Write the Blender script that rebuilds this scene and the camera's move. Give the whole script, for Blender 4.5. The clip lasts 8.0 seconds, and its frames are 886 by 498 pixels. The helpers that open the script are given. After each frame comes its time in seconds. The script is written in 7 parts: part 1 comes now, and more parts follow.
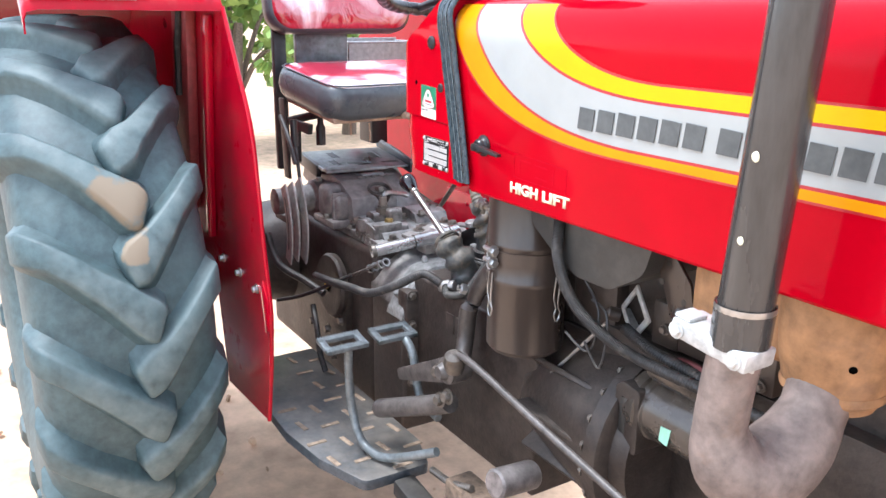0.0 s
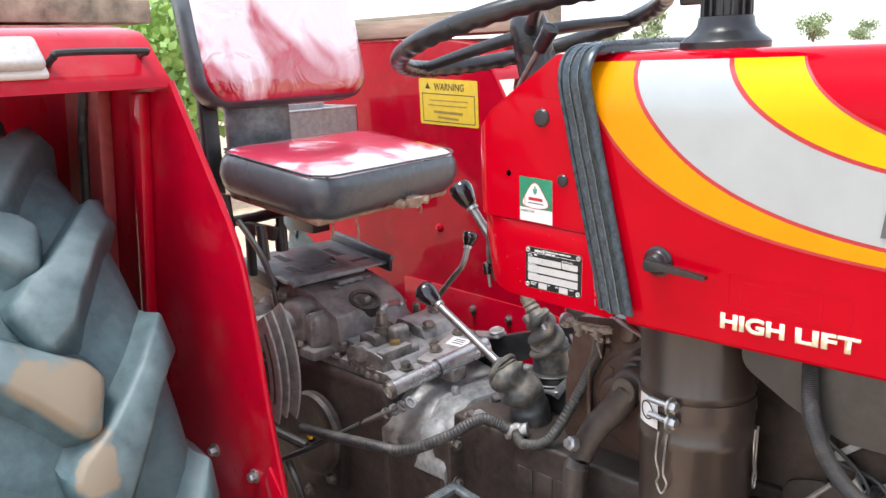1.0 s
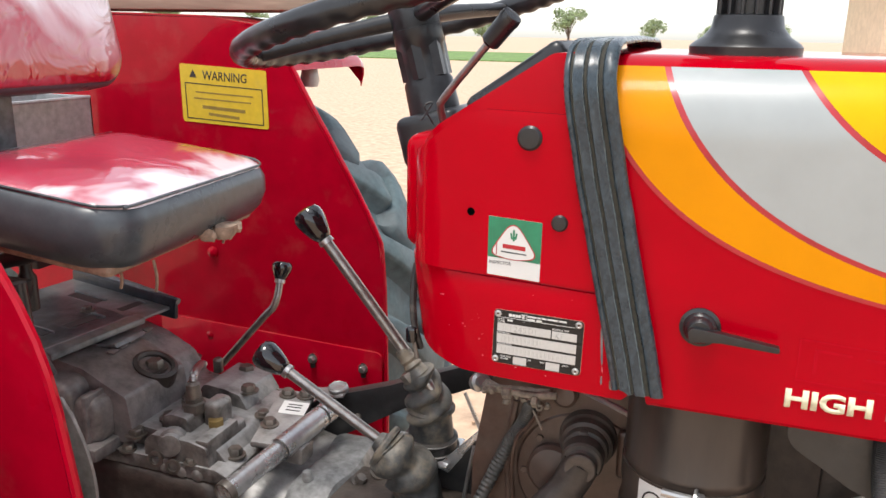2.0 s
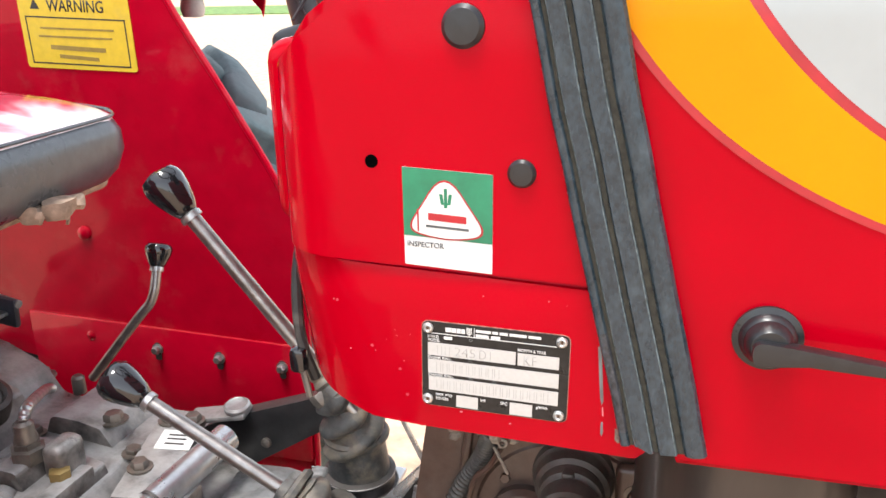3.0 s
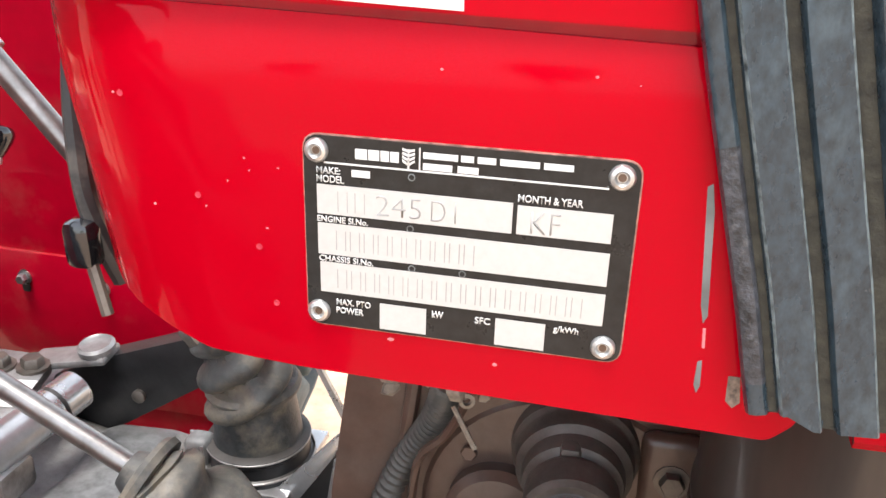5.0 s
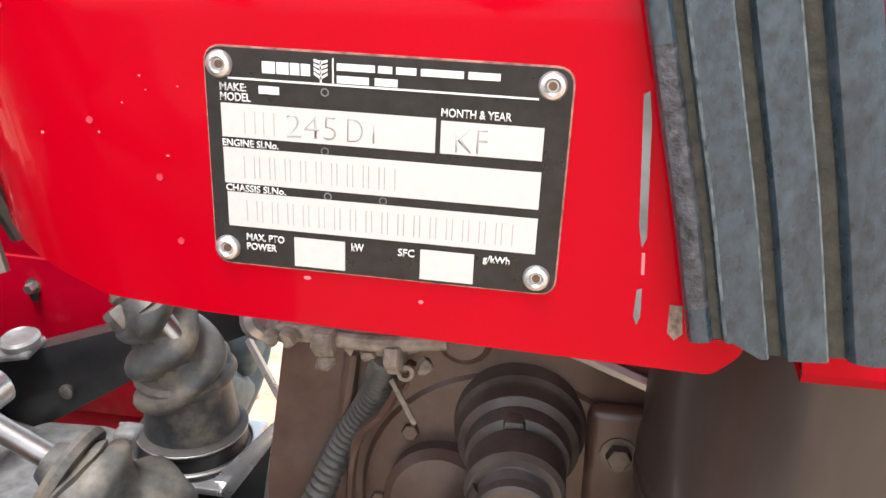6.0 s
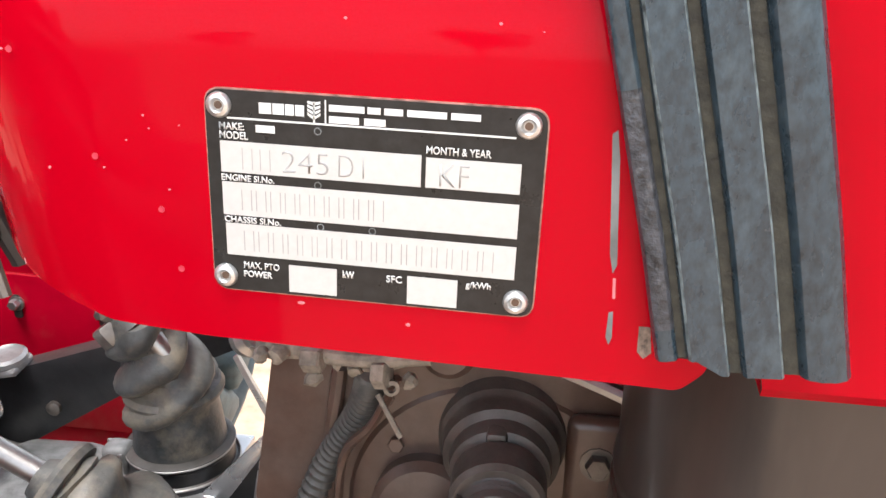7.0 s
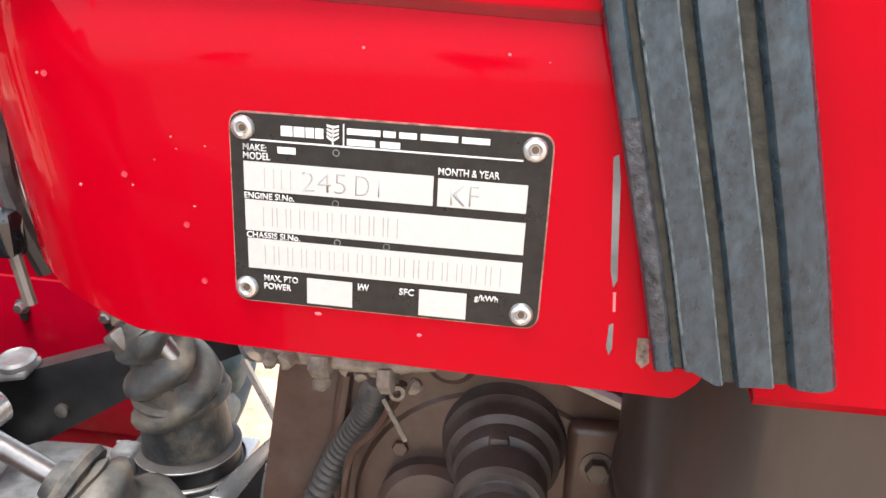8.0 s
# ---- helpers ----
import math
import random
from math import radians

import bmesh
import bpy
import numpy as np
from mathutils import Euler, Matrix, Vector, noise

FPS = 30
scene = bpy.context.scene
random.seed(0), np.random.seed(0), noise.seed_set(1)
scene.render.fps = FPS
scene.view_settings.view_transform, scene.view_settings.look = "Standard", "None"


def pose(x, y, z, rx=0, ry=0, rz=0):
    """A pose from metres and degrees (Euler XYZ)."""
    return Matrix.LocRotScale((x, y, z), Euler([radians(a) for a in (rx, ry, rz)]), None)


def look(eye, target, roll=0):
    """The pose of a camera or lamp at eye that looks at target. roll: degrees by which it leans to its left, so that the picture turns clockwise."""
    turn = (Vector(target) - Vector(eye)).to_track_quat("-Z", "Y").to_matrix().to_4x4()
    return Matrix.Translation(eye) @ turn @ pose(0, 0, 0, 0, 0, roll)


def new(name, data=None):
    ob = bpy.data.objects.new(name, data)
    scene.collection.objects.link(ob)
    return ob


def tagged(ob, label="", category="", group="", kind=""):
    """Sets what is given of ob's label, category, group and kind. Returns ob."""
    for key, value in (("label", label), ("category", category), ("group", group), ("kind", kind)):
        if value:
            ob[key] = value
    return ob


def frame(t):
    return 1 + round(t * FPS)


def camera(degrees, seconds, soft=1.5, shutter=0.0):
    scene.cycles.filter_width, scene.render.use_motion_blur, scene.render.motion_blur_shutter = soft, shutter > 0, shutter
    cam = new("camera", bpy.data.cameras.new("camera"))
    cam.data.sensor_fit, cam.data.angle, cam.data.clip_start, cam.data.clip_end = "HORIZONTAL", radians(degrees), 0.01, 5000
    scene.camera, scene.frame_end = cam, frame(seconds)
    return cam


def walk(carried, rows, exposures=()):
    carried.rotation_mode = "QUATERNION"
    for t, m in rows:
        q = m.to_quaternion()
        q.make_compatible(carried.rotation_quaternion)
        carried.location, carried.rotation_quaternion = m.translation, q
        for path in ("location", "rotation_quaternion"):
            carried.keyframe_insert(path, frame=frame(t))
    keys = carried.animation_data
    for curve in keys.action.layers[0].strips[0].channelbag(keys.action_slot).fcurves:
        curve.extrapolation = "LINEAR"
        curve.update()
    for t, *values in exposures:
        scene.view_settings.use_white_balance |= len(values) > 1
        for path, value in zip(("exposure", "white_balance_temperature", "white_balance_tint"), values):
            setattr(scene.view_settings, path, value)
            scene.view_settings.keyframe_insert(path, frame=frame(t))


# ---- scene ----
cam = camera(57.6, 8.0)
PATH = [
    (0, (1.388, -1.073, 1.443), (-0.235, -0.051, 0.877), 0.6),
    (0.5, (1.058, -1.216, 1.488), (-0.422, -0.001, 0.91), -0.7),
    (1, (0.686, -1.128, 1.472), (-0.667, 0.269, 1.004), -2.2),
    (1.5, (0.382, -1.055, 1.457), (-0.706, 0.542, 0.944), -1.4),
    (2, (0.208, -1.023, 1.482), (-0.429, 0.801, 0.968), 1.0),
    (2.2, (0.173, -0.991, 1.471), (-0.372, 0.852, 0.915), 0.8),
    (3.3, (0.136, -0.608, 1.37), (-0.412, 1.192, 0.69), -2.4),
    (3.5, (0.131, -0.575, 1.34), (-0.451, 1.187, 0.594), -2.6),
    (4, (0.117, -0.501, 1.28), (-0.391, 1.262, 0.484), -0.9),
    (4.2, (0.105, -0.481, 1.265), (-0.373, 1.283, 0.452), -0.4),
    (5.3, (0.083, -0.45, 1.251), (-0.288, 1.381, 0.539), 0.7),
    (5.5, (0.086, -0.445, 1.242), (-0.255, 1.392, 0.527), 0.7),
    (6, (0.09, -0.444, 1.23), (-0.201, 1.401, 0.516), 1.2),
    (6.5, (0.089, -0.456, 1.242), (-0.187, 1.399, 0.547), 1.2),
    (7, (0.091, -0.457, 1.24), (-0.158, 1.404, 0.55), 1.3),
    (7.5, (0.09, -0.465, 1.245), (-0.162, 1.403, 0.577), 1.6),
    (8, (0.089, -0.469, 1.248), (-0.157, 1.395, 0.565), 1.6),
]
walk(cam, [(t, look(eye, target, roll)) for t, eye, target, roll in PATH], exposures=[(0, 1.92, 5900, 10), (0.5, 1.88, 5900, 10), (1.0, 1.56, 6250, 10), (1.5, 1.82, 6000, 10), (2.0, 1.12, 6650, 10), (3.5, 1.86, 6500, 10), (4.2, 1.80, 6500, 10), (8, 1.80, 6400, 10)])


# ---- world and sun ----
world = bpy.data.worlds.new("sky_world")
scene.world = world
world.use_nodes = True
wn, wl = world.node_tree.nodes, world.node_tree.links
sky = wn.new("ShaderNodeTexSky")
sky.sky_type = "NISHITA"
sky.sun_disc = False
SUN_EL, SUN_AZ = 74.0, 200.0
sky.sun_elevation, sky.sun_rotation = radians(SUN_EL), radians(SUN_AZ)
sky.air_density, sky.dust_density, sky.ozone_density = 1.0, 1.0, 1.0
hazy = wn.new("ShaderNodeHueSaturation")
hazy.inputs["Saturation"].default_value = 0.35
wl.new(sky.outputs[0], hazy.inputs["Color"])
wl.new(hazy.outputs[0], wn["Background"].inputs["Color"])
wn["Background"].inputs["Strength"].default_value = 0.15
sun = new("sun", bpy.data.lights.new("sun", "SUN"))
sun.data.energy, sun.data.angle, sun.data.color = 1.2, radians(16), (1.0, 0.97, 0.93)
az = radians(SUN_AZ)
sun_from = Vector((math.sin(az) * math.cos(radians(SUN_EL)), math.cos(az) * math.cos(radians(SUN_EL)), math.sin(radians(SUN_EL))))
sun.matrix_world = look(sun_from * 30, (0, 0, 0))

# ---- materials ----
MATS = {}


def mat(name, color, rough=0.5, metal=0.0, coat=0.0, grain=0.12, grain_size=60.0, stain=0.0, stain_color=(0.3, 0.24, 0.18),
        stain_size=6.0, stain_cut=0.55, bump=0.1, bump_size=200.0, rough_var=0.1, each=0.0, stretch=None, up_dust=0.0, dust_color=(0.36, 0.29, 0.22), spec=0.5, coat_ior=1.5):
    """A painted, cast or woven surface: base colour with fine grain, larger stains, relief and, on faces that look up, dust."""
    m = bpy.data.materials.new(name)
    m.use_nodes = True
    n, l = m.node_tree.nodes, m.node_tree.links
    b = n["Principled BSDF"]
    b.inputs["Metallic"].default_value = metal
    b.inputs["Specular IOR Level"].default_value = spec
    b.inputs["Coat Weight"].default_value = coat
    b.inputs["Coat Roughness"].default_value, b.inputs["Coat IOR"].default_value = 0.06, coat_ior
    co = n.new("ShaderNodeTexCoord").outputs["Object"]
    if stretch:
        mp = n.new("ShaderNodeMapping")
        mp.inputs["Scale"].default_value = stretch
        l.new(co, mp.inputs["Vector"])
        co = mp.outputs[0]

    def noise_tex(size, detail=4.0, rg=0.6):
        t = n.new("ShaderNodeTexNoise")
        t.inputs["Scale"].default_value, t.inputs["Detail"].default_value, t.inputs["Roughness"].default_value = size, detail, rg
        l.new(co, t.inputs["Vector"])
        return t.outputs["Fac"]

    def ramp(fac, lo, hi):
        r = n.new("ShaderNodeMapRange")
        r.inputs["From Min"].default_value, r.inputs["From Max"].default_value = lo, hi
        l.new(fac, r.inputs["Value"])
        return r.outputs[0]

    def mix(fac, a, c):
        x = n.new("ShaderNodeMix")
        x.data_type = "RGBA"
        for sock, v in ((x.inputs["Factor"], fac), (x.inputs["A"], a), (x.inputs["B"], c)):
            if isinstance(v, (int, float)):
                sock.default_value = v
            elif isinstance(v, tuple):
                sock.default_value = (*v, 1)
            else:
                l.new(v, sock)
        return x.outputs["Result"]

    fine = noise_tex(grain_size)
    dark = tuple(v * (1 - grain * 1.6) for v in color)
    lite = tuple(min(1, v * (1 + grain)) for v in color)
    col = mix(ramp(fine, 0.3, 0.7), dark, lite)
    big = noise_tex(stain_size, 6.0, 0.65)
    if stain:
        st = ramp(big, stain_cut, stain_cut + 0.18)
        sc = n.new("ShaderNodeMath")
        sc.operation = "MULTIPLY"
        sc.inputs[1].default_value = stain
        l.new(st, sc.inputs[0])
        col = mix(sc.outputs[0], col, stain_color)
    if up_dust:
        g = n.new("ShaderNodeNewGeometry")
        sep = n.new("ShaderNodeSeparateXYZ")
        l.new(g.outputs["Normal"], sep.inputs[0])
        up = ramp(sep.outputs["Z"], 0.25, 0.95)
        mu = n.new("ShaderNodeMath")
        mu.operation = "MULTIPLY"
        l.new(up, mu.inputs[0])
        l.new(ramp(big, 0.25, 0.75), mu.inputs[1])
        mu2 = n.new("ShaderNodeMath")
        mu2.operation = "MULTIPLY"
        mu2.inputs[1].default_value = up_dust
        l.new(mu.outputs[0], mu2.inputs[0])
        col = mix(mu2.outputs[0], col, dust_color)
    if each:
        oi = n.new("ShaderNodeObjectInfo")
        hs = n.new("ShaderNodeHueSaturation")
        mr = n.new("ShaderNodeMapRange")
        mr.inputs["To Min"].default_value, mr.inputs["To Max"].default_value = 1 - each, 1 + each
        l.new(oi.outputs["Random"], mr.inputs["Value"])
        l.new(mr.outputs[0], hs.inputs["Value"])
        l.new(col, hs.inputs["Color"])
        col = hs.outputs[0]
    l.new(col, b.inputs["Base Color"])
    rr = n.new("ShaderNodeMapRange")
    rr.inputs["To Min"].default_value, rr.inputs["To Max"].default_value = max(0.02, rough - rough_var), min(1, rough + rough_var)
    l.new(big, rr.inputs["Value"])
    l.new(rr.outputs[0], b.inputs["Roughness"])
    if bump:
        bp = n.new("ShaderNodeBump")
        bp.inputs["Strength"].default_value, bp.inputs["Distance"].default_value = bump, 0.002
        l.new(noise_tex(bump_size, 3.0), bp.inputs["Height"])
        l.new(bp.outputs[0], b.inputs["Normal"])
    MATS[name] = m
    return m


RED = mat("red_paint", (0.415, 0.0003, 0.0085), 0.25, spec=0.0, coat=1.0, coat_ior=1.19, grain=0.05, grain_size=9, bump=0.035, bump_size=9, rough_var=0.08)
RED_DUSTY = mat("red_paint_dusty", (0.41, 0.0005, 0.0155), 0.3, spec=0.04, coat=1.0, coat_ior=1.30, grain=0.08, grain_size=20, stain=0.1, stain_size=9, bump=0.05, bump_size=30, up_dust=0.12)
RED_GHOST = mat("red_paint_stain", (0.445, 0.0005, 0.012), 0.4, spec=0.03, coat=0.10, grain=0.1, bump=0)
DEEP_RED = mat("deep_red_line", (0.40, 0.01, 0.02), 0.35, coat=0.3, bump=0.0)
ORANGE = mat("orange_stripe", (0.70, 0.26, 0.001), 0.34, spec=0.08, coat=0.1, grain=0.04, grain_size=12, bump=0.02, bump_size=20)
YELLOW = mat("yellow_stripe", (0.70, 0.42, 0.002), 0.34, spec=0.08, coat=0.1, grain=0.04, grain_size=12, bump=0.02, bump_size=20)
SILVER = mat("silver_grey_stripe", (0.345, 0.372, 0.368), 0.36, coat=0.4, grain=0.05, grain_size=12, bump=0.02, bump_size=20)
LETTER = mat("grey_lettering", (0.105, 0.112, 0.112), 0.45, spec=0.2, bump=0.0)
CREAM = mat("cream_lettering", (0.84, 0.80, 0.56), 0.5, grain=0.15, grain_size=120, stain=0.5, stain_size=60, stain_color=(0.85, 0.86, 0.8), bump=0.05)
CAST = mat("brown_cast_iron_paint", (0.034, 0.025, 0.021), 0.46, grain=0.35, grain_size=45, stain=0.5, stain_color=(0.066, 0.052, 0.043), stain_size=13, stain_cut=0.5, bump=0.5, bump_size=110, up_dust=0.4, dust_color=(0.17, 0.145, 0.12), rough_var=0.2)
HUMP = mat("mauve_brown_casting", (0.165, 0.146, 0.142), 0.36, metal=0.1, grain=0.35, grain_size=45, stain=0.55, stain_color=(0.26, 0.236, 0.228), stain_size=14, stain_cut=0.48, bump=0.45, bump_size=110, up_dust=0.5, dust_color=(0.34, 0.315, 0.295), rough_var=0.2)
# Dust on upward faces is paler and bluer, with reflected sky painted into it.
CAST_GREY = mat("dusty_grey_cast_iron", (0.165, 0.152, 0.142), 0.36, metal=0.15, grain=0.5, grain_size=40, stain=0.6, stain_color=(0.10, 0.084, 0.072), stain_size=22, stain_cut=0.46, bump=0.55, bump_size=120, up_dust=0.85, dust_color=(0.47, 0.47, 0.46), rough_var=0.2)
# Upright pale stains also paint in the light streaks of a glossy reflection.
BROWN = mat("brown_metal_paint", (0.040, 0.029, 0.0235), 0.30, coat=0.2, grain=0.18, grain_size=30, stain=0.55, stain_color=(0.095, 0.074, 0.060), stain_size=9, bump=0.08, bump_size=60, up_dust=0.3, stretch=(1, 1, 0.25))
BLACK = mat("black_metal_paint", (0.02, 0.02, 0.021), 0.42, grain=0.25, stain=0.3, stain_color=(0.1, 0.09, 0.08), stain_size=12, bump=0.12, up_dust=0.4, dust_color=(0.2, 0.18, 0.155))
PLASTIC = mat("black_plastic", (0.018, 0.019, 0.021), 0.3, grain=0.2, bump=0.08, bump_size=120, stain=0.15, stain_color=(0.12, 0.12, 0.12), stain_size=18)
KNOB = mat("glossy_black_knob", (0.01, 0.01, 0.012), 0.12, coat=0.6, bump=0.0, rough_var=0.05)
GROOVE = mat("brown_dirt_in_grooves", (0.033, 0.031, 0.022), 0.8, grain=0.35, grain_size=260, stain=0.4, stain_color=(0.05, 0.05, 0.048), stain_size=40, bump=0.3, bump_size=300)
STRAP = mat("blue_grey_rubber_strip", (0.026, 0.042, 0.054), 0.28, grain=0.32, grain_size=420, stain=0.55, stain_color=(0.082, 0.112, 0.128), stain_size=75, stain_cut=0.53, bump=0.2, bump_size=190, stretch=(1, 1, 0.6), rough_var=0.18)
# Rib edge highlight painted as a pale colour, mottled by scuffs.
RIB_EDGE = mat("scuffed_rib_edge_highlight", (0.17, 0.205, 0.21), 0.5, grain=0.5, grain_size=300, stain=0.7, stain_color=(0.07, 0.085, 0.09), stain_size=110, stain_cut=0.55, bump=0.2, bump_size=300)
BOOT = mat("dusty_rubber_boot", (0.058, 0.062, 0.062), 0.48, up_dust=0.5, dust_color=(0.30, 0.27, 0.215), grain=0.35, stain=0.7, stain_color=(0.21, 0.175, 0.125), stain_size=26, stain_cut=0.48, bump=0.25)
TYRE = mat("dusty_tyre_rubber", (0.088, 0.135, 0.145), 0.62, grain=0.22, grain_size=35, stain=0.5, stain_color=(0.17, 0.185, 0.19), stain_size=5, stain_cut=0.45, bump=0.25, bump_size=120)
STEEL = mat("worn_bright_steel", (0.42, 0.42, 0.41), 0.3, metal=0.85, grain=0.15, stain=0.35, stain_color=(0.18, 0.15, 0.12), stain_size=30, bump=0.1)
CHROME = mat("chrome_rod", (0.31, 0.295, 0.28), 0.36, metal=0.9, grain=0.2, stain=0.5, stain_color=(0.2, 0.16, 0.13), stain_size=40, bump=0.03)
BOLT = mat("dull_bolt_steel", (0.17, 0.15, 0.13), 0.42, metal=0.6, grain=0.25, stain=0.5, stain_color=(0.16, 0.11, 0.08), stain_size=60, bump=0.2)
RUST = mat("rusty_orange_manifold", (0.36, 0.19, 0.085), 0.75, grain=0.25, grain_size=30, stain=0.6, stain_color=(0.2, 0.12, 0.08), stain_size=9, bump=0.4)
RUST_GREY = mat("burnt_grey_elbow", (0.20, 0.155, 0.135), 0.65, grain=0.25, grain_size=40, stain=0.55, stain_color=(0.25, 0.14, 0.08), stain_size=9, bump=0.3)
PIPE = mat("black_exhaust_pipe", (0.042, 0.041, 0.040), 0.26, coat=0.35, grain=0.2, stain=0.35, stain_color=(0.1, 0.09, 0.08), stain_size=16, bump=0.15, stretch=(1, 1, 0.2))
ALUM = mat("rough_aluminium_clamp", (0.50, 0.51, 0.50), 0.5, metal=0.25, grain=0.2, stain=0.3, stain_size=40, bump=0.4)
VINYL = mat("black_seat_vinyl", (0.075, 0.086, 0.096), 0.29, grain=0.15, stain=0.4, stain_color=(0.13, 0.145, 0.155), stain_size=11, bump=0.28, bump_size=22)
FOAM = mat("torn_seat_lining", (0.42, 0.3, 0.22), 0.9, grain=0.3, bump=0.5)
WOOD = mat("weathered_plank", (0.30, 0.24, 0.175), 0.8, grain=0.35, grain_size=24, stain=0.4, stain_color=(0.16, 0.13, 0.1), stain_size=7, bump=0.4, stretch=(0.12, 1, 1), each=0.15)
SOIL = mat("sandy_soil", (0.62, 0.43, 0.295), 0.95, grain=0.2, grain_size=9, stain=0.45, stain_color=(0.52, 0.345, 0.23), stain_size=0.7, bump=0.9, bump_size=26)
GRASS = mat("green_field", (0.16, 0.27, 0.07), 0.9, grain=0.4, grain_size=2, stain=0.4, stain_color=(0.25, 0.25, 0.1), stain_size=0.3, bump=0.5, bump_size=8)
LEAF_LIGHT = mat("light_green_leaves", (0.30, 0.46, 0.12), 0.6, grain=0.4, grain_size=1.2, bump=0.0)
BOARD = mat("scuffed_blue_black_plate", (0.055, 0.066, 0.078), 0.38, metal=0.2, grain=0.25, stain=0.5, stain_color=(0.16, 0.165, 0.165), stain_size=9, bump=0.12, up_dust=0.75, dust_color=(0.33, 0.29, 0.24))
LEAF = mat("tree_leaves", (0.25, 0.32, 0.15), 0.6, grain=0.4, grain_size=1.2, bump=0.0)
BARK = mat("tree_bark", (0.16, 0.12, 0.09), 0.9, grain=0.3, bump=0.5, bump_size=30)
PLASTER = mat("beige_plaster", (0.66, 0.52, 0.38), 0.9, grain=0.08, grain_size=3, stain=0.2, stain_size=0.8, bump=0.2)
SHUTTER = mat("grey_steel_shutter", (0.42, 0.43, 0.44), 0.45, metal=0.3, bump=0.05)
WHITE = mat("white_print", (0.66, 0.66, 0.64), 0.35, grain=0.02, bump=0.0)
PLATE = mat("black_nameplate", (0.014, 0.0146, 0.015), 0.30, spec=0.35, grain=0.3, grain_size=200, stain=0.35, stain_color=(0.06, 0.06, 0.056), stain_size=110, stain_cut=0.58, bump=0.05)
FIELD = mat("brushed_white_field", (0.53, 0.525, 0.505), 0.38, metal=0.15, grain=0.03, grain_size=400, bump=0.03)
ENGRAVE = mat("grey_engraving", (0.36, 0.355, 0.34), 0.5, bump=0.0)
GREEN = mat("green_print", (0.015, 0.20, 0.10), 0.4, coat=0.2, bump=0.0)
SIGN = mat("yellow_warning_vinyl", (0.70, 0.485, 0.03), 0.45, grain=0.06, stain=0.15, stain_size=20, bump=0.0)
INK = mat("black_ink", (0.03, 0.028, 0.025), 0.5, bump=0.0)
BROWN_INK = mat("brown_ink", (0.30, 0.20, 0.04), 0.5, bump=0.0)
AMBER = mat("amber_lens", (0.56, 0.16, 0.045), 0.3, coat=0.3, stain=0.4, stain_color=(0.50, 0.24, 0.12), stain_size=40, bump=0.05, bump_size=400)
CLEAR = mat("clear_ribbed_lens", (0.50, 0.48, 0.45), 0.25, coat=0.4, stain=0.4, stain_color=(0.36, 0.33, 0.29), stain_size=40, bump=0.05, bump_size=400)
RIM = mat("silver_wheel_paint", (0.47, 0.48, 0.49), 0.4, metal=0.3, grain=0.06, stain=0.25, stain_size=7, bump=0.05)
CONDUIT = mat("dusty_corrugated_hose", (0.055, 0.056, 0.052), 0.5, grain=0.25, stain=0.6, stain_color=(0.2, 0.19, 0.165), stain_size=35, bump=0.12, up_dust=0.5, dust_color=(0.28, 0.26, 0.225))
CABLE = mat("black_cable", (0.025, 0.025, 0.026), 0.5, grain=0.2, stain=0.5, stain_color=(0.17, 0.15, 0.125), stain_size=30, bump=0.1, up_dust=0.5, dust_color=(0.22, 0.2, 0.17))
PAN = mat("dusty_blue_grey_steel", (0.185, 0.20, 0.215), 0.34, metal=0.3, grain=0.3, grain_size=40, stain=0.5, stain_color=(0.19, 0.17, 0.15), stain_size=16, bump=0.2, up_dust=0.3)
STEER = mat("glossy_brown_casting", (0.088, 0.053, 0.039), 0.36, coat=0.12, grain=0.22, grain_size=35, stain=0.4, stain_color=(0.15, 0.115, 0.095), stain_size=16, stain_cut=0.5, bump=0.12, bump_size=60, rough_var=0.12)
UNION = mat("dirt_caked_fittings", (0.26, 0.225, 0.18), 0.75, grain=0.35, grain_size=110, stain=0.5, stain_color=(0.12, 0.10, 0.085), stain_size=40, bump=0.5, bump_size=160)
DUSTY = mat("pale_dusty_metal", (0.232, 0.234, 0.23), 0.48, metal=0.12, grain=0.3, grain_size=60, stain=0.55, stain_color=(0.165, 0.155, 0.145), stain_size=17, stain_cut=0.5, bump=0.3, bump_size=60)
QUAD = mat("worn_grey_quadrant_steel", (0.30, 0.29, 0.28), 0.42, metal=0.4, grain=0.2, stain=0.45, stain_color=(0.16, 0.13, 0.10), stain_size=24, bump=0.15)
TUBE_GREY = mat("polished_grey_tube", (0.50, 0.505, 0.51), 0.28, metal=0.75, grain=0.12, stain=0.2, stain_color=(0.28, 0.26, 0.24), stain_size=20, bump=0.06)
BOSS = mat("dusty_brown_boss", (0.088, 0.073, 0.062), 0.46, grain=0.3, grain_size=50, stain=0.5, stain_color=(0.13, 0.11, 0.092), stain_size=26, stain_cut=0.44, bump=0.25, bump_size=110, up_dust=0.18, dust_color=(0.22, 0.195, 0.165))
HOLE = mat("empty_screw_hole", (0.002, 0.002, 0.002), 0.9, spec=0.0, bump=0)
DROP_MARK = mat("dried_drop_mark", (0.52, 0.035, 0.06), 0.45, bump=0)
CHIP = mat("pale_paint_chip", (0.64, 0.20, 0.21), 0.6, bump=0)
SCUFF = mat("scuffed_violet_rubber", (0.045, 0.048, 0.056), 0.45, grain=0.5, grain_size=260, stain=0.75, stain_color=(0.16, 0.165, 0.17), stain_size=150, stain_cut=0.56, bump=0.4, bump_size=420)
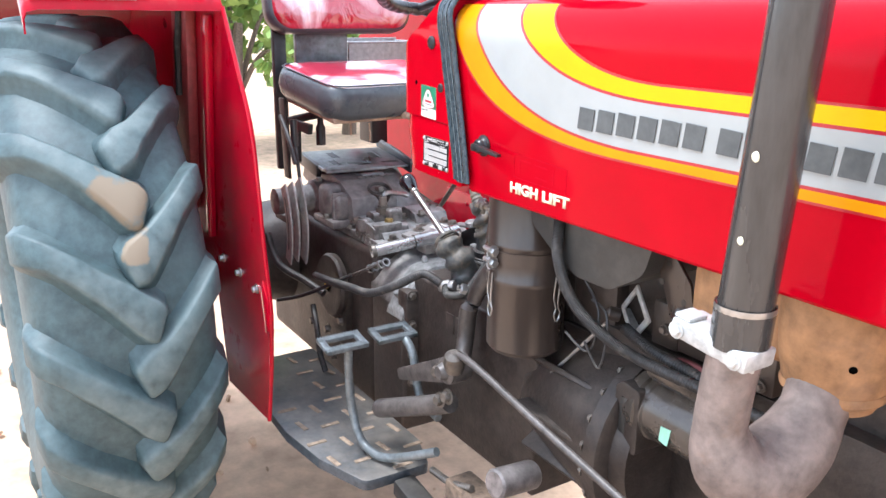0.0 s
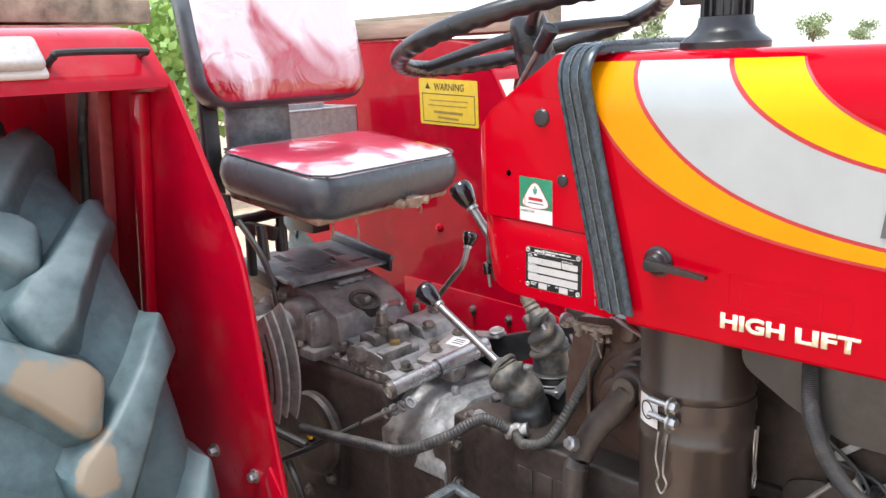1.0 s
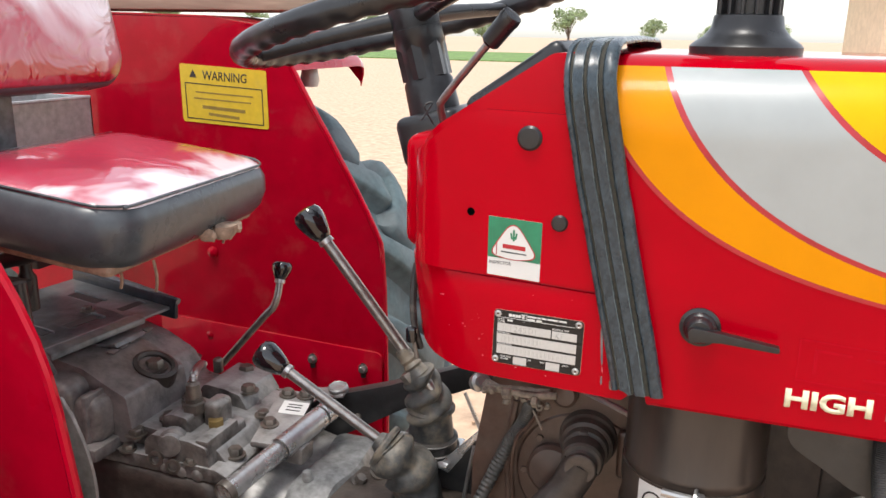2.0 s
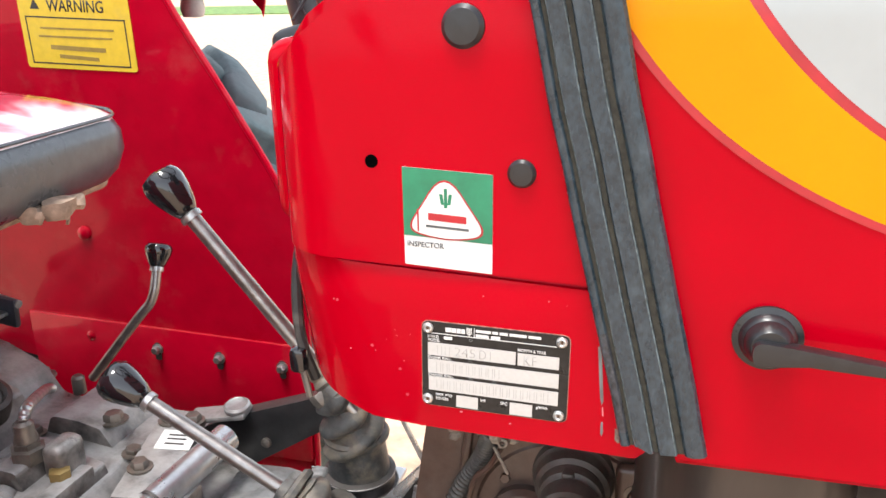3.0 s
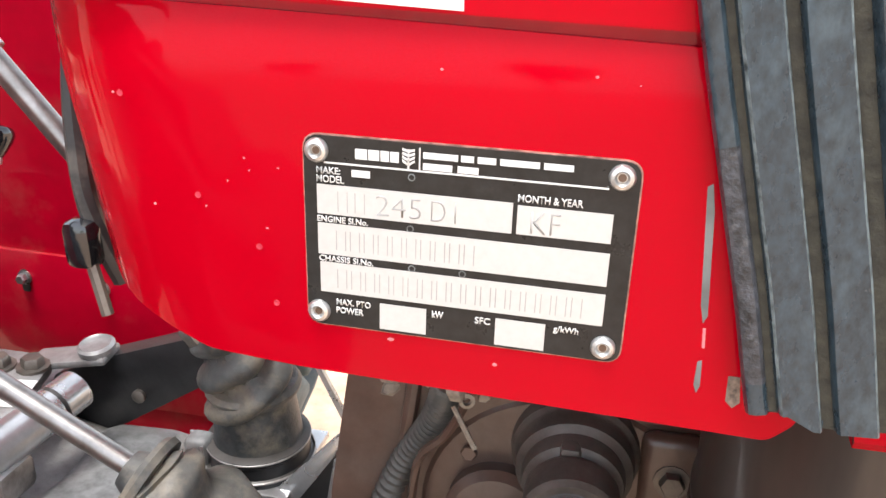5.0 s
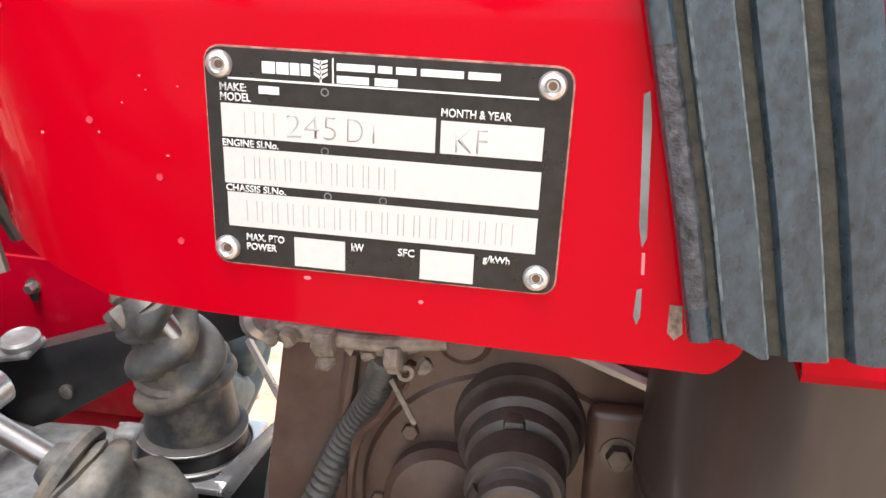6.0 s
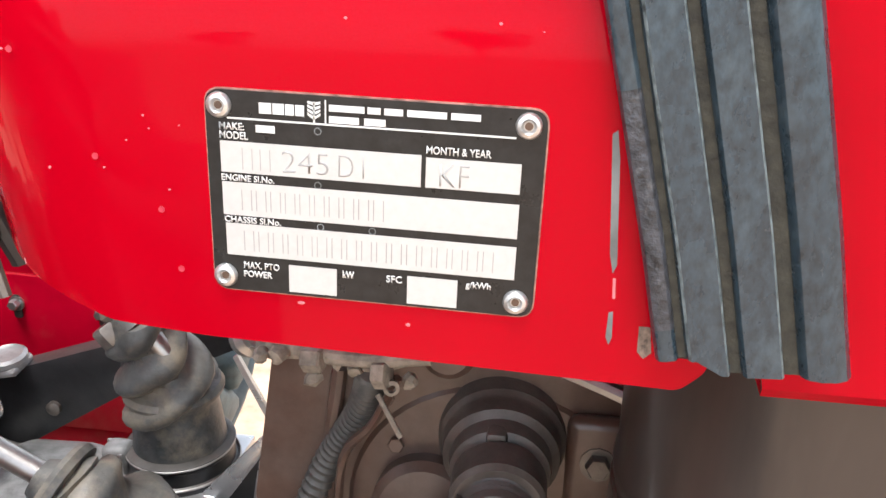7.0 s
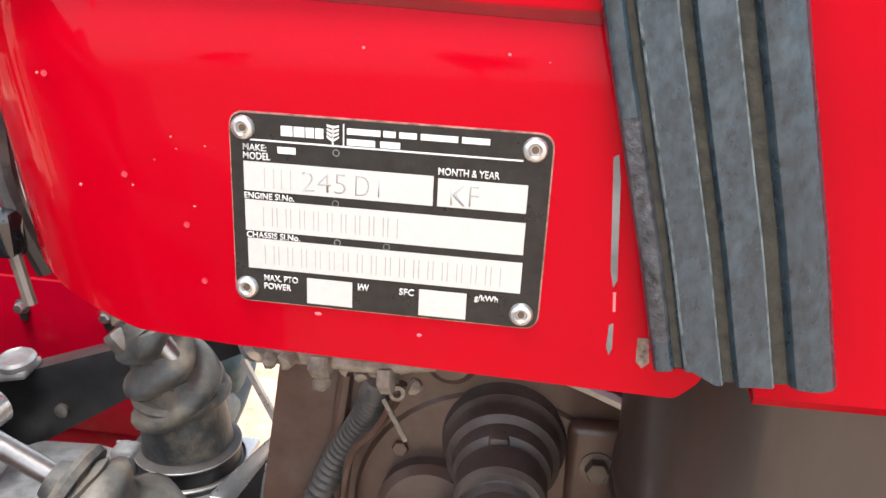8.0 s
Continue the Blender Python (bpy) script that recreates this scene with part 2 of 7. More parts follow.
THUMB = mat("brown_scraped_primer", (0.20, 0.15, 0.12), 0.7, grain=0.5, grain_size=400, stain=0.6, stain_color=(0.10, 0.08, 0.06), stain_size=200, bump=0.2)
RIVET = mat("bright_rivet_metal", (0.60, 0.60, 0.585), 0.4, metal=0.85, grain=0.1, grain_size=500, bump=0.05)
RIVET_PIN = mat("brown_rivet_pin", (0.13, 0.085, 0.06), 0.5, metal=0.4, bump=0.1)
EDGE_DIRT = mat("rusty_edge_dirt", (0.40, 0.20, 0.16), 0.8, grain=0.4, grain_size=300, bump=0.2)
PEDAL = mat("worn_grey_pedal_iron", (0.17, 0.192, 0.20), 0.4, metal=0.3, grain=0.25, stain=0.4, stain_color=(0.08, 0.075, 0.07), stain_size=30, bump=0.2)
PAINT_Y = mat("yellow_tag", (0.75, 0.48, 0.02), 0.5, bump=0.0)
TANK = mat("grey_fuel_tank", (0.036, 0.036, 0.034), 0.45, coat=0.1, grain=0.12, stain=0.35, stain_color=(0.13, 0.125, 0.11), stain_size=7, bump=0.08)


def film_material(name, base, sky_sheen, cut, sky_sheen_max, wrinkle, size, axis, start, slope):
    """Red seat cloth under loose, wrinkled clear film: red base, sharp wrinkled gloss, reflected sky painted in as a
    whitish sheen, more of it along one axis.
    """
    m = bpy.data.materials.new(name)
    m.use_nodes = True
    n, l = m.node_tree.nodes, m.node_tree.links
    b = n["Principled BSDF"]
    co = n.new("ShaderNodeTexCoord").outputs["Object"]
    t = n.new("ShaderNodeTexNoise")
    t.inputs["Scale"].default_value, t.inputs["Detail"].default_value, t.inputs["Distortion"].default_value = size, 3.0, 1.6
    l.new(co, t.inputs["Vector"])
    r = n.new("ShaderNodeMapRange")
    r.inputs["From Min"].default_value, r.inputs["From Max"].default_value, r.inputs["To Max"].default_value = cut, cut + 0.16, sky_sheen_max
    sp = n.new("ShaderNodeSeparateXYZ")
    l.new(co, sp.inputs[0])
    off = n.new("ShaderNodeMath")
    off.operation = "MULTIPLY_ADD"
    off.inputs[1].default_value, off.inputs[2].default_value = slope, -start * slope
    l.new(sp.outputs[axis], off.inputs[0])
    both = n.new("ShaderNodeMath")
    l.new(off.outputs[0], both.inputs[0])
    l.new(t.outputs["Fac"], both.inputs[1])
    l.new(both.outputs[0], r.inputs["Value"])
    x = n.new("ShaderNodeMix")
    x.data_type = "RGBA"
    x.inputs["A"].default_value, x.inputs["B"].default_value = (*base, 1), (*sky_sheen, 1)
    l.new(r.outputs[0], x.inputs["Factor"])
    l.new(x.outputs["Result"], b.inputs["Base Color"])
    b.inputs["Roughness"].default_value = 0.3
    b.inputs["Coat Weight"].default_value, b.inputs["Coat Roughness"].default_value = 1.0, 0.05
    b.inputs["Coat IOR"].default_value = 1.8
    w = n.new("ShaderNodeTexNoise")
    w.inputs["Scale"].default_value, w.inputs["Detail"].default_value, w.inputs["Distortion"].default_value = 13.0, 2.0, 2.0
    l.new(co, w.inputs["Vector"])
    bp = n.new("ShaderNodeBump")
    bp.inputs["Strength"].default_value, bp.inputs["Distance"].default_value = wrinkle, 0.012
    l.new(w.outputs["Fac"], bp.inputs["Height"])
    l.new(bp.outputs[0], b.inputs["Normal"])
    l.new(bp.outputs[0], b.inputs["Coat Normal"])
    return m


# Whitish colour at backrest top and seat front is sky reflection painted in.
FILM = film_material("red_cloth_under_pale_sheen_film", (0.40, 0.004, 0.022), (0.84, 0.72, 0.75), 0.42, 0.88, 0.55, 4.5, "Z", 1.49, 0.9)
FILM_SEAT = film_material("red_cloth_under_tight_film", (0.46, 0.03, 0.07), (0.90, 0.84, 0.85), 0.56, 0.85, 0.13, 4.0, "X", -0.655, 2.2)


# dried mud on two lugs, seen from the wheel centre
MUD = (((0.541, -0.032, 0.454), 0.070), ((0.600, -0.008, 0.372), 0.032))


def muddy_tyre():
    """Tyre rubber with tan dried mud in a few large patches."""
    m = mat("tyre_rubber_with_mud", (0.054, 0.092, 0.100), 0.55, grain=0.22, grain_size=35, stain=0.5, stain_color=(0.118, 0.168, 0.172), stain_size=3.6, stain_cut=0.5, up_dust=0.22, dust_color=(0.21, 0.25, 0.25), bump=0.3, bump_size=110)
    n, l = m.node_tree.nodes, m.node_tree.links
    b = n["Principled BSDF"]
    col = b.inputs["Base Color"].links[0].from_socket
    co = n.new("ShaderNodeTexCoord").outputs["Object"]
    nz = n.new("ShaderNodeTexNoise")
    nz.inputs["Scale"].default_value, nz.inputs["Detail"].default_value = 22.0, 5.0
    l.new(co, nz.inputs["Vector"])
    # tread faces worn paler than the grooves
    worn_flat = n.new("ShaderNodeVectorMath")
    worn_flat.operation = "MULTIPLY"
    worn_flat.inputs[1].default_value = (1, 0, 1)
    l.new(co, worn_flat.inputs[0])
    worn_far = n.new("ShaderNodeVectorMath")
    worn_far.operation = "LENGTH"
    l.new(worn_flat.outputs[0], worn_far.inputs[0])
    worn_top = n.new("ShaderNodeMapRange")
    worn_top.inputs["From Min"].default_value, worn_top.inputs["From Max"].default_value = 0.684, 0.70
    l.new(worn_far.outputs["Value"], worn_top.inputs["Value"])
    worn_cut = n.new("ShaderNodeMapRange")
    worn_cut.inputs["From Min"].default_value, worn_cut.inputs["From Max"].default_value = 0.32, 0.68
    worn_cut.inputs["To Min"].default_value, worn_cut.inputs["To Max"].default_value = 0.1, 0.75
    l.new(nz.outputs["Fac"], worn_cut.inputs["Value"])
    worn = n.new("ShaderNodeMath")
    worn.operation = "MULTIPLY"
    l.new(worn_top.outputs[0], worn.inputs[0])
    l.new(worn_cut.outputs[0], worn.inputs[1])
    worn_mix = n.new("ShaderNodeMix")
    worn_mix.data_type = "RGBA"
    l.new(worn.outputs[0], worn_mix.inputs["Factor"])
    l.new(col, worn_mix.inputs["A"])
    worn_mix.inputs["B"].default_value = (0.175, 0.228, 0.23, 1)
    col = worn_mix.outputs["Result"]
    for centre, size in MUD:
        d = n.new("ShaderNodeVectorMath")
        d.operation = "DISTANCE"
        d.inputs[1].default_value = centre
        l.new(co, d.inputs[0])
        r = n.new("ShaderNodeMapRange")
        r.inputs["From Min"].default_value, r.inputs["From Max"].default_value = size, size * 0.8
        sm = n.new("ShaderNodeMath")
        sm.operation = "MULTIPLY_ADD"
        sm.inputs[1].default_value, sm.inputs[2].default_value = size * 1.6, -size * 0.8
        l.new(nz.outputs["Fac"], sm.inputs[0])
        ad = n.new("ShaderNodeMath")
        l.new(d.outputs["Value"], ad.inputs[0])
        l.new(sm.outputs[0], ad.inputs[1])
        l.new(ad.outputs[0], r.inputs["Value"])
        flat = n.new("ShaderNodeVectorMath")
        flat.operation = "MULTIPLY"
        flat.inputs[1].default_value = (1, 0, 1)
        l.new(co, flat.inputs[0])
        far = n.new("ShaderNodeVectorMath")
        far.operation = "LENGTH"
        l.new(flat.outputs[0], far.inputs[0])
        tread = n.new("ShaderNodeMapRange")
        tread.inputs["From Min"].default_value, tread.inputs["From Max"].default_value = 0.682, 0.692
        l.new(far.outputs["Value"], tread.inputs["Value"])
        both = n.new("ShaderNodeMath")
        both.operation = "MULTIPLY"
        l.new(r.outputs[0], both.inputs[0])
        l.new(tread.outputs[0], both.inputs[1])
        x = n.new("ShaderNodeMix")
        x.data_type = "RGBA"
        l.new(both.outputs[0], x.inputs["Factor"])
        l.new(col, x.inputs["A"])
        x.inputs["B"].default_value = (0.225, 0.18, 0.125, 1)
        col = x.outputs["Result"]
    l.new(col, b.inputs["Base Color"])
    return m


TYRE_PLAIN = TYRE
TYRE = muddy_tyre()

# ---- mesh helpers ----


def part(name, bm, material, parent=None, label="", smooth=35):
    """Link a bmesh as one mesh object, under a thing or a part."""
    bmesh.ops.recalc_face_normals(bm, faces=bm.faces)
    me = bpy.data.meshes.new(name)
    bm.to_mesh(me)
    bm.free()
    me.materials.append(material)
    if smooth:
        me.polygons.foreach_set("use_smooth", [True] * len(me.polygons))
        me.set_sharp_from_angle(angle=radians(smooth))
    ob = new(name, me)
    if parent is not None:
        ob.parent = parent
    if label:
        tagged(ob, label)
    return ob


def thing(name, label, category, group="", kind=""):
    return tagged(new(name), label, category, group, kind)


def bevel(bm, edges, width, seg=2):
    bmesh.ops.bevel(bm, geom=edges, offset=width, segments=seg, profile=0.5, affect="EDGES", clamp_overlap=True)


def add_box(bm, lo, hi, r=0.0, seg=2, turn=None, at=None):
    """A box from corner to corner with rounded edges, turned and moved by a matrix."""
    b2 = bmesh.new()
    bmesh.ops.create_cube(b2, size=1.0)
    lo, hi = Vector(lo), Vector(hi)
    bmesh.ops.scale(b2, vec=hi - lo, verts=b2.verts)
    bmesh.ops.translate(b2, vec=(lo + hi) / 2, verts=b2.verts)
    if r:
        bevel(b2, b2.edges[:], r, seg)
    if turn is not None:
        bmesh.ops.transform(b2, matrix=turn, verts=b2.verts)
    merge(bm, b2)


def merge(bm, b2):
    me = bpy.data.meshes.new("tmp")
    b2.to_mesh(me)
    b2.free()
    bm.from_mesh(me)
    bpy.data.meshes.remove(me)


def box(lo, hi, r=0.004, seg=2, turn=None):
    bm = bmesh.new()
    add_box(bm, lo, hi, r, seg, turn)
    return bm


def smooth_path(pts, n=6):
    """Points along a smooth curve through the given ones."""
    P = [Vector(p) for p in pts]
    if len(P) < 3:
        return P
    out = []
    for i in range(len(P) - 1):
        a, b, c, d = P[max(i - 1, 0)], P[i], P[i + 1], P[min(i + 2, len(P) - 1)]
        for k in range(n):
            t = k / n
            out.append(0.5 * ((2 * b) + (c - a) * t + (2 * a - 5 * b + 4 * c - d) * t * t + (3 * b - a - 3 * c + d) * t ** 3))
    return out + [P[-1]]


def add_tube(bm, pts, r, seg=10, n=6, closed=False):
    """A round rod along a smooth path. r: one radius, or one for each point of the smoothed path by a function of 0..1."""
    P = smooth_path(pts, n)
    rings = []
    up = Vector((0.13, 0.21, 0.97)).normalized()
    for i, p in enumerate(P):
        d = (P[min(i + 1, len(P) - 1)] - P[max(i - 1, 0)]).normalized()
        u = d.cross(up)
        if u.length < 0.05:
            u = d.cross(Vector((1, 0.2, 0)))
        u.normalize()
        v = d.cross(u)
        rr = r(i / (len(P) - 1)) if callable(r) else r
        rings.append([bm.verts.new(p + rr * (math.cos(2 * math.pi * k / seg) * u + math.sin(2 * math.pi * k / seg) * v)) for k in range(seg)])
    for a, b in zip(rings, rings[1:]):
        for k in range(seg):
            bm.faces.new((a[k], a[(k + 1) % seg], b[(k + 1) % seg], b[k]))
    bm.faces.new(rings[0])
    bm.faces.new(rings[-1])


def tube(pts, r, seg=10, n=6):
    bm = bmesh.new()
    add_tube(bm, pts, r, seg, n)
    return bm


def conduit(pts, r, ridges=60, seg=10, deep=0.12):
    """A corrugated hose."""
    bm = bmesh.new()
    n = max(6, int(ridges * 4 / (len(pts) - 1)))
    add_tube(bm, pts, lambda t: r * (1 + deep * math.sin(t * ridges * 2 * math.pi)), seg, n)
    return bm


def add_lathe(bm, profile, seg=32, m=None, close=True):
    """Turn a profile of (radius, height) about the z axis, then move it by m."""
    m = m or Matrix()
    rings = []
    for r, h in profile:
        rings.append([bm.verts.new(m @ Vector((r * math.cos(2 * math.pi * k / seg), r * math.sin(2 * math.pi * k / seg), h))) for k in range(seg)])
    for a, b in zip(rings, rings[1:]):
        for k in range(seg):
            bm.faces.new((a[k], a[(k + 1) % seg], b[(k + 1) % seg], b[k]))
    if close:
        bm.faces.new(rings[0])
        bm.faces.new(rings[-1])


def lathe(profile, seg=32, m=None, close=True):
    bm = bmesh.new()
    add_lathe(bm, profile, seg, m, close)
    return bm


def axis_to(p, d):
    """A matrix that sets the z axis along d at p."""
    return Matrix.Translation(p) @ Vector(d).normalized().to_track_quat("Z", "Y").to_matrix().to_4x4()


def add_bolt(bm, p, d=(0, 0, 1), r=0.009, h=0.009, washer=True):
    m = axis_to(p, d)
    if washer:
        add_lathe(bm, [(r * 1.45, -0.001), (r * 1.45, 0.002)], 12, m)
    add_lathe(bm, [(r, 0.002), (r, h * 0.8), (r * 0.85, h)], 6, m)


def bolt(p, d=(0, 0, 1), r=0.009, h=0.009, washer=True):
    bm = bmesh.new()
    add_bolt(bm, p, d, r, h, washer)
    return bm


def add_prism(bm, poly, y0, y1, r=0.0, seg=2, only=None):
    """A polygon in x and z, drawn out from y0 to y1, with rounded edges."""
    b2 = bmesh.new()
    a = [b2.verts.new((x, y0, z)) for x, z in poly]
    c = [b2.verts.new((x, y1, z)) for x, z in poly]
    b2.faces.new(a)
    b2.faces.new(c)
    for i in range(len(poly)):
        j = (i + 1) % len(poly)
        b2.faces.new((a[i], a[j], c[j], c[i]))
    bmesh.ops.recalc_face_normals(b2, faces=b2.faces)
    if r:
        bevel(b2, [e for e in b2.edges if only is None or only(e)], r, seg)
    merge(bm, b2)


def prism(poly, y0, y1, r=0.0, seg=2, only=None):
    bm = bmesh.new()
    add_prism(bm, poly, y0, y1, r, seg, only)
    return bm


def rounded(poly, radii, seg=6):
    """A polygon with its corners rounded, each by its own radius."""
    out = []
    k = len(poly)
    for i in range(k):
        p, a, b = Vector(poly[i]), Vector(poly[i - 1]), Vector(poly[(i + 1) % k])
        r = radii[i]
        if r <= 0:
            out.append(tuple(p))
            continue
        u, v = (a - p).normalized(), (b - p).normalized()
        ang = u.angle(v)
        d = min(r / math.tan(ang / 2), (a - p).length * 0.49, (b - p).length * 0.49)
        s, e = p + u * d, p + v * d
        for q in range(seg + 1):
            t = q / seg
            out.append(tuple((1 - t) ** 2 * s + 2 * t * (1 - t) * p + t * t * e))
    return out


def text_mesh(body, height, thick, m, bold=0.0):
    """Lettering as a mesh, in the built-in font, standing on its base line from its left end."""
    cu = bpy.data.curves.new("lettering", "FONT")
    cu.body, cu.size, cu.extrude, cu.offset, cu.resolution_u = body, height / 0.70, thick, bold, 3
    ob = bpy.data.objects.new("lettering", cu)
    scene.collection.objects.link(ob)
    me = bpy.data.meshes.new_from_object(ob.evaluated_get(bpy.context.evaluated_depsgraph_get()))
    bpy.data.objects.remove(ob)
    me.transform(m)
    bm = bmesh.new()
    bm.from_mesh(me)
    bpy.data.meshes.remove(me)
    return bm


def bez(p, t):
    a, b, c, d = (Vector(q) for q in p)
    return (1 - t) ** 3 * a + 3 * t * (1 - t) ** 2 * b + 3 * t * t * (1 - t) * c + t ** 3 * d

# ---- ground, field, far things ----


def ground_sheet():
    bm = bmesh.new()
    xs = [-900, -300, -100, -40, -15] + [-8 + i * 0.5 for i in range(33)] + [15, 40, 100, 300, 900]
    grid = [[bm.verts.new((x, y, 0.012 * (noise.noise(Vector((x * 0.9, y * 0.9, 0.0))) + 0.5 * noise.noise(Vector((x * 3.1, y * 3.1, 5.0)))) - 0.01)) for y in xs] for x in xs]
    for a, b in zip(grid, grid[1:]):
        for i in range(len(xs) - 1):
            bm.faces.new((a[i], b[i], b[i + 1], a[i + 1]))
    return tagged(part("ground", bm, SOIL), "pale sandy bare soil with small clods and stones", "ground", kind="structure")


ground_sheet()


def stones():
    rng = random.Random(4)
    bm = bmesh.new()
    for _ in range(420):
        x, y = rng.uniform(-3.0, 1.6), rng.uniform(-1.6, 3.6)
        s = rng.choice([0.008, 0.011, 0.014, 0.02, 0.03]) * rng.uniform(0.7, 1.3)
        m = pose(x, y, s * 0.25, rng.uniform(0, 360), rng.uniform(0, 360), rng.uniform(0, 360)) @ Matrix.Diagonal((s, s * rng.uniform(0.5, 0.9), s * rng.uniform(0.4, 0.7), 1))
        bmesh.ops.create_icosphere(bm, subdivisions=1, radius=1.0, matrix=m)
    tagged(part("soil_clods", bm, SOIL, smooth=0), "small clods and stones strewn on sandy soil", "stones", kind="stuff")


stones()

field = bmesh.new()
add_box(field, (-160, 46, -0.02), (120, 70, 0.06))
tagged(part("field", field, GRASS), "distant strip of green crop beyond bare soil", "field", kind="structure")


def tree(x, y, h, seed, leaf=LEAF):
    rng = random.Random(seed)
    t = thing("tree", "distant leafy green tree with uneven rounded crown", "tree", group="trees along the field")
    t.location = (x, y, 0)
    tr = bmesh.new()
    add_tube(tr, [(0, 0, -0.1), (0.1, 0, h * 0.25), (0.0, 0.1, h * 0.5)], lambda u: h * (0.04 - 0.022 * u), 8)
    tips = []
    for k in range(7):
        a = k * 0.9 + rng.random()
        e = Vector((math.cos(a) * h * rng.uniform(0.2, 0.34), math.sin(a) * h * rng.uniform(0.2, 0.34), h * rng.uniform(0.3, 0.85)))
        add_tube(tr, [(0, 0.03, h * 0.2), tuple(e * 0.5 + Vector((0, 0, h * 0.2))), tuple(e)], lambda u: h * (0.014 - 0.01 * u), 6)
        tips.append(e)
    part("trunk", tr, BARK, t)
    verts, faces = [], []
    for e in tips + [Vector((0, 0, h * 0.8)), Vector((0, 0, h * 0.62))]:
        rad = h * rng.uniform(0.13, 0.24)
        for _ in range(170):
            d = Vector((rng.gauss(0, 1), rng.gauss(0, 1), rng.gauss(0, 0.8))).normalized() * rad * rng.random() ** 0.4
            c, s = e + d, h * rng.uniform(0.018, 0.04)
            u = Vector((rng.gauss(0, 1), rng.gauss(0, 1), rng.gauss(0, 1))).normalized()
            v = u.orthogonal().normalized()
            i = len(verts)
            verts += [c + u * s, c + v * s * 0.7, c - u * s, c - v * s * 0.7]
            faces.append((i, i + 1, i + 2, i + 3))
    me = bpy.data.meshes.new("crown")
    me.from_pydata(verts, [], faces)
    me.materials.append(leaf)
    crown = new("crown", me)
    crown.parent = t
    return t


TREES = [(-66, 84, 9.0), (-58, 92, 7.0), (-50, 88, 10.0), (-43, 95, 6.5), (-34, 96, 7.5), (-27, 90, 5.5), (-19, 98, 7.8), (-9, 96, 6.0), (-3, 104, 5.0),
         (4, 100, 7.0), (14, 98, 8.0), (-76, 70, 10.0), (-82, 55, 9.0), (-60, 34, 8.0), (-64, 24, 9.5), (-58, 14, 8.0), (-62, 4, 10.0), (-48, 40, 6.0)]
for i, (x, y, h) in enumerate(TREES):
    tree(x * 1.5, y * 1.5, h * 0.85, 30 + i)
# Unseen trees out of view, added to vary the reflections in the hood paint.
for i, (x, y, h) in enumerate([(-70, -62, 9.0), (-38, -78, 8.0), (-8, -70, 10.0), (22, -80, 8.5), (48, -66, 9.5), (80, -40, 9.0), (95, 10, 10.0)]):
    tree(x, y, h, 90 + i)
for i, (x, y, h) in enumerate([(-7.0, 1.6, 2.6), (-8.5, 0.2, 3.4), (-7.6, 3.2, 2.4), (-9.5, 4.6, 3.0)]):
    tagged(tree(x, y, h, 70 + i, LEAF_LIGHT), "bushy light green shrub behind the tractor", "shrub", group="shrubs behind the tractor")


def shed():
    s = thing("building", "distant beige plastered building with a grey steel shutter", "building")
    s.matrix_world = pose(11.5, 40, 0, 0, 0, 8)
    wall = bmesh.new()
    add_box(wall, (-5.5, 0, -0.1), (-1.9, 6, 4.2))
    add_box(wall, (1.9, 0, -0.1), (12, 6, 4.2))
    add_box(wall, (-1.9, 0, 3.0), (1.9, 6, 4.2))
    part("wall", wall, PLASTER, s)
    part("roof", box((-5.9, -0.4, 4.2), (12.4, 6.4, 4.45), 0.02), PLASTER, s)
    for i in range(24):
        part("slat", box((-1.9, 0.2, i * 0.125), (1.9, 0.24, i * 0.125 + 0.115), 0.01, 1), SHUTTER, s)


shed()

# ---- the tractor ----
tractor = thing("tractor", "red farm tractor with brown castings parked on sandy soil", "tractor")


def P(name, bm, material, label="", parent=None, smooth=35):
    return part(name, bm, material, parent or tractor, label, smooth)


# rear wheels
AXLE_X, AXLE_Z, TREAD_Y = -1.085, 0.675, 0.748


def squash(bm):
    """Widen the outer half of the tread a little and narrow the inner shoulder."""
    for v in bm.verts:
        if v.co.y < -0.04:
            v.co.y = -0.04 + (v.co.y + 0.04) * 1.21
        elif v.co.y > 0.05:
            v.co.y = 0.05 + (v.co.y - 0.05) * 0.84
    return bm


def tyre_mesh():
    bm = bmesh.new()
    half = [(0.0, 0.664), (0.05, 0.663), (0.10, 0.658), (0.145, 0.647), (0.172, 0.628), (0.185, 0.60), (0.192, 0.55), (0.194, 0.50), (0.190, 0.44), (0.178, 0.39), (0.160, 0.35), (0.135, 0.335)]
    prof = [(-y, r) for y, r in half[::-1]] + half[1:]
    seg = 72
    rings = [[bm.verts.new((r * math.cos(2 * math.pi * k / seg), y, r * math.sin(2 * math.pi * k / seg))) for k in range(seg)] for y, r in prof]
    for a, b in zip(rings, rings[1:]):
        for k in range(seg):
            bm.faces.new((a[k], a[(k + 1) % seg], b[(k + 1) % seg], b[k]))
    return squash(bm)


LUGS = 18


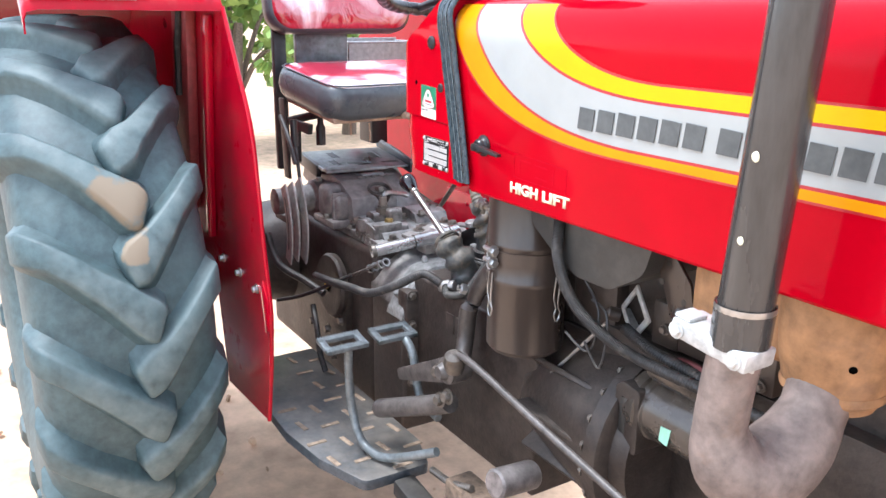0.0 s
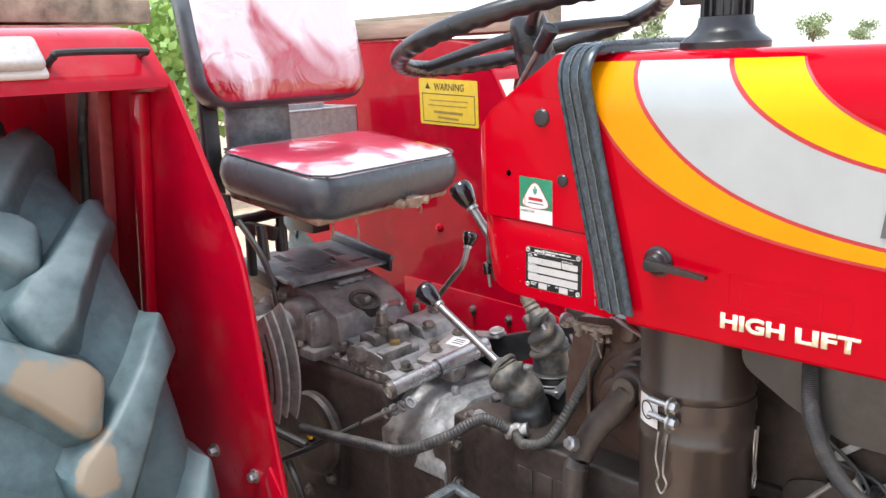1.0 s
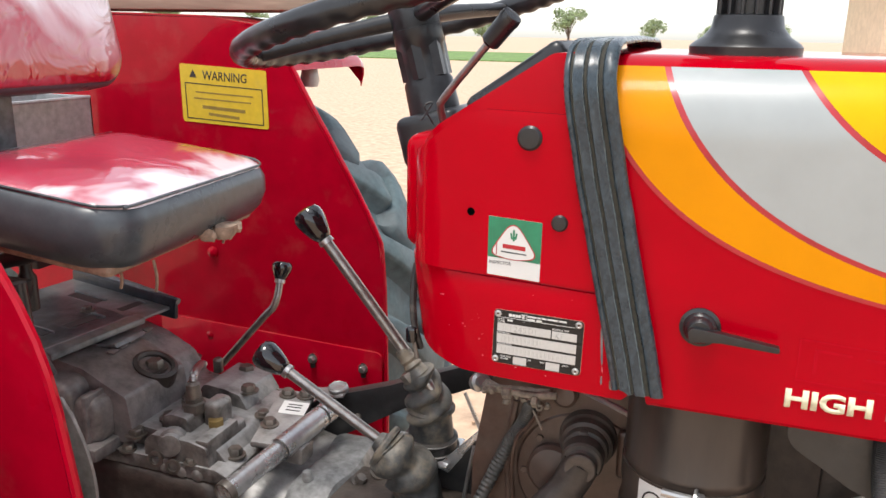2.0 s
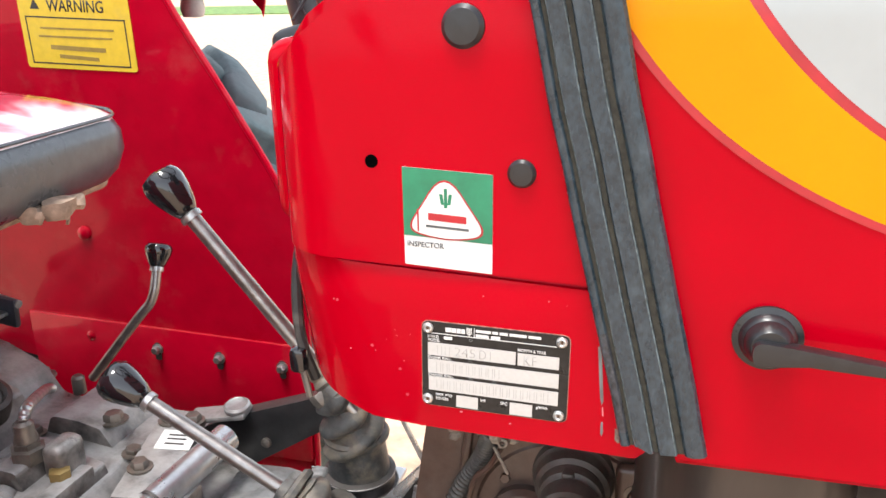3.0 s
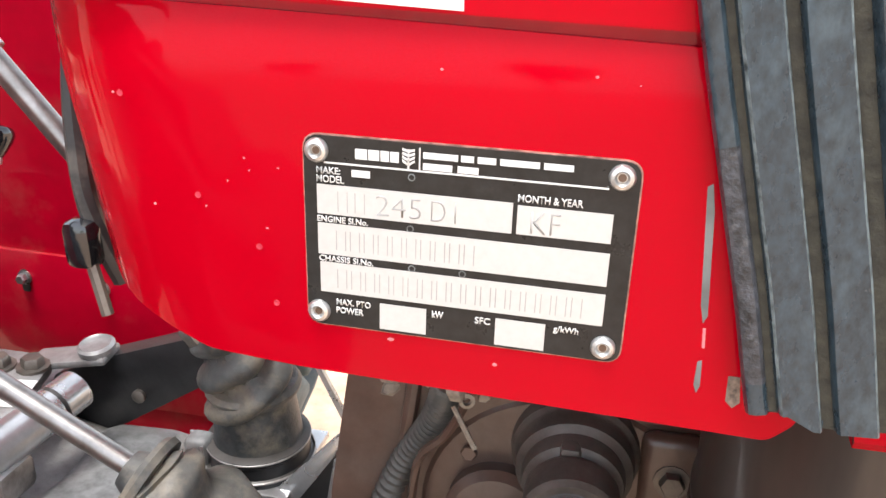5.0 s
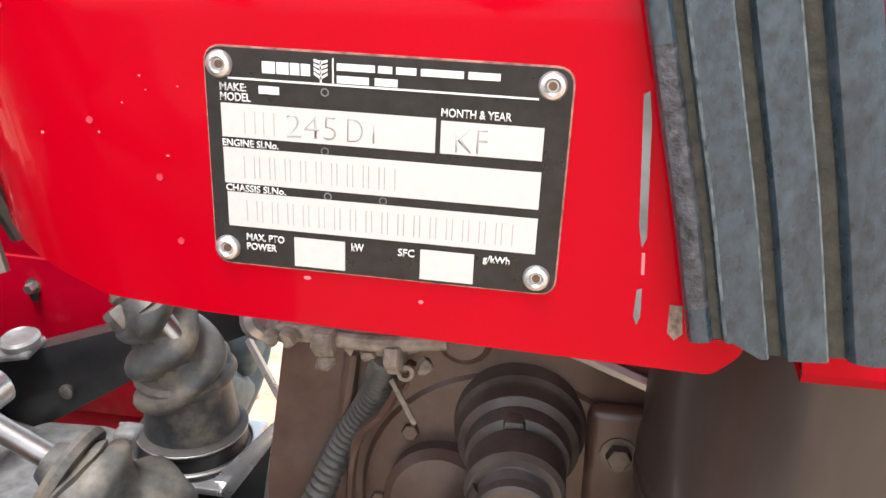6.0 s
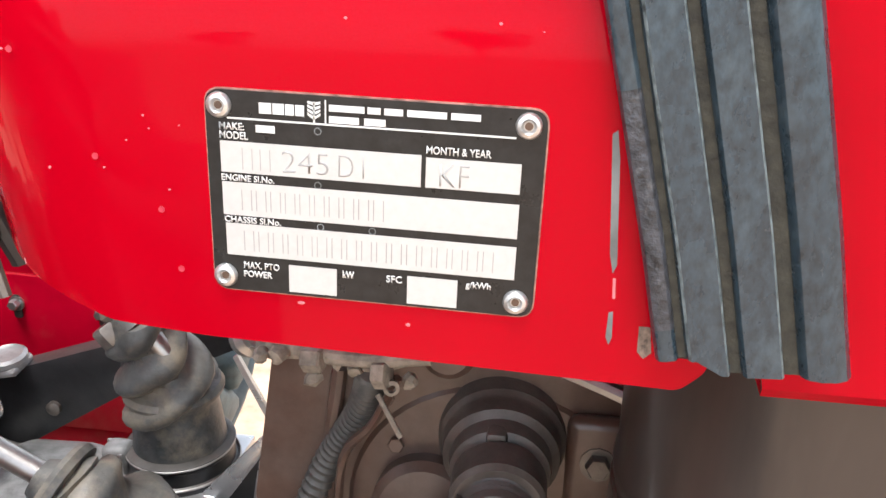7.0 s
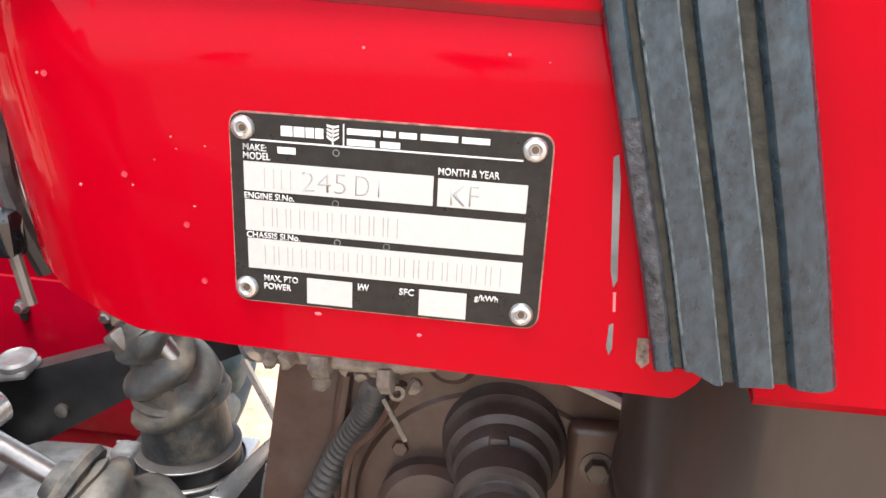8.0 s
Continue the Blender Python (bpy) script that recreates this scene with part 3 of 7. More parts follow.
def lug_mesh(side, i):
    """One tread bar: a broad rounded nose at the middle of the tread, a narrow waist, then out over the shoulder."""
    path = [((-0.034, 0.664), (0, 1), -0.034, 0.012, 0.024), ((-0.026, 0.664), (0, 1), -0.026, 0.036, 0.027), ((-0.020, 0.664), (0, 1), -0.020, 0.041, 0.030), ((-0.006, 0.664), (0, 1), -0.004, 0.042, 0.034), ((0.012, 0.664), (0, 1), 0.018, 0.042, 0.034), ((0.04, 0.663), (0, 1), 0.058, 0.042, 0.028), ((0.075, 0.661), (0.03, 1), 0.112, 0.042, 0.024), ((0.11, 0.657), (0.08, 1), 0.168, 0.042, 0.023), ((0.145, 0.647), (0.25, 0.97), 0.225, 0.042, 0.025),
            ((0.172, 0.628), (0.6, 0.8), 0.262, 0.034, 0.030), ((0.187, 0.59), (0.93, 0.35), 0.282, 0.018, 0.032), ((0.191, 0.55), (1, 0.05), 0.292, 0.008, 0.030)]
    bm = bmesh.new()
    t0 = 2 * math.pi * (i + (0.5 if side > 0 else 0.0)) / LUGS
    rng = random.Random(i * 7 + side)
    rows = []
    for (y, r), (ny, nr), dt, h, w in path:
        row = []
        w *= rng.uniform(0.94, 1.06)
        for off, up in ((-w - 0.030, -0.004), (-w - 0.017, h * 0.24), (-w - 0.008, h * 0.68), (-w - 0.003, h * 0.92), (-w + 0.003, h), (w - 0.003, h), (w + 0.003, h * 0.92), (w + 0.008, h * 0.68), (w + 0.017, h * 0.24), (w + 0.030, -0.004)):
            th = t0 + dt + off / 0.66
            rr, yy = r + nr * up, y + ny * up
            yy -= off * 0.4 * (1 - min(1, max(0, y) / 0.17))
            row.append(bm.verts.new((rr * math.cos(th), side * max(yy, -0.045), rr * math.sin(th))))
        rows.append(row)
    for a, b in zip(rows, rows[1:]):
        for k in range(9):
            bm.faces.new((a[k], a[k + 1], b[k + 1], b[k]))
    bm.faces.new(rows[0])
    bm.faces.new(rows[-1])
    return squash(bm)


TO_Y = Matrix(((1, 0, 0), (0, 0, -1), (0, 1, 0))).to_4x4()  # z axis to -y
for side in (-1, 1):
    base = Matrix.Translation((AXLE_X - 0.03, TREAD_Y, AXLE_Z)) if side > 0 else Matrix.Translation((-1.0, -TREAD_Y, 0.70)) @ Matrix.Diagonal((1.03, 1, 1.03, 1))
    if side < 0:
        tyre = P("tyre", tyre_mesh(), TYRE, "dusty grey-black rear tyre with deep chevron lugs and dried mud", smooth=42)
        tyre_data = tyre.data
    else:
        tyre = new("tyre", tyre_data)
        tyre.parent = tractor
        tagged(tyre, "dusty grey-black rear tyre with deep chevron lugs")
        tyre.material_slots[0].link = "OBJECT"
        tyre.material_slots[0].material = TYRE_PLAIN
    for half in (-1, 1):
        for k in range(LUGS):
            P("tread_lug", lug_mesh(half, k), TYRE if side < 0 else TYRE_PLAIN, parent=tyre, smooth=42)
    tyre.matrix_local = base @ pose(0, 0, 0, 0, 11.2 if side < 0 else 0, 0)
    rimb = lathe([(0.372, -0.165), (0.392, -0.16), (0.392, -0.13), (0.362, -0.115), (0.345, -0.06), (0.345, 0.06), (0.362, 0.115), (0.392, 0.13), (0.392, 0.16), (0.372, 0.165), (0.355, 0.12), (0.335, 0.06), (0.335, -0.06), (0.355, -0.12), (0.372, -0.165)], 48, TO_Y, close=False)
    bmesh.ops.scale(rimb, vec=(0.91, 1, 0.91), verts=rimb.verts)
    rim = P("rim", rimb, RIM, "silver painted wheel rim", parent=tyre)
    P("wheel_disc", lathe([(0.34, 0.06), (0.30, 0.055), (0.24, 0.10), (0.16, 0.105), (0.15, 0.09), (0.0001, 0.09), (0.0001, 0.07), (0.15, 0.07), (0.24, 0.08), (0.30, 0.035), (0.34, 0.04)], 48, (Matrix.Identity(4) if side < 0 else pose(0, 0, 0, 0, 0, 180)) @ TO_Y, close=False), RIM, parent=tyre)
    for k in range(8):
        a = k * math.pi / 4
        P("wheel_nut", bolt((0.12 * math.cos(a), side * 0.105 if side > 0 else -0.105, 0.12 * math.sin(a)), (0, side, 0), 0.013, 0.018), BOLT, parent=tyre)

# fenders
DECK = [(-0.549, 1.438), (-0.551, 1.450), (-0.562, 1.462), (-0.61, 1.515), (-0.632, 1.528), (-0.75, 1.545), (-1.10, 1.552), (-1.45, 1.50), (-1.66, 1.33), (-1.76, 1.10)]


def deck_sheet(dx, y0, y1, dz=0.0):
    bm = bmesh.new()
    path = [Vector((x + dx, 0, z + dz)) for x, z in DECK]
    th = 0.004
    ys = [y0, y0 + 0.012 * (1 if y1 > y0 else -1), (y0 + y1) / 2, y1 - 0.03 * (1 if y1 > y0 else -1), y1 - 0.008 * (1 if y1 > y0 else -1), y1, y1]
    drop = [0, 0, 0, 0, 0.006, 0.02, 0.05]
    top = [[bm.verts.new((p.x - d * 0.25, y, p.z - d)) for y, d in zip(ys, drop)] for p in path]
    for a, b in zip(top, top[1:]):
        for k in range(len(ys) - 1):
            bm.faces.new((a[k], a[k + 1], b[k + 1], b[k]))
    bmesh.ops.recalc_face_normals(bm, faces=bm.faces)
    bmesh.ops.solidify(bm, geom=bm.faces[:], thickness=th)
    return bm


def fender(side):
    s = side
    if s < 0:
        yp, dx = -0.47, 0.0
        front = [(-0.551, 1.446), (-0.481, 1.331), (-0.40, 1.19), (-0.372, 1.05), (-0.358, 0.94), (-0.332, 0.79), (-0.33, 0.73), (-0.345, 0.62), (-0.383, 0.452)]
    else:
        yp, dx = 0.45, -0.09
        front = [(-0.648, 1.43), (-0.60, 1.345), (-0.545, 1.254), (-0.458, 1.097), (-0.438, 1.02), (-0.432, 0.80), (-0.432, 0.60), (-0.45, 0.46)]
    back = [(-0.70, 0.43), (-0.75, 0.7), (-1.3, 0.8), (-1.70, 1.05), (-1.66, 1.325), (-1.45, 1.495), (-1.10, 1.547), (-0.75, 1.54), (-0.632, 1.523)]
    back = [(x + (dx if z > 1.2 else 0), z) for x, z in back]
    if s > 0:
        back = [(x, z - (0.034 if z > 1.2 else 0)) for x, z in back[:-2]] + [(-0.83, 1.508), (-0.722, 1.491), (-0.70, 1.48), (-0.652, 1.428)]
    plate = P("fender_plate", prism(front + back, yp, yp + 0.004), RED_DUSTY, "glossy red inner fender plate", smooth=20)
    # rolled front edge
    P("fender_edge", tube([(x, yp + 0.002, z) for x, z in front], 0.0055, 8, 4), RED_DUSTY, parent=plate)
    deck = P("fender_deck", deck_sheet(dx, yp, yp + s * (0.42 if s < 0 else 0.36), 0.0 if s < 0 else -0.032), RED_DUSTY, "red fender top with a folded front lip")
    return plate, deck


right_plate, right_deck = fender(-1)
left_plate, left_deck = fender(1)
# stiffening folds on the wheel side of the near plate
P("stiffener", prism([(-0.62, 1.43), (-0.66, 1.43), (-0.70, 1.15), (-0.745, 0.85), (-0.72, 0.85), (-0.672, 1.15)], -0.492, -0.47, 0.006), RED_DUSTY, parent=right_plate)
# this stiffener has a duller, less saturated red than the plate
P("stiffener", prism([(-0.76, 1.48), (-0.90, 1.50), (-1.00, 1.0), (-0.86, 0.9)], -0.497, -0.47, 0.006), mat("dull_red_paint", (0.36, 0.055, 0.055), 0.5, grain=0.15, stain=0.4, stain_color=(0.40, 0.06, 0.06), stain_size=8, bump=0.1), "dull red stiffener", parent=right_plate)
P("rubber_seal", tube([(-0.80, -0.50, 1.47), (-0.835, -0.505, 1.35), (-0.86, -0.505, 1.22)], 0.009, 8), CABLE, parent=right_plate)
for x, z in ((-0.672, 0.803), (-0.537, 0.80), (-0.413, 0.793)):
    P("bolt", bolt((x, -0.471, z), (0, -1, 0), 0.0085, 0.012), STEEL, parent=right_plate)
P("tip_gusset", prism([(-0.33, 0.79), (-0.33, 0.71), (-0.352, 0.70), (-0.375, 0.80), (-0.36, 0.83)], -0.476, -0.47, 0.002), RED_DUSTY, parent=right_plate)
# lamp and grab bar on the near deck
lamp_m = pose(-0.578, -0.0, 1.486, 0, 47, 0)
P("lamp_base", box((-0.03, -0.875, -0.004), (0.035, -0.655, 0.008), 0.004, turn=lamp_m), WHITE, "white lamp base", parent=right_deck)
P("amber_lens", box((-0.026, -0.87, 0.008), (0.031, -0.735, 0.028), 0.008, 3, lamp_m), AMBER, "amber indicator lens", parent=right_deck)
P("clear_lens", box((-0.026, -0.733, 0.008), (0.031, -0.66, 0.028), 0.008, 3, lamp_m), CLEAR, "clear ribbed lamp lens", parent=right_deck)
P("grab_bar", tube([(-0.578, -0.648, 1.478), (-0.556, -0.645, 1.490), (-0.551, -0.632, 1.496), (-0.551, -0.515, 1.496), (-0.555, -0.503, 1.494), (-0.59, -0.498, 1.490)], 0.0055, 8), BLACK, "thin black grab bar", parent=right_deck)
# far fender: lower plate, slotted nuts, dome rivets
P("lower_plate", prism(rounded([(-1.0, 0.842), (-0.437, 0.824), (-0.437, 0.60), (-1.0, 0.60)], [0, 0.02, 0.01, 0]), 0.443, 0.45, 0.0015), RED_DUSTY, parent=left_plate)
for x, z in ((-0.728, 0.793), (-0.603, 0.788), (-0.481, 0.784)):
    P("slot", prism(rounded([(x - 0.006, z + 0.012), (x + 0.006, z + 0.012), (x + 0.006, z - 0.022), (x - 0.006, z - 0.022)], [0.005] * 4, 3), 0.4415, 0.443), INK, parent=left_plate)
    P("nut", bolt((x, 0.4425, z), (0, -1, 0), 0.0075, 0.012), STEEL, parent=left_plate)
for x, z in ((-0.868, 0.805), (-0.851, 1.003)):
    P("rivet", lathe([(0.013, -0.001), (0.012, 0.004), (0.007, 0.008), (0.0001, 0.0095)], 14, axis_to((x, 0.449, z), (0, -1, 0))), RED_DUSTY, parent=left_plate)
P("lamp_stub", lathe([(0.0001, 0), (0.018, 0.002), (0.022, 0.015), (0.018, 0.04), (0.012, 0.05)], 16, pose(-0.69, 0.62, 1.362)), CLEAR, parent=left_deck)

FACE = Matrix(((1, 0, 0, 0), (0, 0, -1, 0), (0, 1, 0, 0), (0, 0, 0, 1)))  # lettering that faces -y


def letters(name, body, x0, z0, width, height, y, material, parent, thick=0.0006, bold=0.0, turn=0.0, slant=0.0):
    """Lettering fitted into a box on a face that looks to -y."""
    bm = text_mesh(body, 1.0, 0.0, Matrix.Identity(4), bold)
    xs, ys = [v.co.x for v in bm.verts], [v.co.y for v in bm.verts]
    sx, sy = width / (max(xs) - min(xs)), height / (max(ys) - min(ys))
    bmesh.ops.translate(bm, vec=(-min(xs), -min(ys), 0), verts=bm.verts)
    bmesh.ops.scale(bm, vec=(sx, sy, 1), verts=bm.verts)
    res = bmesh.ops.extrude_face_region(bm, geom=bm.faces[:])
    bmesh.ops.translate(bm, vec=(0, 0, thick), verts=[v for v in res["geom"] if isinstance(v, bmesh.types.BMVert)])
    bmesh.ops.transform(bm, matrix=Matrix.Translation((x0, y, z0)) @ pose(0, 0, 0, 0, turn, 0) @ FACE, verts=bm.verts)
    return part(name, bm, material, parent, smooth=0)


# warning label on the far fender
warn_poly = rounded([(-0.908, 1.414), (-0.697, 1.404), (-0.695, 1.284), (-0.906, 1.292)], [0.006] * 4, 4)
P("warning_label", prism(warn_poly, 0.4482, 0.4495), SIGN, "yellow warning label with black print", parent=left_plate, smooth=0)


def frame_strip(bm, pts, w, y, thick):
    """A thin printed line along a closed run of points on a face that looks to -y."""
    for (ax, az_), (bx, bz) in zip(pts, pts[1:]):
        d = Vector((bx - ax, bz - az_))
        n = Vector((-d.y, d.x)).normalized() * w / 2
        e = d.normalized() * w / 2
        q = [(ax - e.x + n.x, az_ - e.y + n.y), (bx + e.x + n.x, bz + e.y + n.y), (bx + e.x - n.x, bz + e.y - n.y), (ax - e.x - n.x, az_ - e.y - n.y)]
        add_prism(bm, q, y - thick, y)


fs = bmesh.new()
frame_strip(fs, [(-0.896, 1.374), (-0.708, 1.365), (-0.707, 1.292), (-0.894, 1.30), (-0.896, 1.374)], 0.0022, 0.4482, 0.0004)
part("print_frame", fs, INK, left_plate, smooth=0)
letters("lettering", "WARNING", -0.852, 1.3815, 0.108, 0.019, 0.4482, INK, left_plate, 0.0005, 0.012, 2.5)
tri = prism([(-0.884, 1.386), (-0.866, 1.385), (-0.875, 1.402)], 0.4477, 0.4482)
part("hazard_sign", tri, INK, left_plate, smooth=0)
for z, a, b, h in ((1.354, -0.87, -0.73, 0.003), (1.341, -0.875, -0.735, 0.003), (1.321, -0.855, -0.75, 0.007), (1.307, -0.84, -0.765, 0.006)):
    part("print_bar", prism([(a, z + h), (b, z + h - 0.006), (b, z - 0.006), (a, z)], 0.4477, 0.4482), BROWN_INK, left_plate, smooth=0)

# ---- hood ----
HY, HZ, HR = -0.240, 1.392, 0.075


def hood_y(z):
    return HY if z <= HZ else HY + HR - math.sqrt(max(0.0, HR * HR - (z - HZ) ** 2))


def joint_x(z):
    """The slanting joint between hood and dash housing, at a height."""
    pts = [(1.115, 0.153), (1.165, 0.143), (1.225, 0.128), (1.30, 0.1085), (1.38, 0.091), (1.43, 0.082), (1.50, 0.079)]
    for (z0, x0), (z1, x1) in zip(pts, pts[1:]):
        if z <= z1:
            return x0 + (x1 - x0) * max(0.0, z - z0) / (z1 - z0)
    return pts[-1][1]


def hood_shell():
    bm = bmesh.new()
    sec = [(HY + 0.012, 1.122), (HY + 0.004, 1.1185), (HY, 1.123)] + [(HY, 1.123 + i * 0.269 / 6) for i in range(1, 7)]
    sec += [(HY + HR - HR * math.cos(a), HZ + HR * math.sin(a)) for a in (i * math.pi / 2 / 10 for i in range(1, 11))]
    sec += [(-0.08, 1.4690), (0.0, 1.4705)]
    sec += [(-y, z) for y, z in sec[::-1][1:]]
    xs = [0.152, 0.157, 0.19, 0.4, 0.7, 1.0, 1.3, 1.55, 1.66, 1.70]
    rows = []
    for i, x in enumerate(xs):
        k = {8: 0.97, 9: 0.9}.get(i, 1.0)
        rows.append([bm.verts.new((joint_x(z) + 0.005 if i == 0 else (max(x, joint_x(z) + 0.012)), y * k, 1.3 + (z - 1.3) * k)) for y, z in sec])
    for a, b in zip(rows, rows[1:]):
        for k in range(len(sec) - 1):
            bm.faces.new((a[k], a[k + 1], b[k + 1], b[k]))
    bm.faces.new(rows[-1])
    bmesh.ops.recalc_face_normals(bm, faces=bm.faces)
    bmesh.ops.solidify(bm, geom=bm.faces[:], thickness=0.0025)
    return bm


hood = P("hood", hood_shell(), RED, "glossy red engine hood with sweeping yellow and grey stripes", smooth=40)


def stripe(name, lo, hi, material, x_end=1.58, off=0.0012):
    """A decal band between two sweeping boundary curves that run on level to the front."""
    bm = bmesh.new()
    N, W = 44, 5

    def pt(c, u):
        if u < 0.72:
            return bez(c, u / 0.72)
        e = Vector(c[3])
        return e + (Vector((x_end, e.y)) - e) * ((u - 0.72) / 0.28)

    rows = []
    for i in range(N + 1):
        a, b = pt(lo, i / N), pt(hi, i / N)
        row = []
        for k in range(W + 1):
            p = a.lerp(b, k / W)
            row.append(bm.verts.new((p.x, hood_y(p.y) - off, p.y)))
        rows.append(row)
    for a, b in zip(rows, rows[1:]):
        for k in range(W):
            bm.faces.new((a[k], a[k + 1], b[k + 1], b[k]))
    bmesh.ops.recalc_face_normals(bm, faces=bm.faces)
    bmesh.ops.solidify(bm, geom=bm.faces[:], thickness=0.0008)
    return part(name, bm, material, hood, smooth=40)


C_OO = ((0.080, 1.456), (0.122, 1.343), (0.205, 1.240), (0.55, 1.2390))
C_OI = ((0.1445, 1.456), (0.188, 1.338), (0.303, 1.2515), (0.58, 1.2515))
C_GI = ((0.1505, 1.456), (0.194, 1.341), (0.307, 1.2560), (0.58, 1.2560))
C_GO = ((0.2655, 1.456), (0.315, 1.373), (0.413, 1.3240), (0.62, 1.3235))
C_YI = ((0.2715, 1.456), (0.321, 1.377), (0.416, 1.3285), (0.62, 1.3280))
C_YO = ((0.350, 1.456), (0.392, 1.390), (0.475, 1.349), (0.62, 1.3485))
stripe("orange_stripe", C_OO, C_OI, ORANGE)
stripe("grey_stripe", C_GI, C_GO, SILVER)
stripe("yellow_stripe", C_YI, C_YO, YELLOW)
stripe("dark_line", C_OI, C_GI, DEEP_RED, off=0.0010)
stripe("dark_line", C_GO, C_YI, DEEP_RED, off=0.0010)
C_OB = tuple((x - 0.004, z - 0.0035 if i else z) for i, (x, z) in enumerate(C_OO))
C_YB = tuple((x + 0.003, z + 0.0035 if i else z) for i, (x, z) in enumerate(C_YO))
stripe("dark_line", C_OB, C_OO, DEEP_RED, off=0.0010)
stripe("dark_line", C_YO, C_YB, DEEP_RED, off=0.0010)
# two words of a maker's mark, as plain blocks
xk = 0.451
for count in (6, 8):
    for k in range(count):
        q = [(xk, 1.2735), (xk + 0.033, 1.2725), (xk + 0.037, 1.3045), (xk + 0.004, 1.3065)]
        part("mark_block", prism(q, HY - 0.0032, HY - 0.0021), LETTER, hood, smooth=0)
        xk += 0.0415
    xk += 0.014
letters("lettering", "HIGH", 0.285, 1.1415, 0.076, 0.0195, HY - 0.0006, CREAM, hood, 0.0014, 0.055, 0.0)
letters("lettering", "LIFT", 0.373, 1.1420, 0.068, 0.0185, HY - 0.0006, CREAM, hood, 0.0014, 0.055, 0.0)
# faint ghost of a peeled decal beside the lettering
for q in ([(0.292, 1.212), (0.430, 1.205), (0.430, 1.2035), (0.292, 1.2105)], [(0.292, 1.171), (0.430, 1.165), (0.430, 1.1635), (0.292, 1.1695)], [(0.292, 1.212), (0.2935, 1.212), (0.2935, 1.170), (0.292, 1.170)], [(0.4285, 1.205), (0.430, 1.205), (0.430, 1.165), (0.4285, 1.165)],
          [(0.306, 1.203), (0.338, 1.2015), (0.338, 1.199), (0.306, 1.2005)], [(0.306, 1.2005), (0.309, 1.2005), (0.309, 1.178), (0.306, 1.178)], [(0.350, 1.200), (0.382, 1.1985), (0.382, 1.196), (0.350, 1.1975)], [(0.350, 1.180), (0.382, 1.1785), (0.382, 1.176), (0.350, 1.1775)], [(0.396, 1.198), (0.399, 1.198), (0.399, 1.174), (0.396, 1.174)]):
    part("decal_ghost", prism(q, HY - 0.0005, HY + 0.0005), RED_GHOST, hood, smooth=0)
# latch
LX, LZ = 0.2015, 1.211
P("latch_boss", lathe([(0.0195, 0), (0.0195, 0.002), (0.0160, 0.0032), (0.0155, 0.006), (0.0135, 0.008), (0.0125, 0.014), (0.010, 0.017), (0.0001, 0.018)], 32, axis_to((LX, HY - 0.001, LZ), (0, -1, 0))), PLASTIC, parent=hood)
lv = bmesh.new()
add_prism(lv, rounded([(LX - 0.010, LZ + 0.006), (LX + 0.012, LZ + 0.004), (LX + 0.072, LZ - 0.004), (LX + 0.072, LZ - 0.009), (LX + 0.020, LZ - 0.006), (LX - 0.009, LZ - 0.009)], [0.006, 0.004, 0.002, 0.002, 0.004, 0.006], 4), HY - 0.024, HY - 0.015, 0.003, 3)
part("latch_handle", lv, PLASTIC, hood, "black plastic hood latch lever")

# ---- dash housing ----
CY = -0.2445


def cowl_piece(poly, radii, top):
    bm = bmesh.new()
    pl = rounded(poly, radii, 6)
    def on_rim(e):
        a, b = e.verts[0].co, e.verts[1].co
        if abs(a.y - b.y) > 1e-6:
            return False
        m = (a + b) / 2
        return m.z > 1.26 and (m.x < 0.07 or m.z > 1.465) if top else (m.x < 0.112 or m.z < 1.16) and m.x < 0.138

    add_prism(bm, pl, CY + (0.010 if top else 0), -CY, 0.022 if top else 0.013, 6, only=on_rim)
    return bm


def round_side(bm, x0, R):
    """Roll the rear upright edge of a side panel inwards on a radius."""
    for k in range(1, 9):
        g = bm.verts[:] + bm.edges[:] + bm.faces[:]
        bmesh.ops.bisect_plane(bm, geom=g, plane_co=(x0 + R * (k / 8) ** 1.4, 0, 0), plane_no=(1, 0, 0))
    for v in bm.verts:
        u = (x0 + R - v.co.x) / R
        if u > 0 and v.co.y < -0.1:
            v.co.y += R * (1 - math.sqrt(max(0.0, 1 - min(1.0, u) ** 2)))
    return bm


SK_X, SK_R, SK_LEAN = -0.1115, 0.075, -0.14


def lean_at(x, z):
    """How far the rounded rear of the lower panel leans back, growing upwards."""
    return SK_LEAN * (z - 1.165) * min(1.0, max(0.0, (-0.012 - x) / 0.045))


def lean(bm):
    for v in bm.verts:
        v.co.x += lean_at(v.co.x, v.co.z)
    return bm


def crown(bm, z0, z1, deep):
    """Let the top of a side panel curve inwards."""
    for k in range(1, 7):
        g = bm.verts[:] + bm.edges[:] + bm.faces[:]
        bmesh.ops.bisect_plane(bm, geom=g, plane_co=(0, 0, z0 + (z1 - z0) * k / 7), plane_no=(0, 0, 1))
    for v in bm.verts:
        if v.co.z > z0 and v.co.y < -0.1:
            v.co.y += deep * ((v.co.z - z0) / (z1 - z0)) ** 2
    return bm


def skirt_in(x, z):
    """How far the lower panel has curved inwards at x and z."""
    x -= lean_at(x, z)
    u = max(0.0, min(1.0, (SK_X + SK_R - x) / SK_R))
    return SK_R * (1 - math.sqrt(1 - u * u))


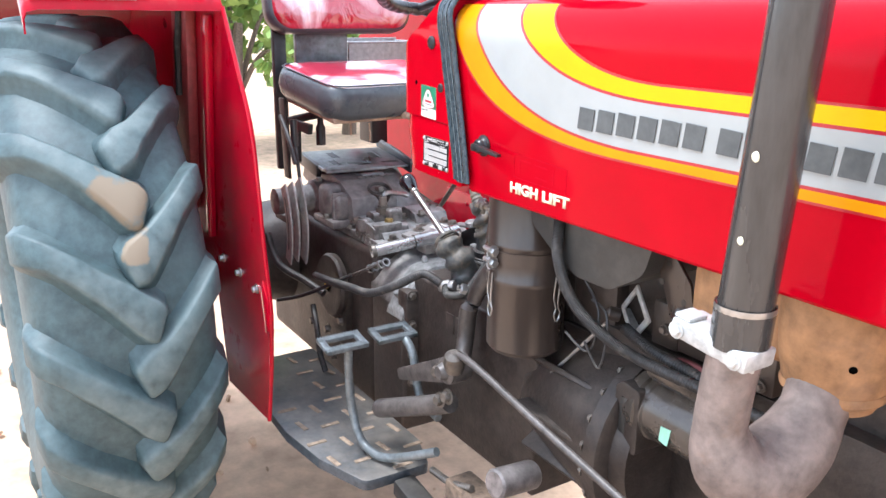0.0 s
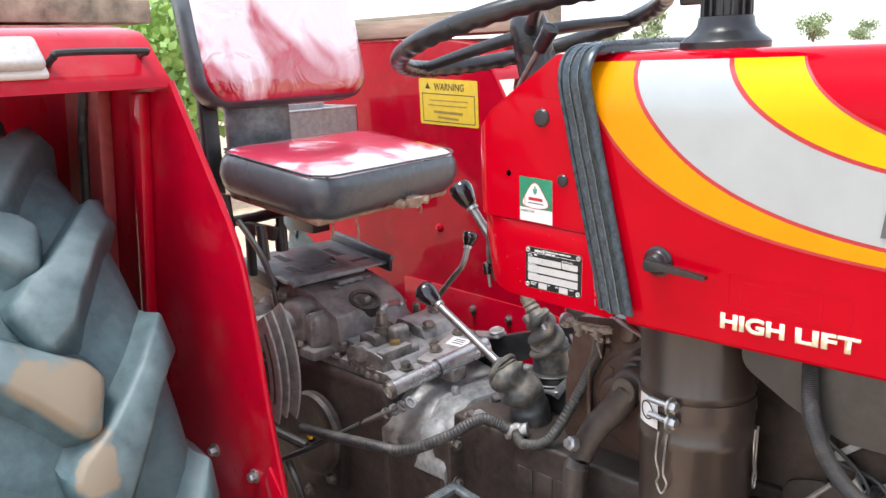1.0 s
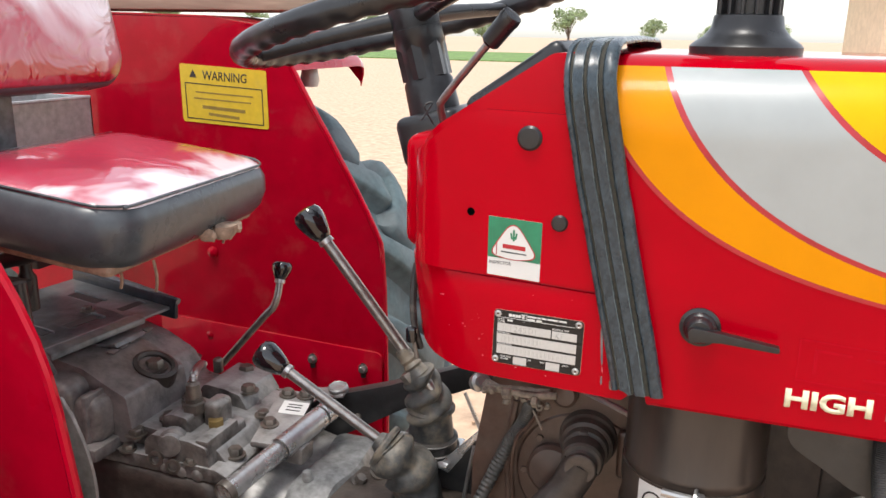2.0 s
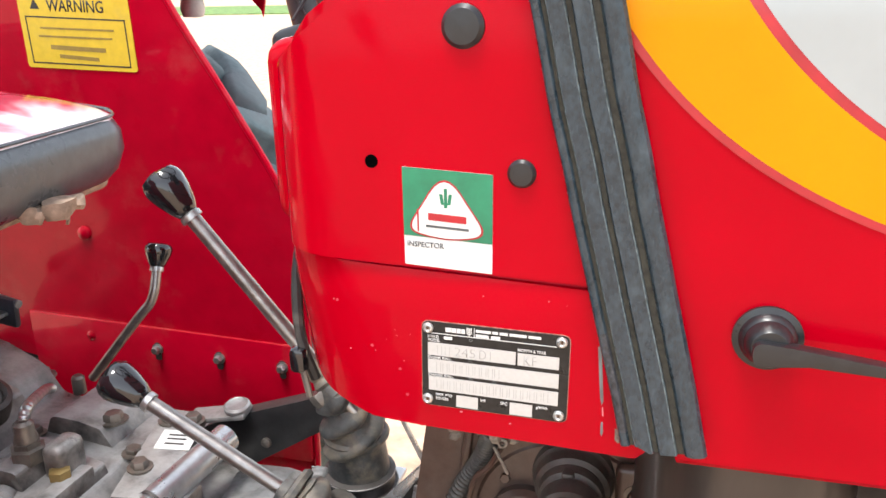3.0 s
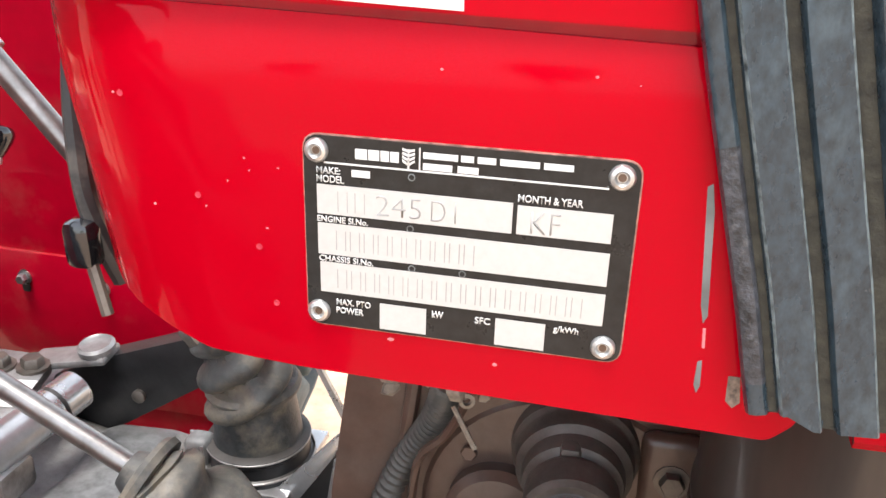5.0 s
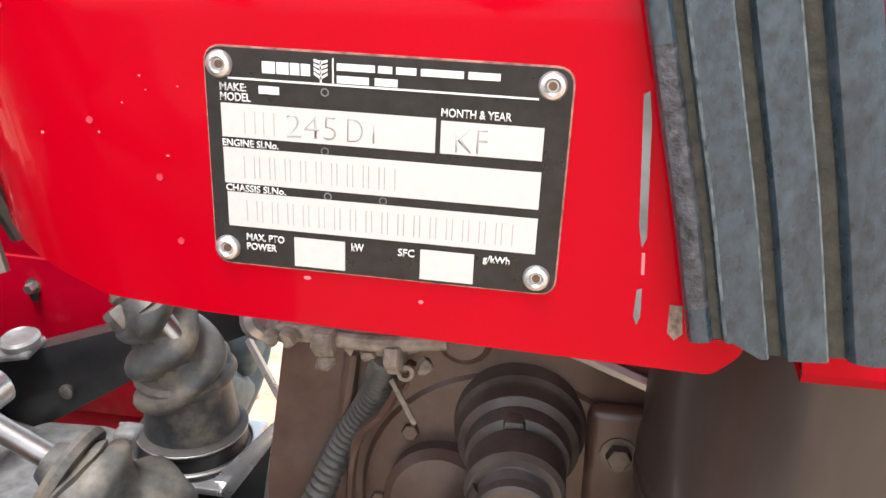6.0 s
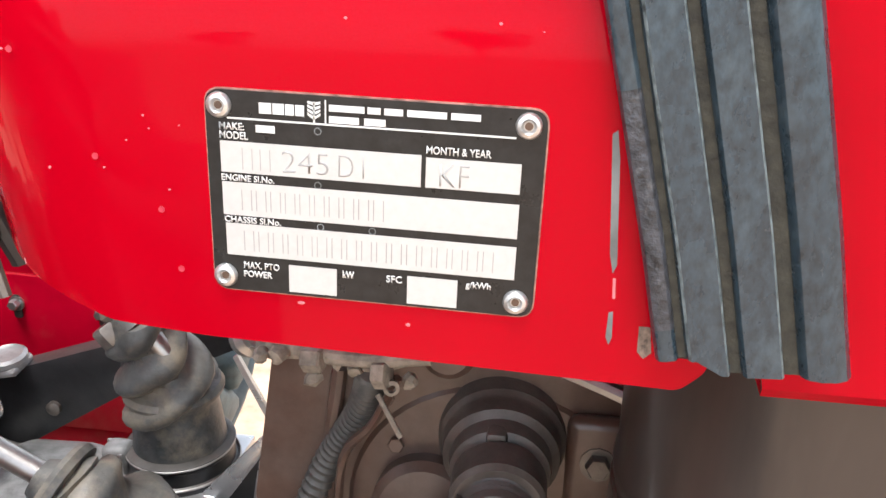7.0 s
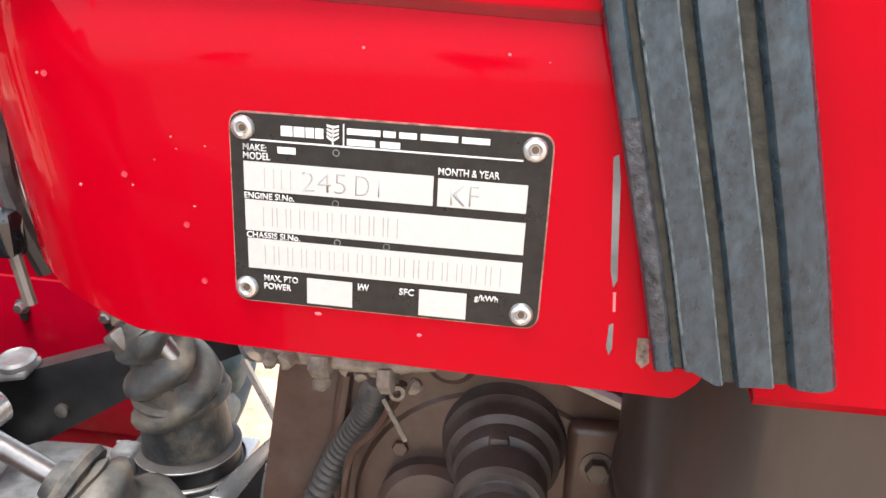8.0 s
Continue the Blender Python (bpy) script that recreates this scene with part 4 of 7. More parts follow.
upper = P("dash_cover", round_side(cowl_piece([(-0.098, 1.243), (-0.096, 1.372), (-0.076, 1.392), (0.043, 1.467), (0.074, 1.468), (0.079, 1.43), (0.088, 1.38), (0.105, 1.30), (0.119, 1.234)], [0.002, 0.02, 0.02, 0.02, 0, 0, 0, 0, 0.002], True), -0.1060, 0.045), RED, "red upper dash housing panel", smooth=50)
proud = bmesh.new()
PROUD = rounded([(-0.1090, 1.2437), (-0.1030, 1.362), (-0.078, 1.380), (-0.042, 1.406), (-0.022, 1.4110), (0.082, 1.4085), (0.105, 1.30), (0.119, 1.2345)], [0.001, 0.012, 0.01, 0.02, 0.02, 0, 0, 0.001], 6)
add_prism(proud, PROUD, CY, CY + 0.025, 0.0095, 6, only=lambda e: abs(e.verts[0].co.y - e.verts[1].co.y) < 1e-6 and e.verts[0].co.y < CY + 0.001 and max(e.verts[0].co.x, e.verts[1].co.x) < 0.083 and max(e.verts[0].co.z, e.verts[1].co.z) > 1.25)
P("side_panel", round_side(proud, -0.1095, 0.045), RED, parent=upper, smooth=50)
P("seam_backing", prism([(-0.060, 1.236), (-0.060, 1.246), (0.118, 1.237), (0.118, 1.228)], CY + 0.006, CY + 0.012), RED_DUSTY, parent=upper, smooth=0)
lower = P("dash_skirt", lean(crown(round_side(cowl_piece([(-0.1115, 1.2420), (0.1205, 1.2305), (0.140, 1.130), (0.132, 1.1225), (-0.01, 1.1275), (-0.045, 1.1300), (-0.1115, 1.146)], [0.002, 0.002, 0.008, 0.006, 0, 0.02, 0.045], False), SK_X, SK_R), 1.2055, 1.2405, 0.0042)), RED, "red lower dash panel carrying the nameplate", smooth=50)
P("dash_back", box((-0.130, -0.196, 1.246), (-0.085, 0.196, 1.376), 0.016, 4), RED, parent=upper)
P("dash_slot", box((-0.1125, -0.1968, 1.295), (-0.1085, -0.19, 1.335), 0.0005, 1), INK, parent=upper)
P("dash_top", prism([(-0.06, 1.388), (0.045, 1.46), (0.03, 1.482), (-0.075, 1.41)], -0.16, 0.16, 0.01, 3), PLASTIC, "black instrument binnacle", parent=upper)
for x, z, r, h in ((0.025, 1.385, 0.0125, 0.005), (0.059, 1.302, 0.0085, 0.004)):
    P("rubber_plug", lathe([(r, -0.002), (r, h * 0.4), (r * 0.8, h * 0.9), (0.0001, h)], 24, axis_to((x, CY, z), (0, -1, 0))), PLASTIC, "round black rubber plug", parent=upper)
P("screw_hole", lathe([(0.0042, -0.001), (0.0042, 0.0004)], 16, axis_to((-0.034, CY, 1.306), (0, -1, 0))), HOLE, parent=upper)
# worn paint by the strip
for q, m_ in (([(0.1066, 1.1965), (0.1080, 1.1975), (0.1092, 1.190), (0.1104, 1.172), (0.1112, 1.160), (0.1102, 1.1575), (0.1090, 1.163), (0.1078, 1.180)], PEDAL), ([(0.1104, 1.156), (0.1112, 1.156), (0.1116, 1.150), (0.1108, 1.150)], CHIP),
              ([(0.1102, 1.1455), (0.1114, 1.1460), (0.1118, 1.138), (0.1110, 1.1355), (0.1100, 1.138)], PEDAL), ([(0.1190, 1.142), (0.1222, 1.142), (0.1232, 1.134), (0.1212, 1.132), (0.1192, 1.134)], THUMB)):
    P("bare_scratch", prism(q, CY - 0.0003, CY + 0.0001), m_, "bare metal scratch in the paint", parent=lower, smooth=0)
chip_rng = random.Random(23)
for k in range(15):
    x, z = chip_rng.uniform(-0.070, 0.100), chip_rng.uniform(1.142, 1.226)
    if -0.006 < x < 0.094 and 1.142 < z < 1.206:
        x, z = chip_rng.uniform(-0.070, -0.012), chip_rng.uniform(1.160, 1.226)
    r = chip_rng.choice([0.0003, 0.0004, 0.0005, 0.0010])
    if r > 0.0009:
        P("dried_drop", lathe([(r, 0), (r * 0.95, 0.0002), (r * 0.7, 0.00012), (0.0001, 0.00012)], 14, axis_to((x, CY + skirt_in(x, z) - 0.0001, z), (0, -1, 0))), DROP_MARK, parent=lower)
    else:
        P("paint_chip", lathe([(r, 0), (r * 0.8, 0.0002), (0.0001, 0.0002)], 7, axis_to((x, CY + skirt_in(x, z) - 0.0002, z), (0, -1, 0)) @ Matrix.Diagonal((1, chip_rng.uniform(0.5, 1.0), 1, 1))), CHIP, parent=lower)
for k in range(2):
    x, z = chip_rng.uniform(0.015, 0.24), chip_rng.uniform(1.128, 1.134) - 0.0
    if x > 0.10:
        x, z = chip_rng.uniform(0.19, 0.30), chip_rng.uniform(1.14, 1.20)
        yy = HY - 0.0002
    else:
        yy, z = CY, 1.1395 - x * 0.06 + chip_rng.uniform(0, 0.004)
    P("paint_chip", lathe([(0.0006, 0), (0.0005, 0.0002), (0.0001, 0.0002)], 7, axis_to((x, yy, z), (0, -1, 0)) @ Matrix.Diagonal((chip_rng.uniform(0.8, 2.0), 1, 1, 1))), CHIP, parent=lower)

# ribbed rubber strip over the joint


def strip_mesh():
    bm = bmesh.new()
    w = 0.0236
    path = [(0.147, -0.2515, 1.139), (0.140, -0.2505, 1.17), (0.127, -0.249, 1.225), (0.1085, -0.2485, 1.30), (0.091, -0.2485, 1.38), (0.0815, -0.2505, 1.43), (0.079, -0.2405, 1.458), (0.0785, -0.213, 1.4735), (0.0785, -0.15, 1.4765), (0.0785, 0.0, 1.478), (0.0785, 0.15, 1.4765), (0.0785, 0.205, 1.474), (0.079, 0.24, 1.452), (0.09, 0.25, 1.38), (0.149, 0.26, 1.13)]
    P_ = smooth_path(path, 6)
    prof = [(-1.0, 0.0), (-1.0, 0.0025), (-0.97, 0.0042), (-0.90, 0.0050), (-0.80, 0.0050), (-0.765, 0.0042), (-0.745, 0.0026), (-0.66, 0.0026), (-0.64, 0.0044), (-0.61, 0.0054), (-0.56, 0.0052), (-0.30, 0.0054), (-0.235, 0.0052), (-0.21, 0.0042), (-0.195, 0.0026), (-0.075, 0.0026), (-0.06, 0.0044), (-0.03, 0.0054), (0.02, 0.0052), (0.28, 0.0054), (0.345, 0.0054), (0.375, 0.0044), (0.39, 0.0026), (0.550, 0.0026), (0.57, 0.0042), (0.62, 0.0056), (0.75, 0.0066), (0.90, 0.0064), (1.03, 0.0050), (1.10, 0.0024), (1.10, 0.0)]
    rows = []
    for i, p in enumerate(P_):
        d = (P_[min(i + 1, len(P_) - 1)] - P_[max(i - 1, 0)]).normalized()
        nrm = Vector((0, p.y / 0.25, 0)) if abs(p.y) > 0.22 and p.z < 1.45 else (Vector((0, p.y * 0.9, (p.z - 1.38) * 3)).normalized() if abs(p.y) > 0.19 else Vector((0, 0, 1)))
        nrm = nrm.normalized()
        u = d.cross(nrm).normalized()
        if u.x < 0:
            u = -u
        end = 0.0 if i else 1.0
        wob = 0.0007 * noise.noise(Vector((p.x * 30, p.y * 30, p.z * 30)))
        rows.append([bm.verts.new(p + u * (a * w + wob) + nrm * (h + 0.0006 * noise.noise(Vector((a * 2.1, p.z * 40, 3)))) + d * (-(0.008 * (a + 1) / 2 - (0.004 if -0.5 > a else 0)) * end)) for a, h in prof])
    for a, b in zip(rows, rows[1:]):
        for k in range(len(prof) - 1):
            f = bm.faces.new((a[k], a[k + 1], b[k + 1], b[k]))
            if prof[k][1] < 0.003 and prof[k + 1][1] < 0.003 and 0 < k < len(prof) - 2:
                f.material_index = 1
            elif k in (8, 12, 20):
                # pale faces paint the highlight along the rib shoulders
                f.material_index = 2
            elif k < 6 and rows[0][0].co.z + 0.004 < a[0].co.z < 1.205:
                f.material_index = 3
        bm.faces.new((a[-1], a[0], b[0], b[-1]))
    bm.faces.new(rows[0])
    bm.faces.new(rows[-1])
    return bm


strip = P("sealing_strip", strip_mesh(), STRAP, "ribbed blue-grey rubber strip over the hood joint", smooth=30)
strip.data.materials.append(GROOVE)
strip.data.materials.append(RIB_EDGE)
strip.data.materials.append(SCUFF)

# ---- nameplate ----
NX0, NZ1, NW, NH, NT = -0.0046, 1.2038, 0.0945, 0.0594, 1.2
PY = CY - 0.0008


def nuv(u, v):
    a = radians(NT)
    x, z = u * NW, -v * NH
    return (NX0 + x * math.cos(a) + z * math.sin(a), NZ1 + z * math.cos(a) - x * math.sin(a))


P("plate_edge_dirt", prism(rounded([nuv(-0.005, -0.008), nuv(1.005, -0.008), nuv(1.005, 1.009), nuv(-0.005, 1.009)], [0.005] * 4, 5), CY - 0.00025, CY + 0.0003), EDGE_DIRT, smooth=0, parent=lower)
plate_poly = rounded([nuv(0, 0), nuv(1, 0), nuv(1, 1), nuv(0, 1)], [0.0045] * 4, 5)
plate = P("nameplate", prism(plate_poly, PY, CY + 0.0004), PLATE, "black and white riveted metal nameplate", smooth=0)


def nrect(name, u0, v0, u1, v1, material, th=0.00025):
    return part(name, prism([nuv(u0, v0), nuv(u1, v0), nuv(u1, v1), nuv(u0, v1)], PY - th, PY), material, plate, smooth=0)


for r in ((0.041, 0.241, 0.647, 0.392), (0.661, 0.249, 0.936, 0.391), (0.041, 0.440, 0.938, 0.606), (0.046, 0.648, 0.939, 0.813), (0.243, 0.843, 0.395, 0.985), (0.616, 0.843, 0.770, 0.987)):
    nrect("data_field", *r, FIELD)
nrect("print_line", 0.066, 0.1265, 0.915, 0.1345, WHITE)
nrect("print_line", 0.3615, 0.018, 0.3655, 0.128, WHITE)


def ntext(body, u0, v0, u1, v1, material=WHITE, bold=0.012, th=0.0003):
    x, z = nuv(u0, v1)
    return letters("lettering", body, x, z, (u1 - u0) * NW, (v1 - v0) * NH, PY, material, plate, th, bold, NT)


ntext("MAKE:", 0.041, 0.152, 0.117, 0.186)
ntext("MODEL", 0.041, 0.194, 0.128, 0.230)
ntext("MONTH & YEAR", 0.661, 0.196, 0.848, 0.232)
ntext("ENGINE Sl.No.", 0.040, 0.402, 0.204, 0.434)
ntext("CHASSIS Sl.No.", 0.043, 0.612, 0.221, 0.644)
ntext("MAX. PTO", 0.098, 0.846, 0.212, 0.880)
ntext("POWER", 0.097, 0.892, 0.188, 0.926)
ntext("kW", 0.414, 0.846, 0.450, 0.884)
ntext("SFC", 0.551, 0.849, 0.599, 0.885)
ntext("g/kWh", 0.795, 0.842, 0.871, 0.884)
for body, u0, v0, u1, v1 in (("245", 0.230, 0.268, 0.372, 0.372), ("D", 0.402, 0.268, 0.447, 0.372), ("I", 0.474, 0.268, 0.479, 0.372), ("KF", 0.702, 0.274, 0.788, 0.380)):
    ntext(body, u0, v0, u1, v1, ENGRAVE, -0.022)
# maker's words and the serial numbers, as plain bars
for u0, v0, u1, v1 in ((0.165, 0.050, 0.202, 0.100), (0.206, 0.050, 0.240, 0.100), (0.244, 0.050, 0.270, 0.100), (0.274, 0.050, 0.300, 0.100),
                       (0.374, 0.038, 0.478, 0.068), (0.487, 0.038, 0.525, 0.068), (0.536, 0.038, 0.590, 0.068), (0.602, 0.038, 0.716, 0.068), (0.728, 0.038, 0.812, 0.068), (0.374, 0.090, 0.462, 0.122), (0.478, 0.090, 0.540, 0.122), (0.153, 0.156, 0.211, 0.190)):
    nrect("print_bar", u0, v0, u1, v1, WHITE)
for k in range(4):
    for d in (-1, 1):
        q = [nuv(0.3295, 0.112 - k * 0.022), nuv(0.3295, 0.100 - k * 0.022), nuv(0.3295 + d * 0.019, 0.080 - k * 0.018), nuv(0.3295 + d * 0.019, 0.092 - k * 0.018)]
        part("emblem_leaf", prism(q if d > 0 else q[::-1], PY - 0.00025, PY), WHITE, plate, smooth=0)
nrect("emblem_stem", 0.327, 0.030, 0.332, 0.130, WHITE)
for u0, v0, n, pitch in ((0.107, 0.270, 2, 0.055), (0.100, 0.474, 10, 0.0452), (0.102, 0.682, 17, 0.0462)):
    for k in range(n):
        a = u0 + k * pitch
        for b in (0.0, 0.030):
            nrect("engraved_bar", a + b, v0, a + b + 0.0034, v0 + 0.104, ENGRAVE, 0.0003)
for u, v in ((0.340, 0.165), (0.338, 0.425), (0.345, 0.632), (0.505, 0.630)):
    x, z = nuv(u, v)
    part("water_mark", lathe([(0.0011, 0), (0.0011, 0.0001), (0.0008, 0.0001), (0.0008, 0)], 12, axis_to((x, PY - 0.0001, z), (0, -1, 0)), close=False), PEDAL, plate)
for u, v in ((0.043, 0.072), (0.948, 0.072), (0.948, 0.925), (0.038, 0.925)):
    x, z = nuv(u, v)
    rv = P("rivet", lathe([(0.0036, -0.0005), (0.0036, 0.0006), (0.0031, 0.0014), (0.0021, 0.0018), (0.0016, 0.0012), (0.0014, 0.0006), (0.0001, 0.0006)], 24, axis_to((x, PY, z), (0, -1, 0))), RIVET, "bright hollow rivet", parent=plate)
    P("rivet_pin", lathe([(0.0012, 0.0002), (0.0011, 0.0009), (0.0001, 0.001)], 12, axis_to((x, PY, z), (0, -1, 0))), RIVET_PIN, parent=plate)

# inspection sticker
st = P("inspection_sticker", prism([(-0.0145, 1.3035), (0.0418, 1.3005), (0.0412, 1.2385), (-0.0145, 1.2415)], CY - 0.0004, CY + 0.0002), WHITE, "green and white inspection sticker", smooth=0)
SY = CY - 0.0004
part("green_field", prism([(-0.0145, 1.3035), (0.0418, 1.3005), (0.0414, 1.2575), (-0.0145, 1.2605)], SY - 0.0002, SY), GREEN, st, smooth=0)
emblem = rounded([(-0.0138, 1.2635), (0.0120, 1.3040), (0.0398, 1.2615), (0.0125, 1.2575)], [0.007, 0.012, 0.007, 0.08], 6)
part("emblem_line", prism(emblem, SY - 0.0004, SY - 0.0002), DEEP_RED, st, smooth=0)
part("emblem", prism([(0.0127 + (x - 0.0127) * 0.94, 1.2755 + (z - 1.2755) * 0.94) for x, z in emblem], SY - 0.0006, SY - 0.0004), WHITE, st, smooth=0)
for q, m_ in (([(0.0015, 1.2755), (0.0255, 1.274), (0.0255, 1.2695), (0.0015, 1.271)], DEEP_RED), ([(-0.0055, 1.2775), (-0.0045, 1.2775), (-0.0045, 1.2635), (-0.0055, 1.2635)], DEEP_RED), ([(0.0, 1.268), (0.027, 1.2665), (0.027, 1.265), (0.0, 1.2665)], LETTER), ([(0.0118, 1.291), (0.0138, 1.291), (0.0138, 1.279), (0.0118, 1.279)], GREEN), ([(0.0088, 1.2875), (0.0108, 1.2875), (0.0118, 1.281), (0.0098, 1.281)], GREEN), ([(0.0148, 1.2875), (0.0168, 1.2875), (0.0158, 1.281), (0.0138, 1.281)], GREEN)):
    part("emblem_mark", prism(q, SY - 0.0008, SY - 0.0006), m_, st, smooth=0)
letters("lettering", "INSPECTOR", -0.0125, 1.2535, 0.0235, 0.0035, SY, LETTER, st, 0.0003, 0.01, 2.0)

# ---- air cleaner and intake ----
CAN = (0.208, -0.135)
can = P("air_cleaner", lathe([(0.055, 0.800), (0.070, 0.803), (0.0765, 0.812), (0.0765, 0.94), (0.080, 0.945), (0.080, 0.956), (0.0775, 0.960), (0.0775, 1.016), (0.079, 1.019), (0.079, 1.024), (0.0775, 1.027), (0.0775, 1.16), (0.06, 1.17)], 48, pose(CAN[0], CAN[1], 0)), BROWN, "brown painted upright oil bath air cleaner canister")
for h, w in ((1.000, 0.012),):
    P("clamp_band", lathe([(0.0775, h - w), (0.0795, h - w), (0.0795, h + w), (0.0775, h + w)], 48, pose(CAN[0], CAN[1], 0)), BROWN, parent=can)
for dz in (0.0, 0.022):
    P("clamp_bolt", tube([(CAN[0] - 0.028, CAN[1] - 0.083, 0.990 + dz), (CAN[0] + 0.012, CAN[1] - 0.089, 0.990 + dz)], 0.0045, 8), STEEL, parent=can)
    P("clamp_nut", bolt((CAN[0] + 0.006, CAN[1] - 0.088, 0.990 + dz), (1, -0.1, 0), 0.0085, 0.010), STEEL, parent=can)
for a in (-1.65, 0.12):
    cx, cy = CAN[0] + 0.083 * math.cos(a), CAN[1] + 0.083 * math.sin(a)
    tx, ty = -math.sin(a), math.cos(a)
    wire = [(cx - tx * 0.006, cy - ty * 0.006, 0.968), (cx - tx * 0.010, cy - ty * 0.010, 0.93), (cx - tx * 0.004, cy - ty * 0.004, 0.905), (cx - tx * 0.008, cy - ty * 0.008, 0.892), (cx, cy, 0.878), (cx + tx * 0.008, cy + ty * 0.008, 0.895), (cx + tx * 0.002, cy + ty * 0.002, 0.912), (cx + tx * 0.006, cy + ty * 0.006, 0.968)]
    P("spring_clip", tube(wire, 0.0016, 6, 4), STEEL, "bent steel wire spring clip", parent=can)
lab_a = -2.05
lm = Matrix.Translation((CAN[0], CAN[1], 0)) @ pose(0, 0, 0, 0, 0, math.degrees(lab_a) + 90)
lb = bmesh.new()
for k in range(6):
    a0, a1 = radians(-90 - 15 + k * 5), radians(-90 - 15 + (k + 1) * 5)
    q = [lb.verts.new((0.0800 * math.cos(a), 0.0800 * math.sin(a), z)) for a, z in ((a0, 0.968), (a1, 0.968), (a1, 1.010), (a0, 1.010))]
    lb.faces.new(q)
bmesh.ops.transform(lb, matrix=lm, verts=lb.verts)
P("round_label", lb, WHITE, "small pale label with a dark ring", parent=can, smooth=0)
P("label_ring", lathe([(0.0135, 0), (0.0135, 0.0006), (0.0115, 0.0006), (0.0115, 0)], 24, lm @ axis_to((0, -0.0800, 0.989), (0, -1, 0)), close=False), INK, parent=can)

VX, VY = 0.216, -0.111
stack = P("intake_flange", lathe([(0.0555, 1.474), (0.056, 1.484), (0.053, 1.4875), (0.043, 1.494), (0.036, 1.503), (0.034, 1.515), (0.031, 1.516), (0.031, 1.47)], 40, pose(VX, VY, -0.009)), PLASTIC, "flared black rubber intake collar on the hood")
P("intake_tube", lathe([(0.0255, 1.49), (0.0255, 1.60), (0.034, 1.605), (0.07, 1.62), (0.075, 1.66), (0.07, 1.70), (0.02, 1.72)], 32, pose(VX, VY, -0.009)), PLASTIC, parent=stack)
for k in range(14):
    a = 2 * math.pi * k / 14
    P("rib", box((0.024, -0.0018, 1.505), (0.032, 0.0018, 1.60), 0.001, 1, pose(VX, VY, -0.009, 0, 0, math.degrees(a))), PLASTIC, parent=stack)
P("clip_box", box((VX - 0.062, VY - 0.008, 1.523), (VX - 0.03, VY + 0.008, 1.56), 0.003), PLASTIC, parent=stack)

# ---- exhaust ----
EX = 0.857
pipe = P("exhaust_pipe", tube([(EX, -0.345, 1.09), (EX + 0.002, -0.345, 1.126), (EX + 0.023, -0.345, 1.455), (EX + 0.043, -0.345, 1.80), (EX + 0.063, -0.35, 2.1)], 0.0305, 24), PIPE, "glossy black upright exhaust pipe")
for z, r in ((1.305, 0.006), (1.215, 0.005)):
    P("pale_spot", lathe([(r, 0), (r * 0.8, 0.0008), (0.0001, 0.001)], 12, axis_to((EX + 0.002 + (z - 1.126) * 0.067, -0.3751, z), (-0.2, -1, 0))), CREAM, parent=pipe)
P("pipe_seam", tube([(EX - 0.010, -0.3721, 1.13), (EX + 0.002, -0.3721, 1.30), (EX + 0.012, -0.3721, 1.455), (EX + 0.032, -0.3721, 1.78)], 0.0022, 6), BLACK, parent=pipe)
P("pipe_collar", tube([(EX, -0.345, 1.088), (EX + 0.002, -0.345, 1.135)], 0.0332, 24), PIPE, parent=pipe)
P("collar_scuff", lathe([(0.0333, 0), (0.0337, 0.003), (0.0333, 0.007)], 24, pose(EX + 0.002, -0.345, 1.131), close=False), STEEL, "scraped bright ring on the pipe", parent=pipe)
cl_m = pose(EX - 0.020, -0.350, 1.088, 0, 6, 0)
P("clamp_flange", box((-0.054, -0.026, -0.013), (0.054, 0.026, 0.010), 0.004, 2, cl_m), ALUM, "hammered bright aluminium exhaust clamp", parent=pipe)
P("clamp_lug", box((-0.055, -0.022, 0.008), (-0.030, 0.010, 0.016), 0.004, 2, cl_m), ALUM, parent=pipe)
for x in (-0.043, 0.038):
    P("clamp_bolt", bolt((EX - 0.020 + x, -0.350, 1.077 - x * 0.1), (0, 0, -1), 0.009, 0.010), ALUM, parent=pipe)
    P("clamp_bolt", bolt((EX - 0.020 + x, -0.376, 1.086 - x * 0.1), (0, -1, 0), 0.0075, 0.006), ALUM, parent=pipe)
P("exhaust_elbow", tube([(EX - 0.003, -0.345, 1.08), (EX - 0.010, -0.345, 1.02), (EX - 0.012, -0.343, 0.968), (EX - 0.004, -0.326, 0.925), (EX + 0.006, -0.285, 0.910), (EX + 0.014, -0.240, 0.934), (EX + 0.012, -0.205, 0.968), (EX + 0.006, -0.180, 1.00)], lambda t: 0.0305 + 0.017 * max(0.0, math.sin(math.pi * min(1, max(0, t - 0.25) / 0.62))) + 0.012 * t * t, 26), RUST_GREY, "burnt grey cast exhaust elbow", parent=pipe)
P("manifold_drum", lathe([(0.040, 0.968), (0.052, 0.974), (0.060, 0.992), (0.070, 1.035), (0.074, 1.07), (0.074, 1.12), (0.05, 1.13)], 40, pose(EX + 0.005, -0.155, 0)), RUST, "heat-rusted orange manifold drum", parent=pipe)
P("manifold_body", box((0.652, -0.200, 1.005), (0.855, -0.100, 1.14), 0.030, 4), RUST, "heat-rusted orange manifold casting", parent=pipe)
P("manifold_seam", lathe([(0.0595, 0.986), (0.0635, 0.990), (0.0645, 0.996), (0.0625, 1.001)], 40, pose(EX + 0.005, -0.155, 0), close=False), RUST, parent=pipe)
